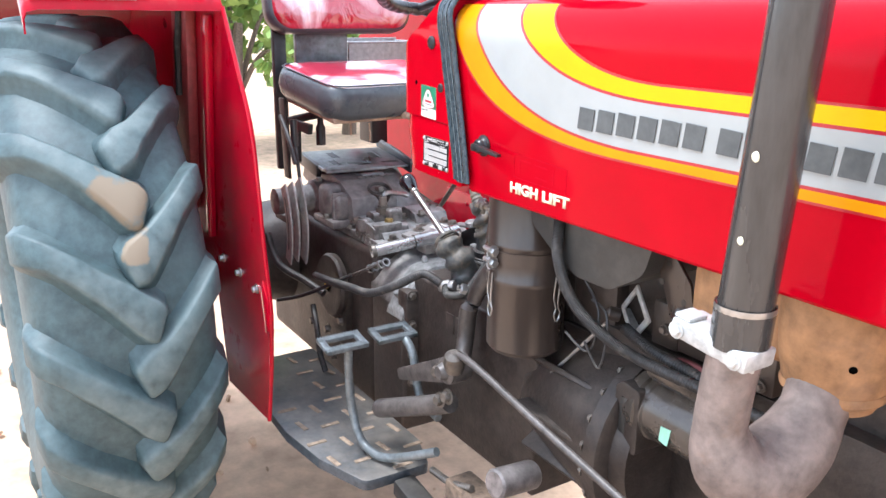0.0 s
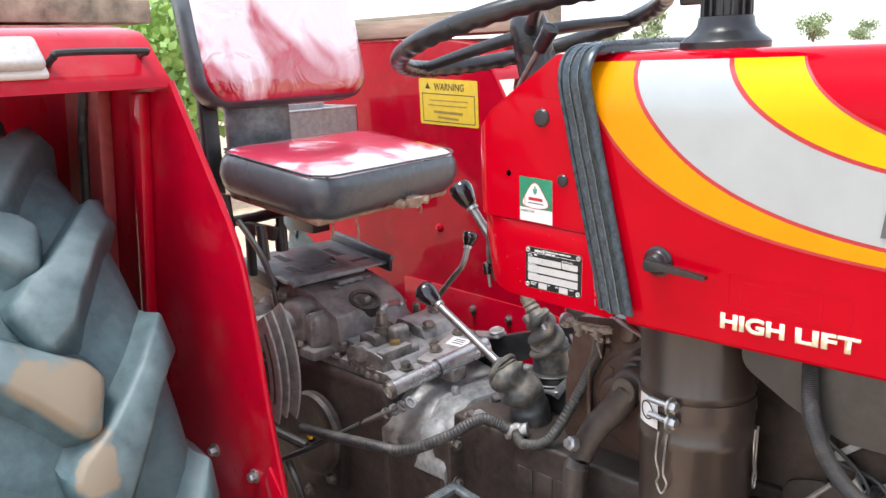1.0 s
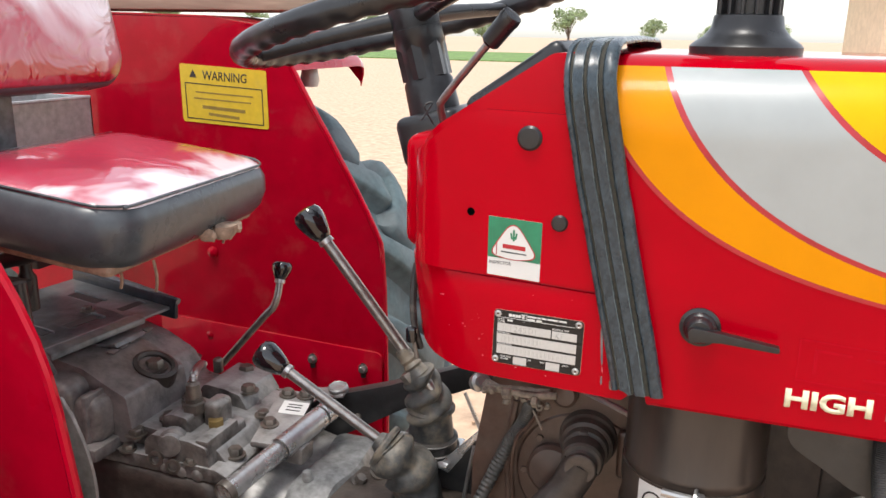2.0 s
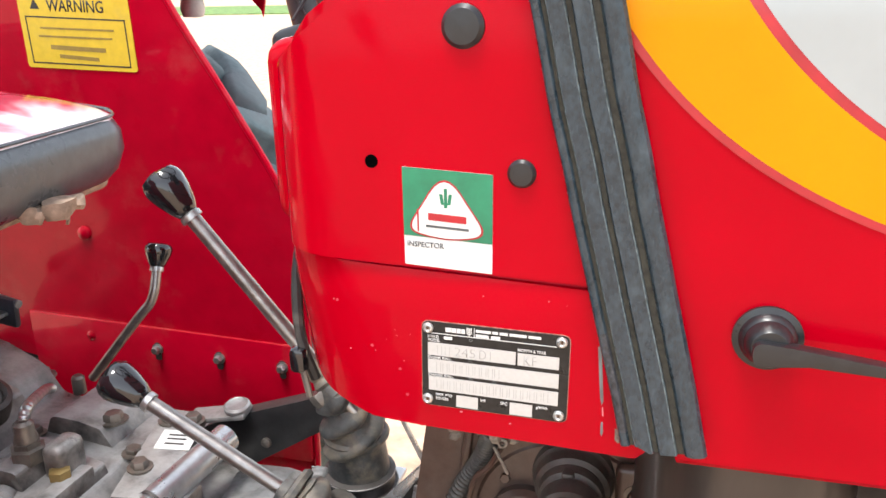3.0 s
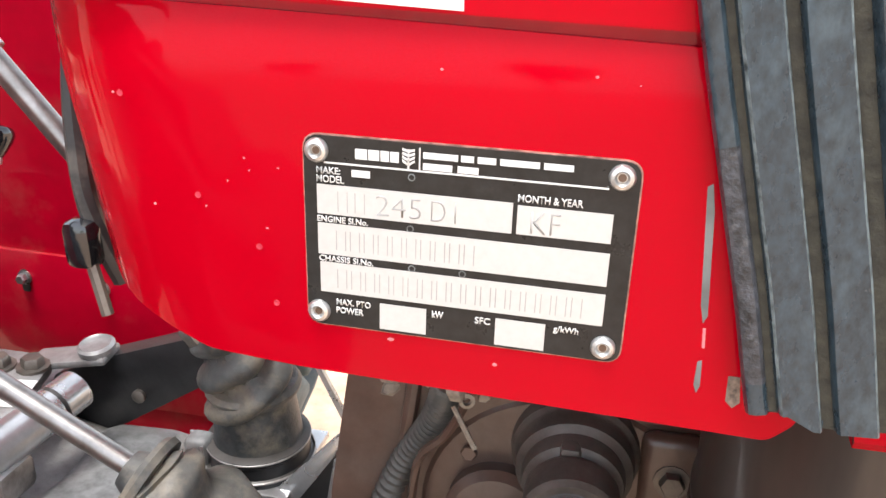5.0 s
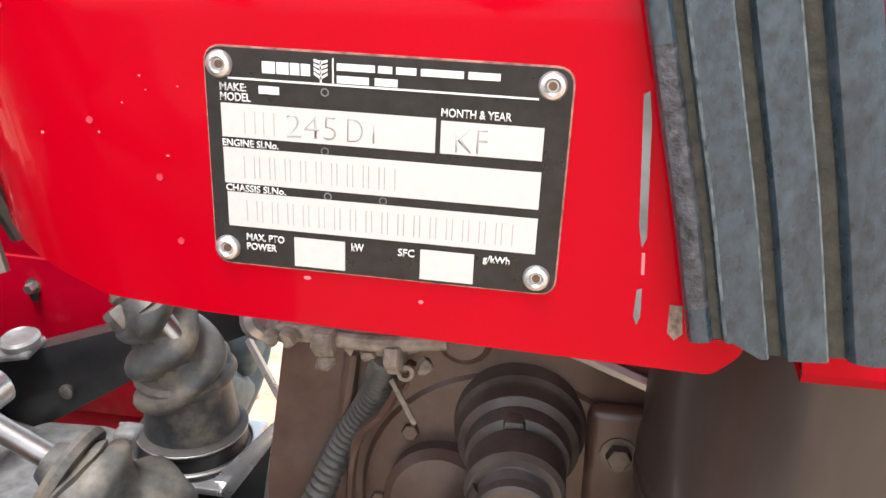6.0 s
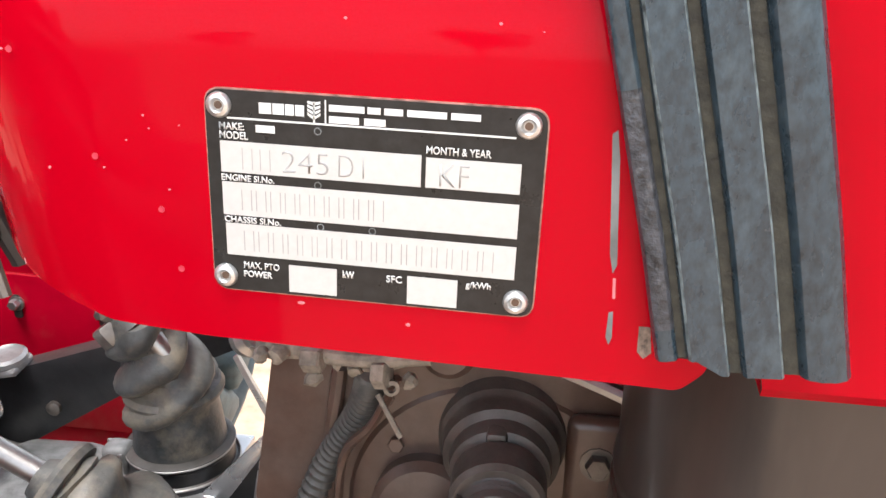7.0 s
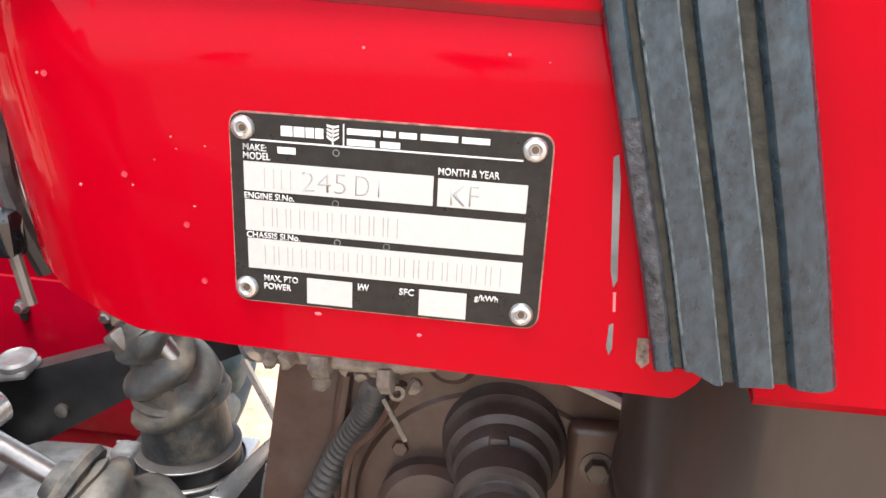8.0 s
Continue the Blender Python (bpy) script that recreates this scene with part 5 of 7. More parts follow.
P("drum_hole", lathe([(0.005, 0), (0.005, 0.001), (0.0001, 0.001)], 12, axis_to((0.9125, -0.205, 1.045), (0.7, -0.7, -0.15))), HOLE, parent=pipe)

# ---- engine, housings ----
block = P("engine_block", box((0.34, -0.010, 0.50), (1.55, 0.15, 1.06), 0.02, 3), CAST, "brown painted cast engine block")
P("firewall_plate", box((0.16, 0.0, 0.80), (0.24, 0.15, 1.09), 0.006, 2), CAST, parent=block)
P("rear_plate", box((0.235, -0.04, 0.84), (0.36, 0.15, 1.09), 0.012, 2), CAST, parent=block)
P("block_shelf", prism(rounded([(0.30, 0.70), (0.30, 0.86), (0.345, 0.874), (1.50, 0.874), (1.50, 0.70)], [0.01, 0.03, 0.02, 0.01, 0.01], 4), -0.045, 0.05, 0.012, 3), CAST, parent=block)
for k in range(5):
    P("block_rib", box((0.74 + k * 0.17, -0.052, 0.56), (0.77 + k * 0.17, -0.03, 0.86), 0.005), CAST, parent=block)
for x0, x1, z0, z1, y in ((0.472, 0.531, 0.890, 0.969, -0.063), (0.534, 0.619, 0.896, 0.969, -0.067), (0.624, 0.72, 0.885, 0.963, -0.063)):
    P("tappet_cover", box((x0, y, z0), (x1, -0.005, z1), 0.004), BROWN, parent=block)
for x, z in ((0.505, 0.925), (0.66, 0.93), (0.595, 0.948), (0.70, 0.90)):
    P("bolt", bolt((x, -0.067, z), (0, -1, 0), 0.007, 0.009), BOLT, parent=block)


def xlathe(profile, y, z, seg=40):
    return lathe([(r, x) for x, r in profile], seg, Matrix.Translation((0, y, z)) @ Matrix(((0, 0, 1, 0), (1, 0, 0, 0), (0, 1, 0, 0), (0, 0, 0, 1))))


bell = P("bell_housing", xlathe([(0.16, 0.12), (0.20, 0.132), (0.30, 0.158), (0.38, 0.172), (0.425, 0.178), (0.428, 0.189), (0.462, 0.190), (0.465, 0.184), (0.468, 0.16), (0.5, 0.15)], 0.02, 0.665), CAST, "brown cast bell housing with bolted rim")
for k in range(12):
    a = math.pi * (0.5 + k / 11)
    P("bolt", bolt((0.428, 0.02 + 0.182 * math.cos(a), 0.665 + 0.182 * math.sin(a)), (-1, 0, 0), 0.007, 0.010), BOLT, parent=bell)
for k in range(5):
    a = math.pi * (0.58 + k * 0.2)
    P("housing_rib", box((0.20, -0.006, 0.12), (0.42, 0.006, 0.172), 0.004, 2, Matrix.Translation((0, 0.02, 0.665)) @ Matrix.Rotation(a - math.pi / 2, 4, "X")), CAST, parent=bell)
P("starter_seat", prism(rounded([(0.455, 0.70), (0.455, 0.815), (0.470, 0.828), (0.512, 0.822), (0.512, 0.70)], [0.008, 0.016, 0.016, 0.012, 0.008], 4), -0.122, -0.02, 0.010, 3), CAST, "boxy starter seat on the bell housing", parent=bell)
P("bolt", bolt((0.490, -0.085, 0.824), (0.05, -0.1, 1), 0.008, 0.008), BOLT, parent=bell)
P("seat_slot", box((0.468, -0.1235, 0.73), (0.484, -0.118, 0.80), 0.003, 2), INK, parent=bell)
STARTER = mat("oily_brown_starter_paint", (0.050, 0.041, 0.034), 0.27, coat=0.35, grain=0.2, grain_size=40, stain=0.4, stain_color=(0.09, 0.076, 0.062), stain_size=14, bump=0.12, bump_size=80, up_dust=0.3)
starter = P("starter_motor", xlathe([(0.472, 0.045), (0.476, 0.062), (0.50, 0.066), (0.503, 0.060), (0.515, 0.060), (0.518, 0.057), (0.69, 0.057), (0.693, 0.060), (0.715, 0.060), (0.72, 0.045), (0.735, 0.03)], -0.062, 0.778), STARTER, "brown cylindrical starter motor")
P("solenoid", xlathe([(0.50, 0.018), (0.505, 0.026), (0.60, 0.027), (0.605, 0.024), (0.62, 0.024), (0.64, 0.016)], -0.075, 0.858, 28), STARTER, parent=starter)
P("green_tag", prism([(0.562, 0.782), (0.584, 0.784), (0.578, 0.752), (0.560, 0.756)], -0.1205, -0.1185), mat("pale_green_tag", (0.35, 0.68, 0.52), 0.4, bump=0), parent=starter, smooth=0)
for dz, c in ((0.0, STEEL), (0.018, BOLT), (-0.016, BOLT)):
    P("terminal", tube([(0.63, -0.08, 0.862 + dz), (0.665, -0.085, 0.862 + dz)], 0.005, 8), c, parent=starter)
P("terminal_wire", tube([(0.66, -0.085, 0.862), (0.69, -0.095, 0.84), (0.67, -0.11, 0.80), (0.65, -0.105, 0.815)], 0.0035, 8), CABLE, parent=starter)
P("red_lead", tube([(0.55, -0.075, 0.885), (0.60, -0.085, 0.893), (0.66, -0.09, 0.888), (0.70, -0.09, 0.87)], 0.007, 8), mat("faded_red_sleeve", (0.14, 0.03, 0.03), 0.5), parent=starter)

clutch = P("clutch_housing", box((-0.310, -0.092, 0.43), (0.20, 0.055, 0.800), 0.008, 3), CAST, "brown cast clutch housing with raised maker's lettering")
for k, w in enumerate((0.026, 0.026, 0.022)):
    P("raised_mark", box((-0.149 + k * 0.043, -0.0955, 0.700), (-0.149 + k * 0.043 + w * 1.3, -0.0915, 0.748), 0.0025), CAST, parent=clutch)
P("clutch_rib", box((-0.335, -0.128, 0.42), (-0.285, 0.10, 0.76), 0.010), CAST, parent=clutch)
for z in (0.47, 0.55, 0.63, 0.71, 0.79):
    P("bolt", bolt((-0.285, -0.112, z - 0.04), (1, 0, 0), 0.009, 0.012), BOLT, parent=clutch)
case = P("transmission_case", box((-1.25, -0.132, 0.36), (-0.455, 0.150, 0.832), 0.03, 4), CAST, "dark brown cast transmission case")
P("rear_axle", tube([(-1.085, -0.60, 0.675), (-1.085, 0.60, 0.675)], 0.09, 24), CAST, parent=case)
P("axle_trumpet", lathe([(0.17, 0.16), (0.165, 0.2), (0.115, 0.28), (0.10, 0.42)], 32, Matrix.Translation((-1.085, 0, 0.675)) @ TO_Y), CAST, parent=case)
P("axle_trumpet", lathe([(0.17, -0.16), (0.165, -0.2), (0.115, -0.28), (0.10, -0.42)], 32, Matrix.Translation((-1.085, 0, 0.675)) @ TO_Y), CAST, parent=case)

# lift cover: a tall rear casting, a lower front tier with valves, bolts and fittings
cover = P("lift_cover", prism(rounded([(-0.98, 0.83), (-0.98, 0.965), (-0.80, 0.972), (-0.72, 0.952), (-0.665, 0.925), (-0.640, 0.885), (-0.56, 0.878), (-0.475, 0.868), (-0.455, 0.845), (-0.452, 0.83)], [0, 0.02, 0.03, 0.03, 0.03, 0.02, 0.01, 0.02, 0.01, 0], 5), -0.095, 0.118, 0.014, 3), CAST_GREY, "dusty grey-brown cast hydraulic lift cover")
P("cover_hump", prism(rounded([(-0.975, 0.94), (-0.955, 0.985), (-0.80, 0.988), (-0.70, 0.970), (-0.648, 0.945), (-0.622, 0.935), (-0.612, 0.86), (-0.70, 0.85)], [0, 0.02, 0.03, 0.03, 0.02, 0.012, 0, 0], 5), -0.112, 0.03, 0.018, 4), HUMP, parent=cover)
P("cover_flange", prism(rounded([(-0.99, 0.828), (-0.99, 0.850), (-0.46, 0.850), (-0.44, 0.842), (-0.44, 0.828)], [0, 0.004, 0.006, 0.004, 0], 3), -0.122, 0.166, 0.005), CAST_GREY, parent=cover)
P("side_pod", box((-0.765, -0.158, 0.862), (-0.690, -0.09, 0.962), 0.022, 4), HUMP, parent=cover)
P("side_pod", box((-0.700, -0.148, 0.862), (-0.648, -0.09, 0.938), 0.018, 4), HUMP, parent=cover)
P("side_rib", box((-0.672, -0.152, 0.86), (-0.662, -0.10, 0.945), 0.004, 2), HUMP, parent=cover)
P("pod_foot", box((-0.78, -0.165, 0.845), (-0.640, -0.09, 0.868), 0.006, 2), HUMP, parent=cover)
P("cross_boss", lathe([(0.052, 0), (0.052, 0.05), (0.040, 0.056), (0.040, 0.12), (0.030, 0.125), (0.030, 0.135), (0.0001, 0.137)], 32, axis_to((-0.815, -0.10, 0.905), (0, -1, 0))), HUMP, parent=cover)
# raised casting marks on the slope
for k in range(5):
    P("cast_mark", box((-0.006, -0.010, 0), (0.006, 0.010, 0.0028), 0.002, 2, pose(-0.700 - 0.004 * k, -0.045 + k * 0.026, 0.9735, 0, 17, 12)), HUMP, parent=cover)
# front tier: valve block in steps
P("valve_block", prism(rounded([(-0.588, 0.84), (-0.588, 0.872), (-0.574, 0.886), (-0.506, 0.886), (-0.478, 0.880), (-0.470, 0.84)], [0, 0.008, 0.01, 0.006, 0.008, 0], 3), -0.118, -0.012, 0.006), CAST_GREY, parent=cover)
P("valve_step", prism(rounded([(-0.575, 0.88), (-0.572, 0.904), (-0.556, 0.910), (-0.528, 0.908), (-0.520, 0.88)], [0, 0.006, 0.008, 0.008, 0], 3), -0.092, -0.022, 0.006), CAST_GREY, parent=cover)
P("valve_column", box((-0.522, -0.062, 0.875), (-0.492, -0.018, 0.924), 0.010, 3), CAST_GREY, parent=cover)
P("valve_step", box((-0.500, -0.114, 0.845), (-0.476, -0.03, 0.889), 0.005, 2), CAST_GREY, parent=cover)
P("rear_ridge", prism(rounded([(-0.60, 0.87), (-0.585, 0.905), (-0.545, 0.902), (-0.515, 0.895), (-0.500, 0.87)], [0, 0.012, 0.01, 0.008, 0], 3), 0.030, 0.132, 0.010, 3), CAST_GREY, parent=cover)
P("rear_lug", lathe([(0.024, 0.86), (0.023, 0.884), (0.018, 0.889), (0.0001, 0.889)], 20, pose(-0.556, 0.116, 0.004)), CAST_GREY, parent=cover)
P("recess_ring", lathe([(0.038, -0.02), (0.036, 0.004), (0.030, 0.007), (0.026, 0.003), (0.0255, -0.006), (0.0001, -0.006)], 28, axis_to((-0.645, -0.012, 0.945), (0.40, -0.05, 0.92))), CAST, parent=cover)
for k, (x, y, z, r, h) in enumerate([(-0.645, -0.012, 0.940, 0.0145, 0.016), (-0.614, -0.104, 0.872, 0.012, 0.011), (-0.458, -0.071, 0.850, 0.0115, 0.013), (-0.513, 0.055, 0.893, 0.0125, 0.012), (-0.556, 0.116, 0.893, 0.0145, 0.016), (-0.515, 0.132, 0.853, 0.011, 0.012),
                                      (-0.673, 0.116, 0.905, 0.0135, 0.012), (-0.584, -0.060, 0.884, 0.0115, 0.010), (-0.470, 0.030, 0.868, 0.010, 0.009), (-0.600, 0.015, 0.885, 0.010, 0.010), (-0.545, 0.010, 0.882, 0.011, 0.012), (-0.620, -0.118, 0.852, 0.009, 0.009),
                                      (-0.505, -0.117, 0.851, 0.008, 0.008), (-0.70, -0.155, 0.868, 0.011, 0.012), (-0.76, -0.150, 0.965, 0.010, 0.010)]):
    P("bolt", bolt((x, y, z), (0.05 * ((k % 3) - 1), 0.04 * ((k % 5) - 2), 1), r, h), BOLT, parent=cover)
P("dowel_pin", lathe([(0.009, 0), (0.009, 0.022), (0.006, 0.026), (0.0001, 0.026)], 14, pose(-0.618, 0.121, 0.886)), BOLT, parent=cover)
P("relief_valve", lathe([(0.020, 0), (0.020, 0.016), (0.0155, 0.018), (0.0155, 0.024)], 6, pose(-0.538, -0.058, 0.904, 0, 0, 15)), BOLT, "hex relief valve with a bent pipe", parent=cover)
P("relief_stem", lathe([(0.012, 0.02), (0.013, 0.028), (0.011, 0.036), (0.011, 0.046), (0.007, 0.050)], 16, pose(-0.538, -0.058, 0.904)), BOLT, parent=cover)
P("relief_pipe", conduit([(-0.538, -0.058, 0.950), (-0.548, -0.040, 0.957), (-0.568, -0.005, 0.950), (-0.590, 0.035, 0.938), (-0.600, 0.055, 0.928)], 0.0062, 14, 10), STEEL, parent=cover)
P("brass_plug", lathe([(0.0125, 0), (0.0125, 0.010), (0.008, 0.012), (0.0001, 0.012)], 6, pose(-0.498, -0.060, 0.888, 0, 0, 10)), mat("brassy_plug", (0.30, 0.21, 0.08), 0.4, metal=0.6, stain=0.4), parent=cover)
P("end_plug", lathe([(0.022, 0), (0.022, 0.012), (0.017, 0.015), (0.017, 0.026), (0.010, 0.028), (0.0001, 0.028)], 24, axis_to((-0.545, -0.100, 0.874), (0.35, -1, 0.1))), CAST_GREY, parent=cover)
for x, z in ((-0.566, 0.848), (-0.534, 0.842)):
    P("side_plug", lathe([(0.013, 0), (0.013, 0.008), (0.008, 0.009), (0.008, 0.003), (0.0001, 0.003)], 18, axis_to((x, -0.117, z), (0.1, -1, 0.1))), BOLT, parent=cover)
for x, y, s in ((-0.600, -0.112, 0.012), (-0.585, -0.115, 0.010), (-0.550, -0.120, 0.009), (-0.520, -0.119, 0.011), (-0.492, -0.119, 0.012), (-0.478, -0.112, 0.010)):
    P("casting_lug", lathe([(s, -0.022), (s * 0.95, 0.002), (s * 0.6, 0.005), (0.0001, 0.006)], 14, axis_to((x, y, 0.836), (0.05, -1, 0.25))), CAST_GREY, parent=cover)
clamp_m = pose(-0.425, 0.040, 0.866, 4, 4, 14)
P("clamp_plate", box((-0.040, -0.088, -0.006), (0.022, 0.075, 0.006), 0.005, 2, clamp_m), CAST_GREY, parent=cover)
P("paper_tag", box((-0.022, 0.002, 0.0062), (0.022, 0.042, 0.0068), 0, 1, clamp_m), WHITE, "small white paper tag", parent=cover, smooth=0)
for y in (0.012, 0.022, 0.030):
    P("tag_line", box((-0.012, y, 0.0069), (0.012, y + 0.003, 0.0072), 0, 1, clamp_m), INK, parent=cover, smooth=0)
for x, y in ((-0.024, -0.035), (-0.022, 0.062), (0.008, 0.064)):
    q = clamp_m @ Vector((x, y, 0.006))
    P("bolt", bolt(q, (0.05, 0, 1), 0.0105, 0.011), BOLT, parent=cover)
# front deck and the arched flange where the gearbox meets the clutch housing
P("deck_boss", lathe([(0.013, -0.01), (0.011, 0.002), (0.0085, 0.004), (0.0085, 0.022), (0.006, 0.026), (0.0001, 0.027)], 16, pose(-0.354, -0.03, 0.797, 6, -4, 0)), DUSTY, "dusty stud on the deck", parent=cover)

# cross tube with end caps
tube_a, tube_b = Vector((-0.424, -0.150, 0.836)), Vector((-0.372, 0.086, 0.873))
td = (tube_b - tube_a).normalized()
ct = P("cross_tube", tube([tube_a, tube_b], 0.0158, 20), TUBE_GREY, "worn grey steel cross tube")
P("tube_cap", lathe([(0.0001, 0.004), (0.0145, 0.004), (0.0155, -0.003), (0.0178, -0.003), (0.0186, 0.0), (0.0186, 0.008), (0.0158, 0.010)], 28, axis_to(tube_a, td)), BOLT, parent=ct)
P("tube_sleeve", lathe([(0.0158, 0), (0.0186, 0.002), (0.0186, 0.128), (0.0158, 0.130)], 24, axis_to(tube_a.lerp(tube_b, 0.47), td)), TUBE_GREY, parent=ct)
for f in (0.465, 0.88):
    P("sleeve_gap", lathe([(0.0187, 0), (0.0191, 0.001), (0.0187, 0.004)], 24, axis_to(tube_a.lerp(tube_b, f), td), close=False), BLACK, parent=ct)
P("tube_bracket", box((-0.03, -0.02, -0.03), (0.02, 0.02, 0.0), 0.006, 2, pose(-0.39, 0.0, 0.85)), CAST_GREY, parent=ct)

# brake linkage rod with clevis
rod = P("brake_rod", tube([(-0.70, -0.315, 0.645), (-0.60, -0.27, 0.685), (-0.47, -0.19, 0.765)], 0.0055, 8), BLACK, "thin dark brake rod with a turnbuckle")
P("rod_tab", box((-0.055, -0.004, -0.011), (0.03, 0.004, 0.011), 0.003, 2, axis_to((-0.445, -0.172, 0.78), (0.13, 0.085, 0.08)) @ pose(0, 0, 0, 0, 90, 0)), CAST, parent=rod)
for k in range(4):
    P("clevis_ring", lathe([(0.008, -0.003), (0.012, -0.003), (0.012, 0.003), (0.008, 0.003), (0.008, -0.003)], 14, axis_to((-0.425 + k * 0.013, -0.158 + k * 0.009, 0.79 + k * 0.008), (0.6, 0.3 - 0.25 * (k % 2), 0.5)), close=False), STEEL, parent=rod)

# ratchet ring and brake drum on the axle housing
drum = P("brake_drum", lathe([(0.02, 0.0), (0.055, 0.0), (0.058, 0.006), (0.072, 0.008), (0.076, 0.0), (0.092, -0.002), (0.094, 0.012), (0.088, 0.02), (0.074, 0.022), (0.06, 0.018), (0.02, 0.02)], 40, axis_to((-0.672, -0.150, 0.672), (0, -1, 0.05)), close=False), CAST, "round cast brake housing ring")
P("brake_plate", prism(rounded([(-0.735, 0.53), (-0.745, 0.66), (-0.70, 0.72), (-0.63, 0.71), (-0.585, 0.66), (-0.60, 0.54)], [0.03] * 6, 5), -0.152, -0.130, 0.006), CAST, parent=drum)
for x, z in ((-0.655, 0.585), (-0.625, 0.575), (-0.70, 0.60)):
    P("bolt", bolt((x, -0.152, z), (0, -1, 0), 0.011, 0.012), BOLT, parent=drum)
P("yellow_tag", box((-0.006, -0.004, -0.02), (0.008, 0.004, 0.014), 0.003, 2, pose(-0.658, -0.184, 0.690, 0, -20, 0)), PAINT_Y, "small yellow plastic tag", parent=drum)
for k in range(6):
    a = k * 1.05 + 0.3
    P("bolt", bolt((-0.672 + 0.045 * math.cos(a), -0.154, 0.672 + 0.045 * math.sin(a)), (0, -1, 0), 0.008, 0.010), BOLT, parent=drum)
for x, z in ((-0.69, 0.53), (-0.60, 0.50), (-0.655, 0.46), (-0.80, 0.52)):
    P("bolt", bolt((x, -0.165, z), (0, -1, 0), 0.011, 0.014), BOLT, parent=case)
P("hanging_strap", tube([(-0.72, -0.20, 0.60), (-0.665, -0.215, 0.56), (-0.635, -0.22, 0.49), (-0.62, -0.21, 0.43)], 0.009, 8), CABLE, "", parent=case)
P("wheel_hose", tube([(-0.86, -0.28, 0.80), (-0.80, -0.27, 0.72), (-0.72, -0.22, 0.68), (-0.66, -0.19, 0.655)], 0.011, 10), CABLE, parent=case)

# lift control quadrant

def arc_plate(y, c, r0, r1, a0, a1, th=0.005):
    n = 16
    outer = [(c[0] + r1 * math.cos(radians(a0 + (a1 - a0) * i / n)), c[1] + r1 * math.sin(radians(a0 + (a1 - a0) * i / n))) for i in range(n + 1)]
    inner = [(c[0] + r0 * math.cos(radians(a0 + (a1 - a0) * i / n)), c[1] + r0 * math.sin(radians(a0 + (a1 - a0) * i / n))) for i in range(n + 1)]
    return prism(outer + inner[::-1], y, y + th, 0.001, 1)


QC = (-0.75, 0.89)
quad = P("lift_quadrant", arc_plate(-0.335, QC, 0.196, 0.231, -24, 32), QUAD, "curved slotted steel lift control quadrant")
P("quadrant_slot", arc_plate(-0.3362, QC, 0.210, 0.216, -14, 24, 0.001), INK, parent=quad)
P("quadrant_plate", arc_plate(-0.312, QC, 0.185, 0.224, -24, 34), QUAD, parent=quad)
P("quadrant_plate", arc_plate(-0.290, QC, 0.188, 0.229, -26, 36), QUAD, parent=quad)
P("quadrant_hub", lathe([(0.035, 0), (0.035, 0.10), (0.02, 0.105)], 20, axis_to((-0.63, -0.235, 0.95), (0, -1, 0))), CAST_GREY, parent=quad)
P("quadrant_spoke", box((-0.66, -0.325, 0.90), (-0.54, -0.318, 0.915), 0.003), BLACK, parent=quad)
P("quadrant_lever", tube([(-0.60, -0.27, 0.95), (-0.605, -0.275, 1.05), (-0.628, -0.272, 1.10)], 0.005, 8), BLACK, parent=quad)
P("lever_grip", tube([(-0.627, -0.272, 1.095), (-0.632, -0.272, 1.165)], 0.0105, 14), PLASTIC, "black lever grip", parent=quad)
P("second_lever", tube([(-0.56, -0.30, 1.06), (-0.60, -0.30, 1.12), (-0.68, -0.29, 1.17)], 0.006, 8), BLACK, parent=quad)

# ---- gear levers ----


def boot(base, top, r0, r1, rings, twist, depth=0.15):
    bm = bmesh.new()
    base, top = Vector(base), Vector(top)
    n = int(rings * 9)
    d = (top - base)
    m = axis_to(base, d)
    L = d.length
    seg = 28
    rows = []
    for i in range(n + 1):
        t = i / n
        r = r0 + (r1 - r0) * t
        row = []
        for k in range(seg):
            a = 2 * math.pi * k / seg
            fold = 1 + depth * (2.2 * abs(math.sin(math.pi * rings * t + 0.5 * twist * a + 0.25 * math.sin(a))) - 1.2) + 0.05 * math.sin(3 * a + 5 * t) + 0.03 * math.sin(5 * a - 9 * t)
            row.append(bm.verts.new(m @ Vector((r * fold * math.cos(a), r * fold * math.sin(a), t * L))))
        rows.append(row)
    for a, b in zip(rows, rows[1:]):
        for k in range(seg):
            bm.faces.new((a[k], a[(k + 1) % seg], b[(k + 1) % seg], b[k]))
    bm.faces.new(rows[0])
    bm.faces.new(rows[-1])
    return bm


def knob(p, d, r=0.019, h=0.052):
    return lathe([(0.008, 0.0), (0.010, 0.001), (r * 0.66, h * 0.18), (r * 0.90, h * 0.48), (r, h * 0.70), (r * 0.97, h * 0.82), (r * 0.82, h * 0.93), (r * 0.5, h * 0.985), (0.0001, h)], 24, axis_to(p, d))


def lever(points, r, kr, kh, label):
    pts = [Vector(p) for p in points]
    rod_ = P("gear_lever", tube(pts, r, 14, 5), CHROME, label)
    d = (pts[-1] - pts[-2]).normalized()
    P("lever_ferrule", lathe([(r * 1.4, 0), (r * 1.4, 0.006), (r * 1.1, 0.009)], 14, axis_to(pts[-1] - d * 0.006, d)), STEEL, parent=rod_)
    P("knob", knob(pts[-1], d, kr, kh), KNOB, "glossy black lever knob", parent=rod_)
    return rod_


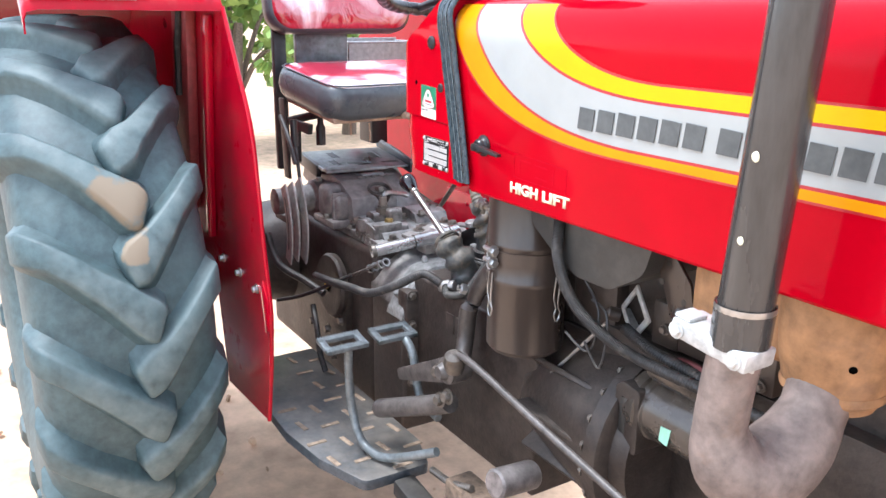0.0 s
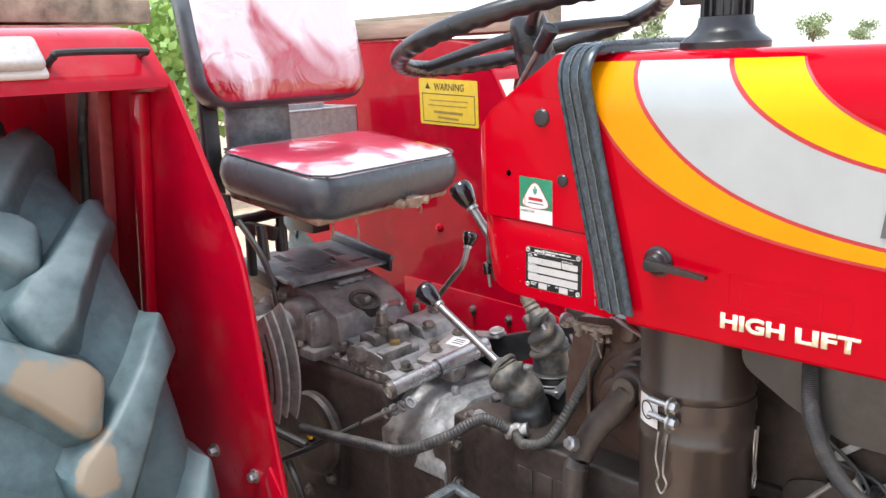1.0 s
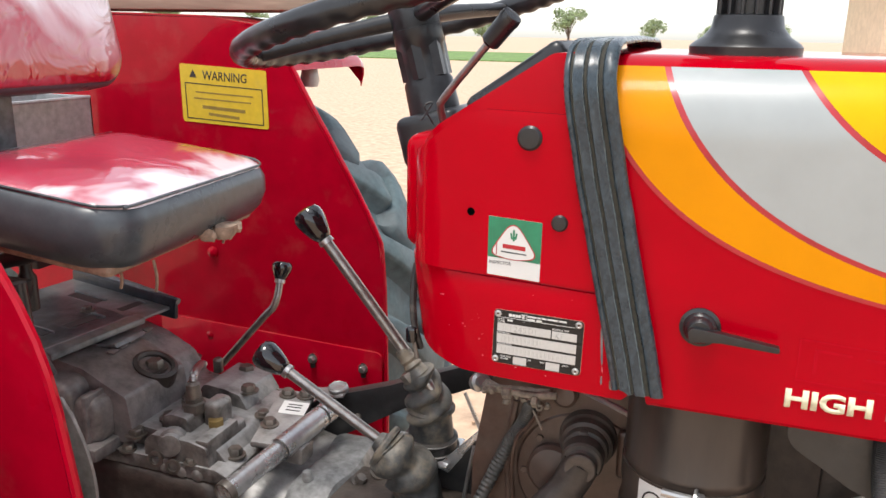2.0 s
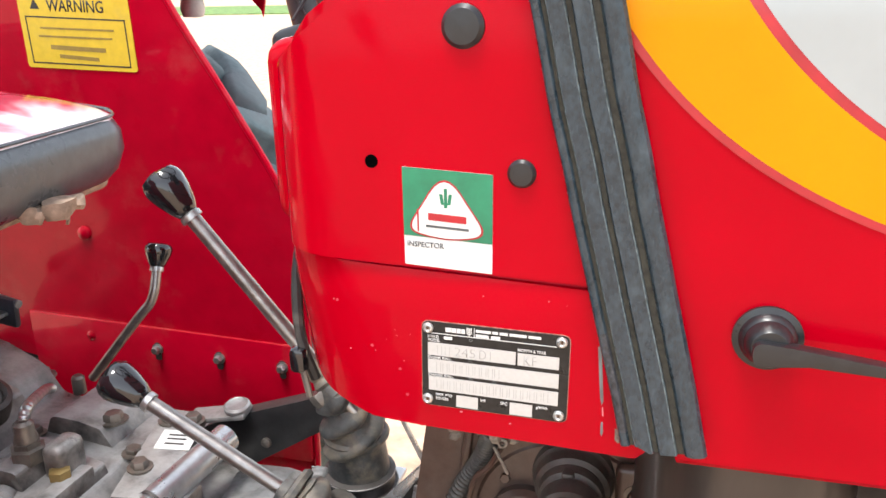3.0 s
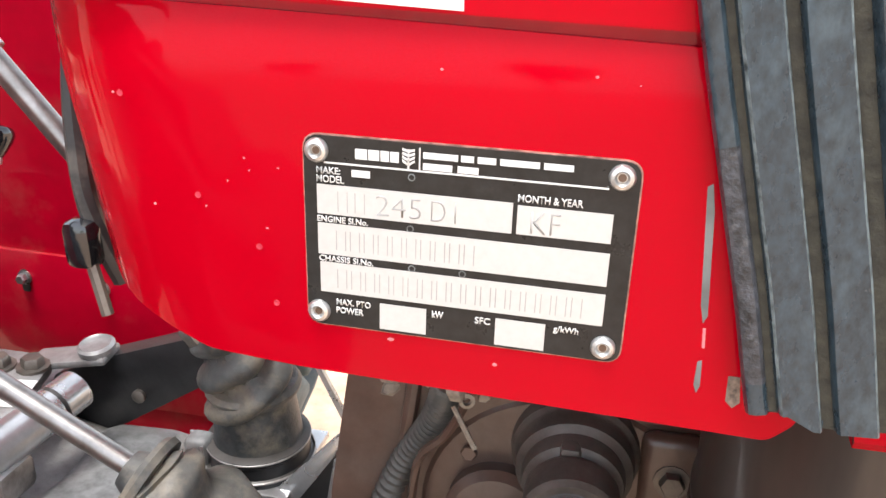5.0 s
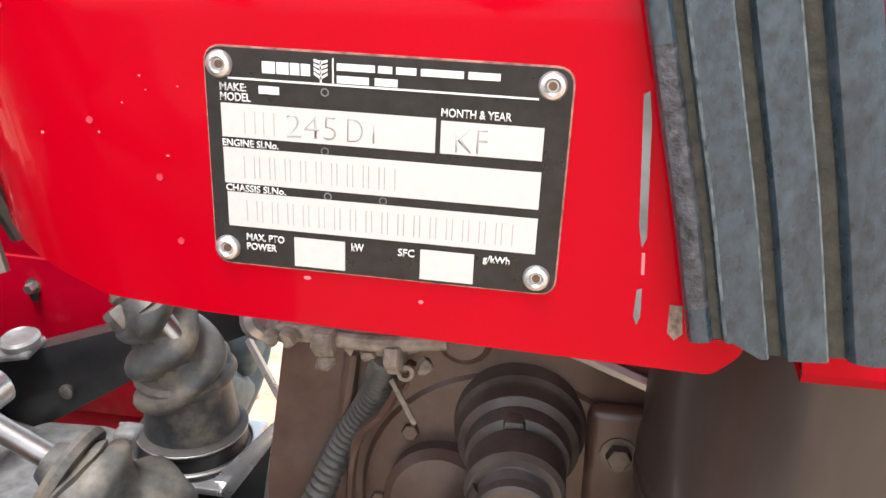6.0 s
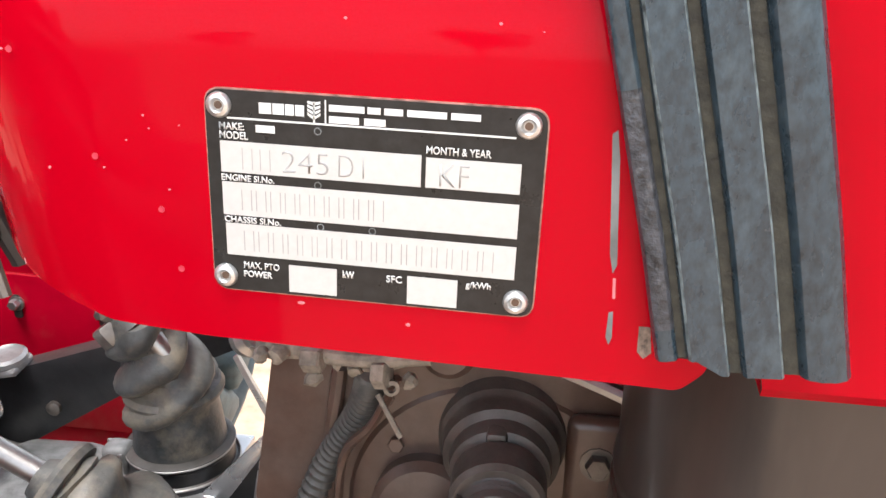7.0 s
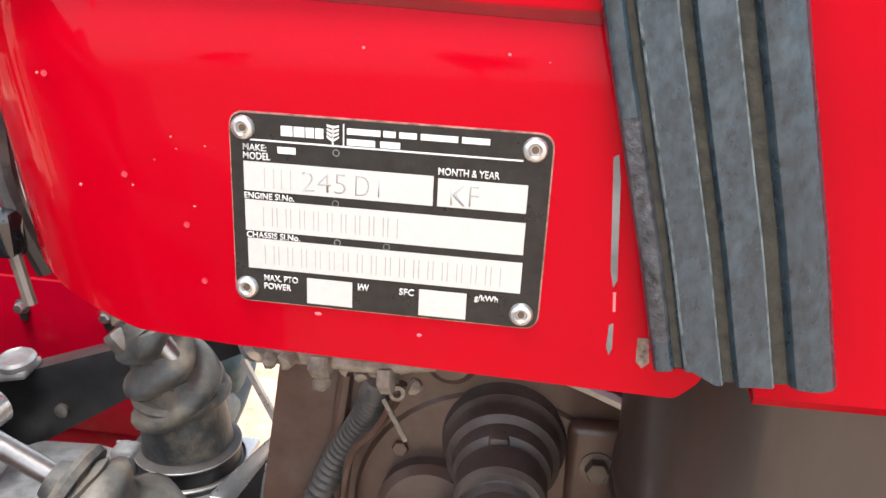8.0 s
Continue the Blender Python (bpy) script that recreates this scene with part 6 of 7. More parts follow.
la = lever([(-0.172, 0.028, 0.965), (-0.215, 0.026, 1.02), (-0.342, 0.018, 1.183)], 0.0085, 0.0230, 0.056, "long chromed gear lever with black knob")
P("rubber_boot", lathe([(0.0350, 0.0), (0.0362, 0.006), (0.0350, 0.016), (0.0335, 0.030), (0.0322, 0.042), (0.0330, 0.048), (0.0375, 0.053), (0.0380, 0.056), (0.0355, 0.060), (0.028, 0.062)], 36, axis_to((-0.183, 0.056, 0.868), (0.0, -0.04, 1))), BOOT, "dusty pleated rubber lever boot", parent=la)
P("boot_folds", boot((-0.183, 0.053, 0.921), (-0.194, 0.026, 0.996), 0.0340, 0.0190, 2.6, -2, 0.22), BOOT, parent=la)
P("boot_neck", lathe([(0.019, 0), (0.0165, 0.004), (0.0135, 0.012), (0.015, 0.016), (0.0120, 0.022), (0.0135, 0.027), (0.011, 0.034), (0.012, 0.038), (0.0095, 0.046)], 18, axis_to((-0.194, 0.027, 0.988), (-0.6, -0.04, 0.78))), BOOT, parent=la)
P("boot_clip", lathe([(0.0125, -0.008), (0.014, -0.006), (0.014, 0.006), (0.0125, 0.008)], 6, axis_to((-0.206, 0.022, 0.984), (-0.6, -0.04, 0.78))), BOLT, parent=la)
P("boot_collar", lathe([(0.0450, -0.012), (0.0450, -0.004), (0.0415, -0.002), (0.0405, 0.008), (0.0420, 0.010), (0.0420, 0.014), (0.037, 0.016)], 40, axis_to((-0.183, 0.056, 0.861), (0, -0.02, 1))), BLACK, parent=la)
for h, r in ((-0.003, 0.0455), (0.0125, 0.0425)):
    P("collar_rim", lathe([(r - 0.001, h - 0.0012), (r, h - 0.0006), (r, h + 0.0006), (r - 0.001, h + 0.0012)], 40, axis_to((-0.183, 0.056, 0.861), (0, -0.02, 1)), close=False), QUAD, parent=la)
P("collar_lug", box((-0.236, 0.026, 0.852), (-0.214, 0.046, 0.880), 0.006, 3), DUSTY, "dusty cast lug beside the boot", parent=la)
for k in range(4):
    P("collar_tag", box((-0.239 + k * 0.006, 0.044 - k * 0.006, 0.857), (-0.235 + k * 0.006, 0.047 - k * 0.006, 0.876), 0.001), STEEL, parent=la)
lc = lever([(-0.205, -0.053, 0.903), (-0.24, -0.0525, 0.9215), (-0.373, -0.054, 0.998)], 0.0080, 0.0225, 0.053, "short chromed range lever with black knob")


def sag_radius(t):
    """Bellows radius from the base up to the flange round the lever."""
    fold = 0.0042 * math.sin(2 * math.pi * 3.1 * t - 0.8) * min(1, 3.2 * t)
    return 0.0370 - 0.005 * t + fold if t < 0.90 else 0.033 - 0.010 * (t - 0.90) / 0.10


sag = tube([(-0.180, -0.016, 0.775), (-0.178, -0.022, 0.830), (-0.181, -0.034, 0.860), (-0.191, -0.045, 0.879), (-0.205, -0.053, 0.894), (-0.217, -0.054, 0.9055)], sag_radius, 30, 9)
for v in sag.verts:
    v.co += Vector((1, 0.6, 0.8)) * 0.0055 * noise.noise(v.co * 34) + Vector((0.6, 1, -0.7)) * 0.003 * noise.noise(v.co * 80) + Vector((0.5, -0.5, 0.2)) * 0.0035 * abs(math.sin(v.co.z * 120 + v.co.x * 70 + 3 * noise.noise(v.co * 25)))
P("boot_flange", lathe([(0.026, -0.006), (0.0325, -0.005), (0.0335, 0.0), (0.031, 0.004), (0.017, 0.0065), (0.013, 0.015), (0.0095, 0.016)], 30, axis_to((-0.214, -0.0535, 0.905), (-0.046, 0.0, 0.026))), BOOT, "dusty blue-grey rubber flange round the lever", parent=lc)
P("rubber_boot", sag, BOOT, "dusty sagging rubber lever boot", parent=lc, smooth=55)
lever([(-0.668, 0.205, 0.86), (-0.58, 0.215, 0.962), (-0.560, 0.218, 0.984), (-0.553, 0.224, 1.005), (-0.553, 0.236, 1.034)], 0.0070, 0.0195, 0.035, "bent steel lever with small black knob")
P("shift_tower", prism([(-0.225, 0.80), (-0.222, 0.846), (-0.146, 0.848), (-0.102, 0.905), (-0.098, 0.80)], 0.032, 0.038, 0.001), BLACK, "dark shift tower plate", parent=clutch)
P("tower_plate", box((-0.232, 0.010, 0.846), (-0.141, 0.104, 0.8525), 0.002), TUBE_GREY, parent=clutch)
P("bracket_lip", prism([(-0.096, 0.906), (-0.093, 0.911), (-0.120, 0.968), (-0.1235, 0.966)], 0.030, 0.034), TUBE_GREY, parent=clutch)
P("tower_bracket", prism([(-0.160, 0.842), (-0.142, 0.836), (-0.093, 0.906), (-0.096, 0.915), (-0.152, 0.853)], 0.020, 0.026, 0.001), TUBE_GREY, "worn grey folded bracket", parent=clutch)


def arched(rows_x, y0, y1, drop, foot):
    """A casting swept along the tractor: for each x a crown height, falling away towards the near side."""
    bm = bmesh.new()
    rows = []
    n = 30
    for x, h in rows_x:
        row = []
        for i in range(n + 1):
            y = y0 + (y1 - y0) * i / n
            fall = drop * max(0.0, (-y - 0.015) / (-y0 - 0.015)) ** 2.4 + 0.02 * max(0.0, (y - 0.10) / (y1 - 0.10)) ** 3
            row.append((x + 0.004 * math.sin(y * 40), y, h - fall + 0.0015 * math.sin(y * 70 + x * 50)))
        row = [(x, y0, foot)] + row + [(x, y1, foot)]
        rows.append([bm.verts.new(p) for p in row])
    for a, b_ in zip(rows, rows[1:]):
        for k in range(len(a) - 1):
            bm.faces.new((a[k], b_[k], b_[k + 1], a[k + 1]))
    for r_ in (rows[0], rows[-1]):
        bm.faces.new(r_)
    bmesh.ops.recalc_face_normals(bm, faces=bm.faces)
    return bm


P("arch_flange", arched([(-0.380, 0.79), (-0.374, 0.805), (-0.366, 0.809), (-0.318, 0.809), (-0.306, 0.806), (-0.300, 0.796), (-0.298, 0.77)], -0.134, 0.153, 0.105, 0.68), DUSTY, "pale dusty arched casting flange", parent=clutch)
P("front_deck", arched([(-0.478, 0.826), (-0.45, 0.818), (-0.41, 0.806), (-0.36, 0.797), (-0.31, 0.79)], -0.130, 0.150, 0.09, 0.70), CAST_GREY, parent=cover)
P("case_front", box((-0.470, -0.1315, 0.36), (-0.302, 0.149, 0.715), 0.012, 3), CAST, parent=case)
P("flange_lobe", lathe([(0.030, -0.02), (0.028, 0.004), (0.020, 0.009), (0.0001, 0.010)], 20, axis_to((-0.345, -0.108, 0.757), (0.1, -0.6, 0.7))), DUSTY, parent=clutch)
P("flange_lobe", lathe([(0.026, -0.02), (0.024, 0.003), (0.016, 0.007), (0.0001, 0.008)], 20, axis_to((-0.345, 0.085, 0.803), (0, 0, 1))), DUSTY, parent=clutch)
for x, y, z in ((-0.283, 0.005, 0.798), (-0.276, -0.075, 0.796), (-0.262, 0.03, 0.804)):
    P("bolt", bolt((x, y, z), (0.4, -0.1, 1), 0.010, 0.012), BOLT, parent=clutch)
P("foil_wrap", boot((-0.262, -0.070, 0.803), (-0.215, -0.088, 0.812), 0.010, 0.008, 3, 2, 0.12), QUAD, "crumpled foil wrap", parent=clutch)

# black arm at the far side
arm = P("linkage_arm", prism(rounded([(-0.448, 0.798), (-0.442, 0.846), (-0.392, 0.870), (-0.291, 0.905), (-0.18, 0.952), (-0.09, 0.988), (-0.06, 0.99), (-0.06, 0.950), (-0.138, 0.928), (-0.262, 0.868), (-0.40, 0.782)], [0.01] * 11, 4), 0.138, 0.164, 0.003), BLACK, "black pressed steel linkage arm")
P("arm_pin", lathe([(0.0165, -0.005), (0.0165, 0.0), (0.0175, 0.001), (0.0175, 0.005), (0.0145, 0.0075), (0.012, 0.006), (0.0001, 0.0065)], 24, axis_to((-0.384, 0.134, 0.885), (0, -0.15, 1))), QUAD, "worn flat pin head", parent=arm)
P("arm_link", box((-0.060, -0.018, -0.004), (0.022, 0.018, 0.004), 0.003, 2, pose(-0.392, 0.134, 0.877, 0, -8, 8)), QUAD, parent=arm)
P("arm_rivet", lathe([(0.007, 0), (0.007, 0.004), (0.004, 0.006)], 12, axis_to((-0.348, 0.138, 0.837), (0, -1, 0))), BOLT, parent=arm)
P("arm_boot", tube([(-0.10, 0.165, 0.985), (-0.02, 0.165, 1.005), (0.05, 0.16, 1.02)], 0.02, 14), PLASTIC, parent=arm)

# steering box, drop arm, hoses under the dash
sbox = P("steering_box", prism(rounded([(-0.090, 0.80), (-0.088, 0.90), (-0.072, 1.0), (-0.062, 1.03), (0.15, 1.06), (0.17, 0.80)], [0.01, 0.04, 0.02, 0.012, 0.03, 0.01], 5), -0.030, 0.055, 0.014, 4), STEER, "brown cast steering box below the dash")
P("side_cover", lathe([(0.092, -0.03), (0.092, 0.001), (0.089, 0.004), (0.060, 0.007), (0.0001, 0.008)], 48, axis_to((0.068, -0.030, 0.905), (0, -1, 0.02))), STEER, "round cast side cover", parent=sbox)
P("cover_disc", lathe([(0.034, 0), (0.034, 0.012), (0.029, 0.017), (0.012, 0.019), (0.0001, 0.020)], 32, axis_to((0.029, -0.040, 0.915), (0, -1, 0.15))), STEER, parent=sbox)
P("sector_boss", lathe([(0.044, -0.02), (0.043, 0.004), (0.0405, 0.007), (0.0400, 0.0080), (0.0398, 0.011), (0.0385, 0.022), (0.0365, 0.025), (0.0358, 0.0265), (0.0355, 0.029), (0.0345, 0.040), (0.0305, 0.043), (0.0300, 0.0435), (0.0302, 0.047), (0.0290, 0.056), (0.0255, 0.058), (0.0245, 0.059), (0.0270, 0.064), (0.0270, 0.086), (0.0245, 0.090), (0.0205, 0.0905), (0.0192, 0.0915), (0.0205, 0.0935), (0.0192, 0.0955), (0.0205, 0.0975), (0.0192, 0.0995), (0.0205, 0.1015), (0.0200, 0.1075), (0.0185, 0.109), (0.0055, 0.109), (0.0050, 0.105), (0.0001, 0.105)], 40, axis_to((0.073, -0.020, 0.964), (0.03, -1, -0.06)) @ Matrix.Diagonal((1, 1, 0.84, 1))), BOSS, "stepped round steering sector boss", parent=sbox, smooth=22)
P("boss_key", box((0.066, -0.074, 0.982), (0.078, -0.060, 0.991), 0.003), BOSS, parent=sbox)
P("boss_plug", lathe([(0.017, -0.02), (0.017, 0.008), (0.013, 0.012), (0.0001, 0.013)], 20, axis_to((0.040, -0.034, 1.022), (0, -1, 0.15))), STEER, parent=sbox)
for x, z in ((0.002, 0.985), (0.008, 0.952), (-0.012, 0.90)):
    P("cover_bolt", bolt((x, -0.034, z), (0, -1, 0.1), 0.0055, 0.004, False), STEER, parent=sbox)
P("cast_ridge", tube([(-0.028, -0.031, 1.0), (-0.034, -0.034, 0.95), (-0.036, -0.036, 0.90), (-0.03, -0.038, 0.84)], 0.005, 8), STEER, parent=sbox)
P("mount_tab", box((0.112, -0.042, 0.915), (0.170, -0.028, 0.985), 0.010, 3), STEER, parent=sbox)
P("mount_bolt", bolt((0.131, -0.042, 0.957), (0, -1, 0.1), 0.0075, 0.008, True), BOLT, parent=sbox)
drop_bm = tube([(0.075, -0.094, 0.958), (0.060, -0.100, 0.925), (0.030, -0.112, 0.885), (0.010, -0.124, 0.845), (0.002, -0.132, 0.805), (0.004, -0.14, 0.74), (0.03, -0.165, 0.70)], lambda t: 0.0235 - 0.005 * t, 18)
for v in drop_bm.verts:
    v.co.y += (v.co.y + 0.105) * -0.35 if v.co.z > 0.82 else 0.0
drop = P("drop_arm", drop_bm, mat("dark_dusty_arm", (0.052, 0.043, 0.038), 0.4, grain=0.3, grain_size=45, stain=0.5, stain_color=(0.11, 0.094, 0.08), stain_size=20, bump=0.2, up_dust=0.25, dust_color=(0.2, 0.175, 0.15)), "thick bent brown steering drop arm")
P("drop_arm_nut", lathe([(0.012, 0), (0.012, 0.012), (0.007, 0.014), (0.007, 0.020), (0.0001, 0.020)], 6, axis_to((0.012, -0.146, 0.862), (-0.3, -0.9, 0.3))), TUBE_GREY, parent=drop)
P("pipe_union", tube([(-0.068, -0.050, 1.030), (-0.035, -0.070, 1.030), (0.0, -0.076, 1.032), (0.035, -0.075, 1.036)], 0.0045, 10), UNION, "dusty pale pipe union under the dash", parent=sbox)
P("union_bracket", prism(rounded([(-0.062, 1.024), (-0.060, 1.034), (0.024, 1.040), (0.030, 1.030), (0.010, 1.022), (-0.020, 1.026)], [0.003] * 6, 3), -0.070, -0.066, 0.001), UNION, parent=sbox)
P("thread_end", conduit([(-0.070, -0.052, 1.024), (-0.058, -0.060, 1.026)], 0.0075, 5, 14, 0.1), UNION, parent=sbox)
for x, y, z, r, l in ((-0.036, -0.076, 1.024, 0.0075, 0.012), (0.004, -0.078, 1.020, 0.0085, 0.009)):
    P("union_nut", lathe([(r * 0.8, 0), (r, 0.001), (r, l - 0.001), (r * 0.8, l)], 6, axis_to((x, y, z + 0.005), (1, -0.15, 0.12))), UNION, parent=sbox)
dirt = random.Random(5)
for k in range(9):
    x, r = -0.062 + 0.0105 * k, dirt.uniform(0.003, 0.006)
    lump = lathe([(0.0001, -r), (r * 0.8, -r * 0.6), (r, 0), (r * 0.7, r * 0.7), (0.0001, r)], 9, pose(x, -0.066 - dirt.uniform(0, 0.010), 1.020 + dirt.uniform(-0.004, 0.010), 20 * k, 30, 0))
    for v in lump.verts:
        v.co += Vector((1, 1, 1)) * 0.003 * noise.noise(v.co * 160)
    P("caked_dirt", lump, UNION, parent=sbox)
P("union_eye", lathe([(0.0024, -0.0018), (0.0046, -0.0012), (0.0046, 0.0012), (0.0024, 0.0018)], 16, axis_to((0.014, -0.080, 1.018), (0.3, -1, 0.1)), close=False), UNION, parent=sbox)
P("steel_fitting", lathe([(0.012, 0), (0.013, 0.004), (0.013, 0.014), (0.009, 0.018), (0.009, 0.030)], 18, axis_to((-0.084, -0.035, 1.018), (0.5, -0.6, 0.4))), STEEL, parent=sbox)
P("thin_pipe", tube([(0.03, -0.075, 1.062), (0.08, -0.10, 1.058), (0.14, -0.12, 1.045), (0.17, -0.125, 1.03)], 0.004, 8), STEEL, parent=sbox)
P("split_wire", tube([(0.006, -0.078, 1.012), (0.014, -0.082, 1.000), (0.020, -0.084, 0.990)], 0.0016, 6), UNION, parent=sbox)
P("return_wire", tube([(0.016, -0.072, 1.020), (0.000, -0.066, 0.985), (-0.020, -0.056, 0.955), (-0.026, -0.050, 0.900), (-0.022, -0.050, 0.85)], 0.0028, 6), STEER, parent=sbox)
P("corrugated_hose", conduit([(0.000, -0.062, 1.018), (-0.012, -0.045, 0.980), (-0.036, -0.036, 0.935), (-0.060, -0.050, 0.875), (-0.085, -0.085, 0.815), (-0.125, -0.105, 0.800), (-0.15, -0.095, 0.812)], 0.0092, 62, 12, 0.07), CONDUIT, "dusty grey-black corrugated hose")
P("corrugated_hose", conduit([(-0.165, -0.10, 0.815), (-0.20, -0.130, 0.835), (-0.25, -0.170, 0.800), (-0.33, -0.205, 0.760), (-0.42, -0.222, 0.752), (-0.52, -0.230, 0.740), (-0.60, -0.24, 0.735)], 0.0108, 70, 12, 0.05), CABLE, "dusty black corrugated hose")
P("loom_end", boot((-0.172, -0.098, 0.808), (-0.135, -0.080, 0.815), 0.013, 0.012, 2, 2, 0.12), QUAD, "crumpled foil wrapped connector")
P("split_pin", tube([(-0.099, 0.013, 0.893), (-0.101, 0.011, 0.880), (-0.106, 0.010, 0.850), (-0.112, 0.008, 0.806)], 0.0030, 8), STEEL, parent=sbox)
P("split_pin_leg", tube([(-0.100, 0.010, 0.878), (-0.092, 0.008, 0.884), (-0.096, 0.010, 0.895)], 0.0022, 6), STEEL, parent=sbox)
P("speed_cable", tube([(-0.113, -0.185, 1.238), (-0.1165, -0.192, 1.21), (-0.1160, -0.197, 1.175), (-0.1125, -0.198, 1.150), (-0.108, -0.192, 1.125)], 0.0042, 8), CABLE)
P("toggle_clip", box((-0.122, -0.208, 1.134), (-0.109, -0.196, 1.154), 0.004), KNOB)
P("brass_end", tube([(-0.112, -0.204, 1.136), (-0.107, -0.206, 1.116)], 0.0026, 8), BOLT)

# ---- fuel tank and fittings under the hood ----
P("fuel_tank", prism(rounded([(0.30, 1.20), (0.295, 1.085), (0.36, 1.045), (0.42, 1.018), (0.50, 1.018), (0.57, 1.06), (0.61, 1.20)], [0, 0.03, 0.05, 0.05, 0.05, 0.05, 0], 6), -0.20, 0.18, 0.035, 4), TANK, "dark grey fuel tank under the hood")
br = P("hood_bracket", prism(rounded([(0.535, 1.13), (0.60, 1.13), (0.598, 1.092), (0.630, 1.058), (0.643, 1.006), (0.617, 0.984), (0.596, 0.999), (0.575, 1.05)], [0, 0, 0.01, 0.015, 0.012, 0.012, 0.01, 0.01], 3), -0.163, -0.157, 0.0015), BROWN, "perforated brown hood bracket")
for x, z in ((0.586, 1.081), (0.575, 1.049), (0.620, 1.028)):
    P("bracket_hole", lathe([(0.005, 0), (0.005, 0.0006), (0.0001, 0.0006)], 14, axis_to((x, -0.163, z), (0, -1, 0))), INK, parent=br)
P("bracket_foot", lathe([(0.016, 0), (0.016, 0.006), (0.012, 0.008), (0.0001, 0.008)], 16, axis_to((0.619, -0.163, 1.003), (0, -1, 0))), BROWN, parent=br)
P("fuel_hose", conduit([(0.382, -0.208, 1.11), (0.388, -0.214, 1.05), (0.412, -0.205, 0.985), (0.448, -0.18, 0.935), (0.505, -0.135, 0.890), (0.62, -0.11, 0.875), (0.78, -0.10, 0.87)], 0.0100, 170, 10, 0.05), CABLE, "black rubber fuel hose")
P("corrugated_hose", conduit([(0.42, -0.075, 0.90), (0.50, -0.085, 0.885), (0.60, -0.095, 0.885), (0.70, -0.09, 0.87)], 0.010, 50, 10), CABLE, "black corrugated wire loom")
P("dip_stick", tube([(0.212, -0.100, 0.704), (0.375, -0.078, 0.894)], 0.0036, 8), QUAD, "thin straight steel rod")
FB = pose(0.413, -0.045, 0.918, 10, 48, -14)
fbm = bmesh.new()
for lo, hi in (((-0.036, -0.003, -0.050), (-0.026, 0.003, 0.055)), ((0.024, -0.003, -0.048), (0.036, 0.003, 0.050)), ((-0.036, -0.003, -0.052), (0.036, 0.003, -0.036)), ((-0.036, -0.003, 0.042), (0.036, 0.003, 0.056))):
    add_box(fbm, lo, hi, 0.002, 2, FB)
fb = P("filter_bracket", fbm, ALUM, "bright bent sheet metal bracket frame")
P("bracket_ear", box((-0.030, 0.000, -0.056), (0.030, 0.030, -0.050), 0.002, 2, FB), ALUM, parent=fb)
P("bracket_boss", lathe([(0.013, 0), (0.013, 0.02), (0.009, 0.024), (0.0001, 0.024)], 16, axis_to((0.392, -0.062, 0.912), (-0.6, -0.7, 0.2))), CAST, parent=fb)
for k in range(1, 3):
    P("thin_wire", tube([(0.36 + k * 0.02, -0.14, 1.02 - k * 0.03), (0.42 + k * 0.02, -0.16, 0.95), (0.40 + k * 0.03, -0.17, 0.90 - k * 0.02), (0.33 + k * 0.05, -0.18, 0.90)], 0.0025, 6), CABLE, parent=fb)

# ---- pedals, footboard ----


def pedal(cx, cy, cz, pts, name_label):
    bm = bmesh.new()
    w, d, t, b = 0.054, 0.033, 0.006, 0.018
    for lo, hi in (((-d, -w, -t), (-d + b, w, t)), ((d - b, -w, -t), (d, w, t)), ((-d, -w, -t), (d, -w + b, t)), ((-d, w - b, -t), (d, w, t))):
        add_box(bm, lo, hi, 0.004, 2, pose(cx, cy, cz, 0, 10, 0))
    for k in range(16):
        y = -w + 0.004 + k * (2 * w - 0.008) / 15
        for x in (-d + b / 2, d - b / 2):
            add_box(bm, (x - b / 2, y - 0.0014, t), (x + b / 2, y + 0.0014, t + 0.0012), 0, 1, pose(cx, cy, cz, 0, 10, 0))
    p = P("pedal_pad", bm, PEDAL, name_label)
    P("pedal_arm", tube(pts, 0.0105, 12), PEDAL, parent=p)
    return p


PED = "worn dark brake pedal with a ribbed open pad"
pedal(-0.205, -0.343, 0.70, [(-0.20, -0.33, 0.692), (-0.215, -0.325, 0.62), (-0.215, -0.32, 0.53), (-0.18, -0.315, 0.455), (-0.12, -0.30, 0.435), (-0.06, -0.275, 0.452), (0.04, -0.235, 0.505)], PED)
pedal(-0.225, -0.20, 0.688, [(-0.20, -0.18, 0.68), (-0.165, -0.178, 0.65), (-0.145, -0.178, 0.58), (-0.12, -0.178, 0.545), (-0.05, -0.175, 0.53)], PED)
IRON = mat("dusty_brown_iron", (0.085, 0.075, 0.07), 0.42, metal=0.1, grain=0.35, grain_size=45, stain=0.5, stain_color=(0.15, 0.132, 0.125), stain_size=14, bump=0.4, bump_size=110, up_dust=0.4, dust_color=(0.24, 0.215, 0.195))
ps = P("pedal_shaft", tube([(-0.19, -0.255, 0.515), (0.0, -0.225, 0.60), (0.06, -0.215, 0.63)], 0.023, 16), IRON, "dusty pedal cross shaft")
P("pedal_lever", prism(rounded([(-0.15, 0.60), (-0.16, 0.625), (0.05, 0.735), (0.09, 0.735), (0.095, 0.69), (0.05, 0.675)], [0.012] * 6, 4), -0.225, -0.195, 0.006), IRON, parent=ps)
P("pivot_boss", lathe([(0.03, 0), (0.03, 0.05), (0.02, 0.055), (0.014, 0.07)], 20, axis_to((0.065, -0.18, 0.71), (0, -1, 0))), IRON, parent=ps)
for p in ((0.04, -0.232, 0.70), (0.085, -0.236, 0.66), (0.055, -0.236, 0.64)):
    P("pivot_nut", bolt(p, (0.1, -1, 0.1), 0.012, 0.014), BOLT, parent=ps)
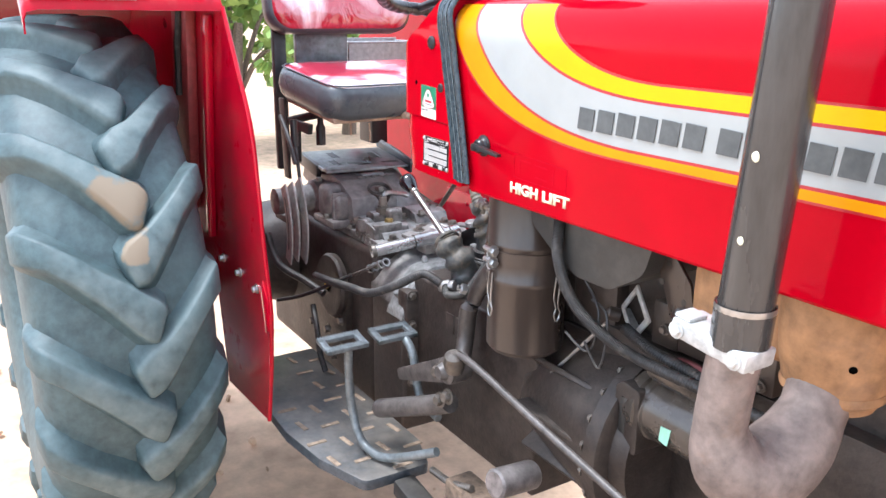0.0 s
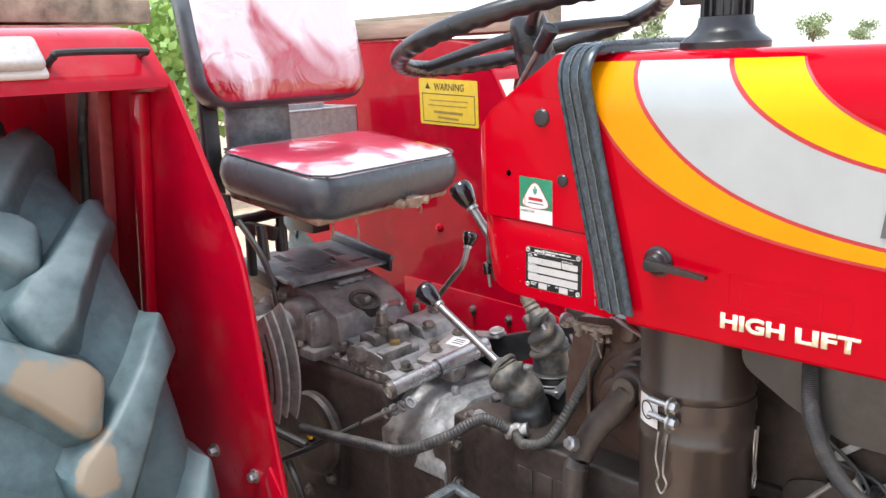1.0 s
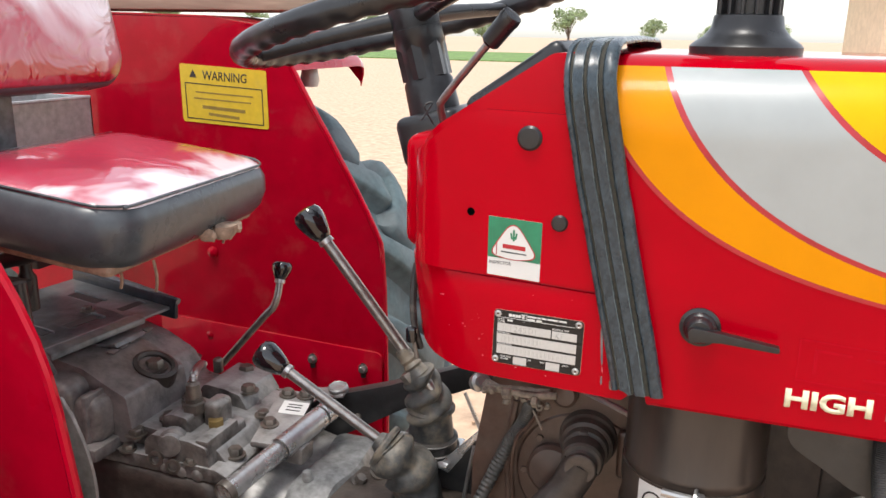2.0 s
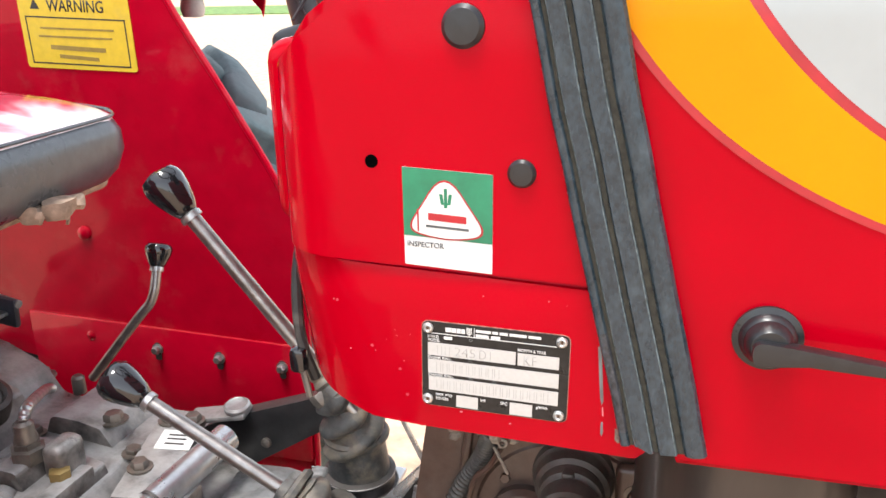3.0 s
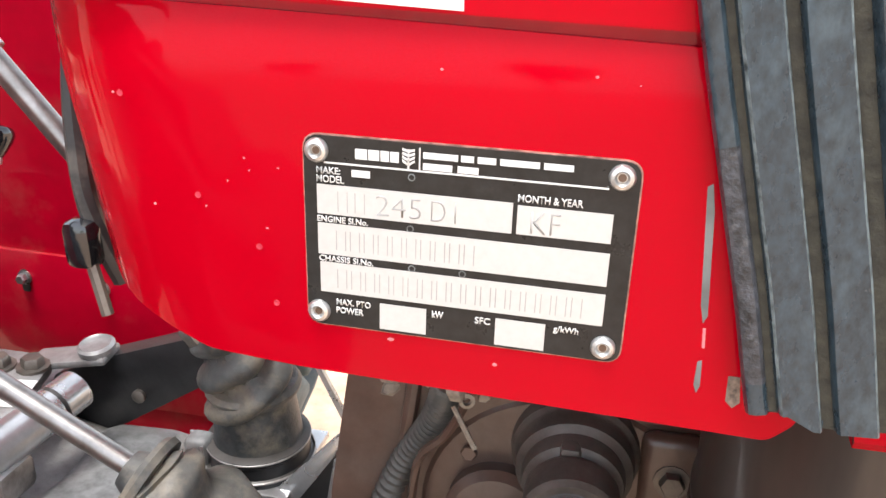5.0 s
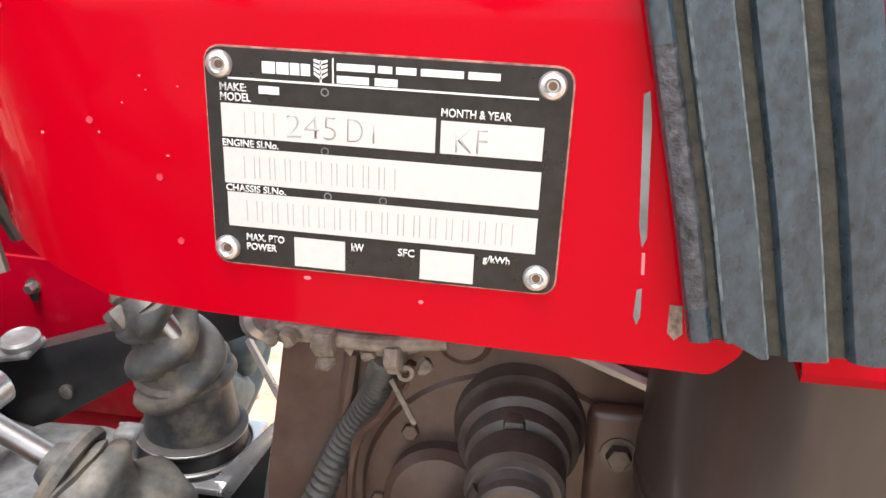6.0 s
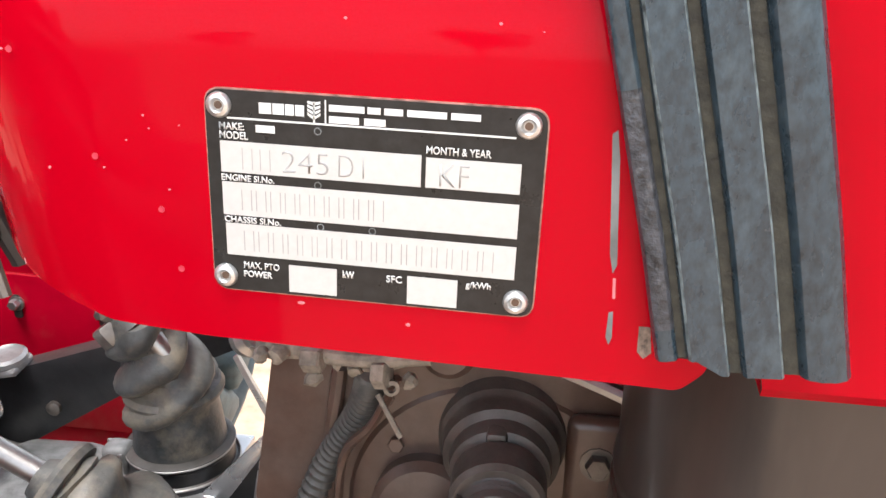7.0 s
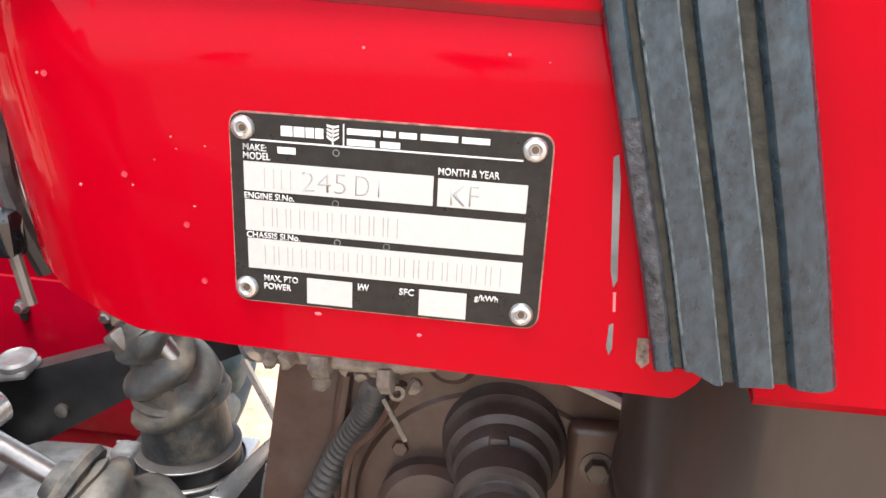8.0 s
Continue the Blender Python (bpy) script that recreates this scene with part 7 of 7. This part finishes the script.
P("track_rod", tube([(0.085, -0.220, 0.742), (0.136, -0.219, 0.757), (0.418, -0.206, 0.699), (1.25, -0.17, 0.53)], 0.0076, 12), IRON, "long dusty steering track rod")
P("track_rod_end", lathe([(0.02, -0.02), (0.024, 0.0), (0.02, 0.02), (0.008, 0.03)], 16, axis_to((0.085, -0.222, 0.735), (0.3, -0.2, 1))), BOLT)
def board_flat():
    """The step plate, its outline drawn in plan."""
    bm = bmesh.new()
    plan = rounded([(-0.82, -0.33), (-0.50, -0.43), (-0.36, -0.435), (-0.20, -0.415), (-0.055, -0.365), (-0.05, -0.20), (-0.16, -0.165), (-0.82, -0.165)], [0.02, 0.03, 0.03, 0.03, 0.03, 0.02, 0.02, 0.01], 4)
    lo = [bm.verts.new((x, y, 0.394)) for x, y in plan]
    hi = [bm.verts.new((x, y, 0.420)) for x, y in plan]
    n = len(plan)
    bm.faces.new(hi)
    bm.faces.new(lo)
    for i in range(n):
        bm.faces.new((lo[i], lo[(i + 1) % n], hi[(i + 1) % n], hi[i]))
    bmesh.ops.recalc_face_normals(bm, faces=bm.faces)
    bevel(bm, [e for e in bm.edges if abs(e.verts[0].co.z - e.verts[1].co.z) < 1e-6 and e.verts[0].co.z > 0.41], 0.004, 2)
    return bm


fbd = P("footboard", board_flat(), BOARD, "black steel step plate with dusty raised treads")
DUST = mat("dust_filled_tread", (0.33, 0.25, 0.18), 0.9, grain=0.25, bump=0.3)
for i in range(8):
    for j in range(4):
        x, y = -0.76 + i * 0.098 + (0.03 if j % 2 else 0), -0.39 + j * 0.066
        if y < -0.30 and (x < -0.52 or x > -0.12) or (x > -0.10 and y > -0.2):
            continue
        P("tread", box((-0.025, -0.0065, 0.0), (0.025, 0.0065, 0.0035), 0.0025, 2, pose(x, y, 0.419, 0, 0, 90 if (i + j) % 2 else 8)), DUST, parent=fbd)
P("board_bracket", box((-0.10, -0.30, 0.36), (0.30, -0.245, 0.40), 0.006, 2, pose(0, 0, 0, 0, 8, 0)), BLACK, parent=fbd)
P("board_bracket", box((0.05, -0.22, 0.38), (0.34, -0.15, 0.44), 0.006, 2), mat("dust_caked_bracket", (0.19, 0.135, 0.095), 0.85, grain=0.3, bump=0.4), "dust-caked brown bracket", parent=fbd)
P("step_stub", lathe([(0.028, 0), (0.030, 0.004), (0.030, 0.10), (0.025, 0.104)], 24, axis_to((0.27, -0.15, 0.545), (0.1, -1, 0.15))), HUMP, "short dusty cylinder stub", parent=clutch)
P("return_spring", conduit([(-0.02, -0.21, 0.42), (0.06, -0.21, 0.43), (0.13, -0.20, 0.45)], 0.008, 24, 8), BOLT, parent=fbd)

# ---- seat ----


def cushion(hx, hy, layers, rc, seg=8):
    """A padded body: stacked rounded outlines (z, shrink); x and y half sizes, corner radius."""
    bm = bmesh.new()
    rows = []
    for z, s in layers:
        pts = []
        ax, ay, r = hx - s, hy - s, max(0.01, rc - s * 0.5)
        for cx, cy, a0 in ((ax - r, ay - r, 0), (-(ax - r), ay - r, 90), (-(ax - r), -(ay - r), 180), (ax - r, -(ay - r), 270)):
            for k in range(seg + 1):
                a = radians(a0 + 90 * k / seg)
                pts.append((cx + r * math.cos(a), cy + r * math.sin(a)))
        rows.append([bm.verts.new((x, y, z + 0.004 * noise.noise(Vector((x * 9, y * 9, z * 20))))) for x, y in pts])
    for a, b in zip(rows, rows[1:]):
        for k in range(len(a)):
            bm.faces.new((a[k], a[(k + 1) % len(a)], b[(k + 1) % len(a)], b[k]))
    bm.faces.new(rows[0])
    bm.faces.new(rows[-1])
    return bm


seat_m = pose(-0.708, 0.004, 1.238, 0, 7.5, 5)
sb = cushion(0.172, 0.238, [(-0.060, 0.055), (-0.058, 0.034), (-0.050, 0.017), (-0.034, 0.006), (-0.008, 0.0), (0.016, 0.003), (0.029, 0.010), (0.034, 0.018)], 0.07)
bmesh.ops.transform(sb, matrix=seat_m, verts=sb.verts)
seat = P("seat_cushion", sb, VINYL, "black vinyl seat cushion with red film-wrapped top", smooth=60)
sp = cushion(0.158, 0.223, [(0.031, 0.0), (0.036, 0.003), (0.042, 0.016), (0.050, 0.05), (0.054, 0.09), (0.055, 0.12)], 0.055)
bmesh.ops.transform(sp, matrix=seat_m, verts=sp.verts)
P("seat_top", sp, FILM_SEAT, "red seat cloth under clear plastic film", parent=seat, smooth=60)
pipe_pts = []
for cx, cy, a0 in ((0.107, 0.172, 0), (-0.107, 0.172, 90), (-0.107, -0.172, 180), (0.107, -0.172, 270)):
    for k in range(5):
        a = radians(a0 + 90 * k / 4)
        pipe_pts.append(seat_m @ Vector((cx + 0.05 * math.cos(a), cy + 0.05 * math.sin(a), 0.037)))
P("piping", tube(pipe_pts + [pipe_pts[0]], 0.0022, 6, 2), VINYL, parent=seat)
P("seat_lining", box((-0.14, -0.205, -0.068), (0.140, 0.205, -0.045), 0.010, 3, seat_m), FOAM, "torn tan lining under the seat", parent=seat)
for x, y, r in ((-0.547, 0.060, 0.020), (-0.552, 0.030, 0.015), (-0.546, 0.088, 0.014), (-0.600, -0.150, 0.016), (-0.632, -0.120, 0.014), (-0.575, -0.178, 0.012)):
    tear = lathe([(0.0001, -r * 0.7), (r * 0.8, -r * 0.5), (r, 0), (r * 0.9, r * 0.6)], 12, pose(x, y, 1.168, 0, 7, 5))
    for v in tear.verts:
        v.co += Vector((1, 1, 0.8)) * 0.007 * noise.noise(v.co * 60)
    P("torn_lining", tear, FOAM, "tan stuffing hanging from the torn lining", parent=seat)
for x, y, l in ((-0.605, -0.12, 0.03), (-0.58, -0.075, 0.045), (-0.60, 0.13, 0.02)):
    P("hanging_thread", tube([(x, y, 1.15), (x + 0.004, y, 1.15 - l * 0.6), (x - 0.002, y + 0.003, 1.145 - l)], 0.0025, 5), FOAM, parent=seat)
back_m = pose(-0.895, -0.018, 1.53, 0, 90 - 12, 0)
bb = cushion(0.155, 0.228, [(-0.045, 0.03), (-0.04, 0.012), (-0.02, 0.0), (0.015, 0.0), (0.028, 0.006), (0.033, 0.016)], 0.06)
bmesh.ops.transform(bb, matrix=back_m, verts=bb.verts)
backrest = P("backrest", bb, VINYL, "black vinyl backrest with red film-wrapped front", smooth=60)
bf = cushion(0.148, 0.217, [(0.028, 0.0), (0.036, 0.003), (0.042, 0.02), (0.046, 0.06), (0.047, 0.10)], 0.055)
bmesh.ops.transform(bf, matrix=back_m, verts=bf.verts)
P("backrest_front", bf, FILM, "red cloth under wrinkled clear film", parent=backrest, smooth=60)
P("backrest_stay", box((-0.955, -0.135, 1.25), (-0.935, 0.035, 1.40), 0.004, 2), PAN, "dusty grey steel backrest stay", parent=backrest)
P("backrest_stay", box((-0.93, -0.215, 0.98), (-0.905, -0.175, 1.42), 0.006, 2), BLACK, parent=backrest)
GALV = mat("grey_galvanised", (0.46, 0.475, 0.48), 0.4, metal=0.3, grain=0.15, stain=0.35, stain_color=(0.28, 0.27, 0.26), stain_size=9, bump=0.1)
tbm = bmesh.new()
for lo, hi in (((-1.22, 0.10, 1.23), (-1.07, 0.36, 1.236)), ((-1.075, 0.10, 1.23), (-1.07, 0.36, 1.340)), ((-1.22, 0.10, 1.23), (-1.215, 0.36, 1.352)), ((-1.22, 0.10, 1.23), (-1.07, 0.105, 1.345)), ((-1.22, 0.355, 1.23), (-1.07, 0.36, 1.345))):
    add_box(tbm, lo, hi, 0.001, 1)
tb = P("tool_box", tbm, GALV, "open grey sheet metal tool box behind the seat")
P("tool_box_rim", tube([(-1.072, 0.102, 1.342), (-1.072, 0.358, 1.342)], 0.004, 8), GALV, parent=tb)
P("tool_box_bracket", box((-1.2, 0.2, 1.0), (-1.1, 0.26, 1.235), 0.004), BLACK, parent=tb)
# seat frame and pressed pan
NAVY = mat("blue_black_steel", (0.022, 0.027, 0.038), 0.38, grain=0.3, stain=0.4, stain_color=(0.09, 0.095, 0.105), stain_size=14, bump=0.15)
pan_m = pose(-0.845, 0.035, 1.000, 0, 4, -6)
pan = P("seat_pan", box((-0.13, -0.155, -0.003), (0.118, 0.105, 0.003), 0.002, 2, pan_m), PAN, "pressed blue-grey steel seat pan with slots")
P("pan_flange", prism(rounded([(-0.13, -0.004), (-0.13, 0.003), (0.095, 0.003), (0.112, 0.012), (0.130, 0.008), (0.132, -0.004), (0.112, 0.004), (0.10, -0.004)], [0, 0, 0.01, 0.01, 0.005, 0.003, 0.005, 0], 3), -0.16, 0.03, 0.001), PAN, parent=pan)
for o in pan.children:
    o.data.transform(pan_m)
P("pan_lip", tube([pan_m @ Vector((-0.12, 0.110, 0.022)), pan_m @ Vector((0.0, 0.110, 0.022)), pan_m @ Vector((0.131, 0.110, 0.014))], 0.006, 10), PAN, parent=pan)
P("pan_wall", box((-0.13, 0.102, -0.02), (0.130, 0.112, 0.022), 0.004, 2, pan_m), NAVY, "dark blue-black upturned pan edge", parent=pan)
P("pan_side", box((-0.13, -0.165, -0.034), (0.05, -0.150, 0.004), 0.004, 2, pan_m), BLACK, parent=pan)
for x, y, lx, ly in ((-0.06, -0.08, 0.03, 0.009), (0.052, -0.035, 0.010, 0.032), (-0.03, 0.045, 0.034, 0.010), (0.062, 0.062, 0.008, 0.024), (0.03, -0.105, 0.022, 0.008)):
    P("pan_slot", box((x - lx, y - ly, 0.0030), (x + lx, y + ly, 0.0036), 0.0, 1, pan_m), INK, parent=pan)
    P("pan_ridge", box((x - lx - 0.006, y + ly, 0.001), (x + lx + 0.006, y + ly + 0.005, 0.007), 0.002, 2, pan_m), PAN, parent=pan)
P("bolt", bolt(pan_m @ Vector((0.02, 0.005, 0.003)), (0, 0, 1), 0.009, 0.008), BOLT, parent=pan)
pan_arm = P("pan_arm", prism([(-0.02, -0.002), (0.10, 0.010), (0.105, 0.004), (-0.015, -0.009)], 0.0, 0.07, 0.001), PAN, parent=pan)
pan_arm.data.transform(pose(-0.80, -0.04, 0.975, 0, 0, 0))
P("seat_frame_rail", tube([(-0.92, -0.19, 1.12), (-0.80, -0.18, 1.145), (-0.72, -0.15, 1.165)], 0.012, 12), BLACK, "", parent=seat)
P("seat_frame_rail", tube([(-0.92, 0.18, 1.12), (-0.80, 0.16, 1.145), (-0.72, 0.12, 1.165)], 0.012, 12), BLACK, parent=seat)
P("seat_bracket", prism([(-0.70, 1.11), (-0.69, 1.14), (-0.80, 1.14), (-0.805, 1.02), (-0.785, 1.02), (-0.78, 1.115)], -0.205, -0.19, 0.003), BLACK, "black L-shaped seat bracket", parent=seat)
P("frame_strap", prism([(-0.86, 1.20), (-0.82, 1.20), (-0.80, 0.97), (-0.84, 0.97)], -0.225, -0.217, 0.002), CAST, parent=seat)
P("spring_bolt", lathe([(0.014, 0), (0.014, 0.05), (0.009, 0.06), (0.009, 0.09)], 14, pose(-0.76, -0.14, 1.07)), BLACK, parent=seat)

# ---- steering wheel ----
col_d = Vector((-0.25, 0.0, 0.968)).normalized()
HUB = Vector((-0.212, 0.036, 1.516))
colm = axis_to(HUB, col_d)
col = P("steering_column", lathe([(0.036, -0.155), (0.034, -0.10), (0.031, -0.095), (0.031, -0.055), (0.034, -0.05), (0.034, -0.028), (0.03, -0.026)], 32, colm), PLASTIC, "black steering column with hexagonal collar")
P("column_hex", lathe([(0.035, -0.095), (0.035, -0.05)], 6, colm), PLASTIC, parent=col)
P("column_base", box((-0.05, -0.045, -0.21), (0.05, 0.045, -0.14), 0.012, 3, colm), PLASTIC, parent=col)
hub = P("wheel_hub", lathe([(0.030, -0.03), (0.033, -0.028), (0.034, 0.0), (0.032, 0.012), (0.027, 0.018), (0.0001, 0.020)], 36, colm), PLASTIC, "round black steering wheel hub", parent=col)
RW = 0.235


def rim_mesh():
    bm = bmesh.new()
    n, seg = 264, 14
    rows = []
    for i in range(n):
        a = 2 * math.pi * i / n
        c = Vector((math.cos(a), math.sin(a), 0))
        row = []
        for k in range(seg):
            b = 2 * math.pi * k / seg
            low = max(0.0, -math.sin(b))
            ripple = 1 - 0.16 * low * (0.5 + 0.5 * math.cos(44 * a))
            r = 0.0155
            row.append(bm.verts.new(colm @ (c * (RW + r * math.cos(b) * ripple) + Vector((0, 0, r * 1.05 * math.sin(b) * ripple - 0.012)))))
        rows.append(row)
    for i in range(n):
        a, b = rows[i], rows[(i + 1) % n]
        for k in range(seg):
            bm.faces.new((a[k], a[(k + 1) % seg], b[(k + 1) % seg], b[k]))
    return bm


P("steering_rim", rim_mesh(), PLASTIC, "black ribbed steering wheel rim", parent=col, smooth=50)
for a in (162, 42, 282):
    e = Vector((math.cos(radians(a)), math.sin(radians(a)), 0))
    P("spoke", tube([colm @ (e * 0.02 + Vector((0, 0, -0.012))), colm @ (e * 0.11 + Vector((0, 0, -0.010))), colm @ (e * RW + Vector((0, 0, -0.012)))], lambda t: 0.0125 - 0.003 * t, 12), PLASTIC, parent=col)
# hand throttle
thr = P("throttle_lever", tube([(-0.105, -0.125, 1.375), (-0.108, -0.135, 1.40), (-0.100, -0.14, 1.415), (-0.043, -0.155, 1.478)], 0.0045, 10), CHROME, "bent bright hand throttle lever")
P("throttle_grip", lathe([(0.008, 0), (0.011, 0.003), (0.0115, 0.03), (0.0125, 0.036), (0.0115, 0.042), (0.005, 0.044)], 20, axis_to((-0.047, -0.154, 1.473), (0.057, -0.015, 0.063))), PLASTIC, "black throttle grip", parent=thr)
P("loose_wire", tube([(-0.118, -0.13, 1.38), (-0.128, -0.135, 1.40), (-0.12, -0.13, 1.405), (-0.13, -0.14, 1.385)], 0.0012, 5), CABLE, parent=thr)

# ---- planks that lie on the fenders ----


def plank(lo, hi, turn, label):
    t = tagged(part("plank", box(lo, hi, 0.003, 2), WOOD), label, "plank", group="planks on the fenders")
    t.matrix_world = turn
    return t


plank((-0.55, -0.05, 0), (0.55, 0.05, 0.05), pose(-1.19, 0.60, 1.526, 0, 0, 0), "weathered wooden plank lying on the far fender")
plank((-0.50, -0.045, 0), (0.50, 0.045, 0.07), pose(-1.17, 0.72, 1.526, 0, 0, 2), "weathered wooden plank lying on the far fender")
plank((-0.045, -0.30, 0), (0.045, 0.30, 0.045), pose(-0.92, -0.612, 1.556, 0, 0, 4), "weathered wooden plank lying across the near fender")
plank((-0.05, -0.28, 0), (0.05, 0.28, 0.03), pose(-1.04, -0.64, 1.553, 0, 0, -2), "weathered wooden plank lying across the near fender")

# ---- front axle and wheels ----
P("front_axle", box((0.70, -0.55, 0.36), (0.79, 0.55, 0.44), 0.015, 3), CAST, "brown front axle beam")
P("axle_pedestal", box((0.66, -0.10, 0.40), (0.85, 0.10, 0.56), 0.02, 3), CAST)
for sd in (-1, 1):
    ft = P("front_tyre", lathe([(0.24, -0.05), (0.27, -0.075), (0.33, -0.08), (0.365, -0.06), (0.37, -0.03), (0.362, -0.026), (0.362, -0.012), (0.372, -0.008), (0.372, 0.008), (0.362, 0.012), (0.362, 0.026), (0.37, 0.03), (0.365, 0.06), (0.33, 0.08), (0.27, 0.075), (0.24, 0.05)], 48, Matrix.Translation((0.745, sd * 0.62, 0.36)) @ TO_Y), TYRE, "ribbed front tyre")
    P("front_rim", lathe([(0.25, -0.055), (0.26, -0.06), (0.24, -0.04), (0.10, -0.02), (0.06, -0.05), (0.06, 0.05), (0.10, 0.0), (0.24, 0.04), (0.26, 0.06), (0.25, 0.055)], 40, Matrix.Translation((0.745, sd * 0.62, 0.36)) @ TO_Y), RIM, parent=ft)
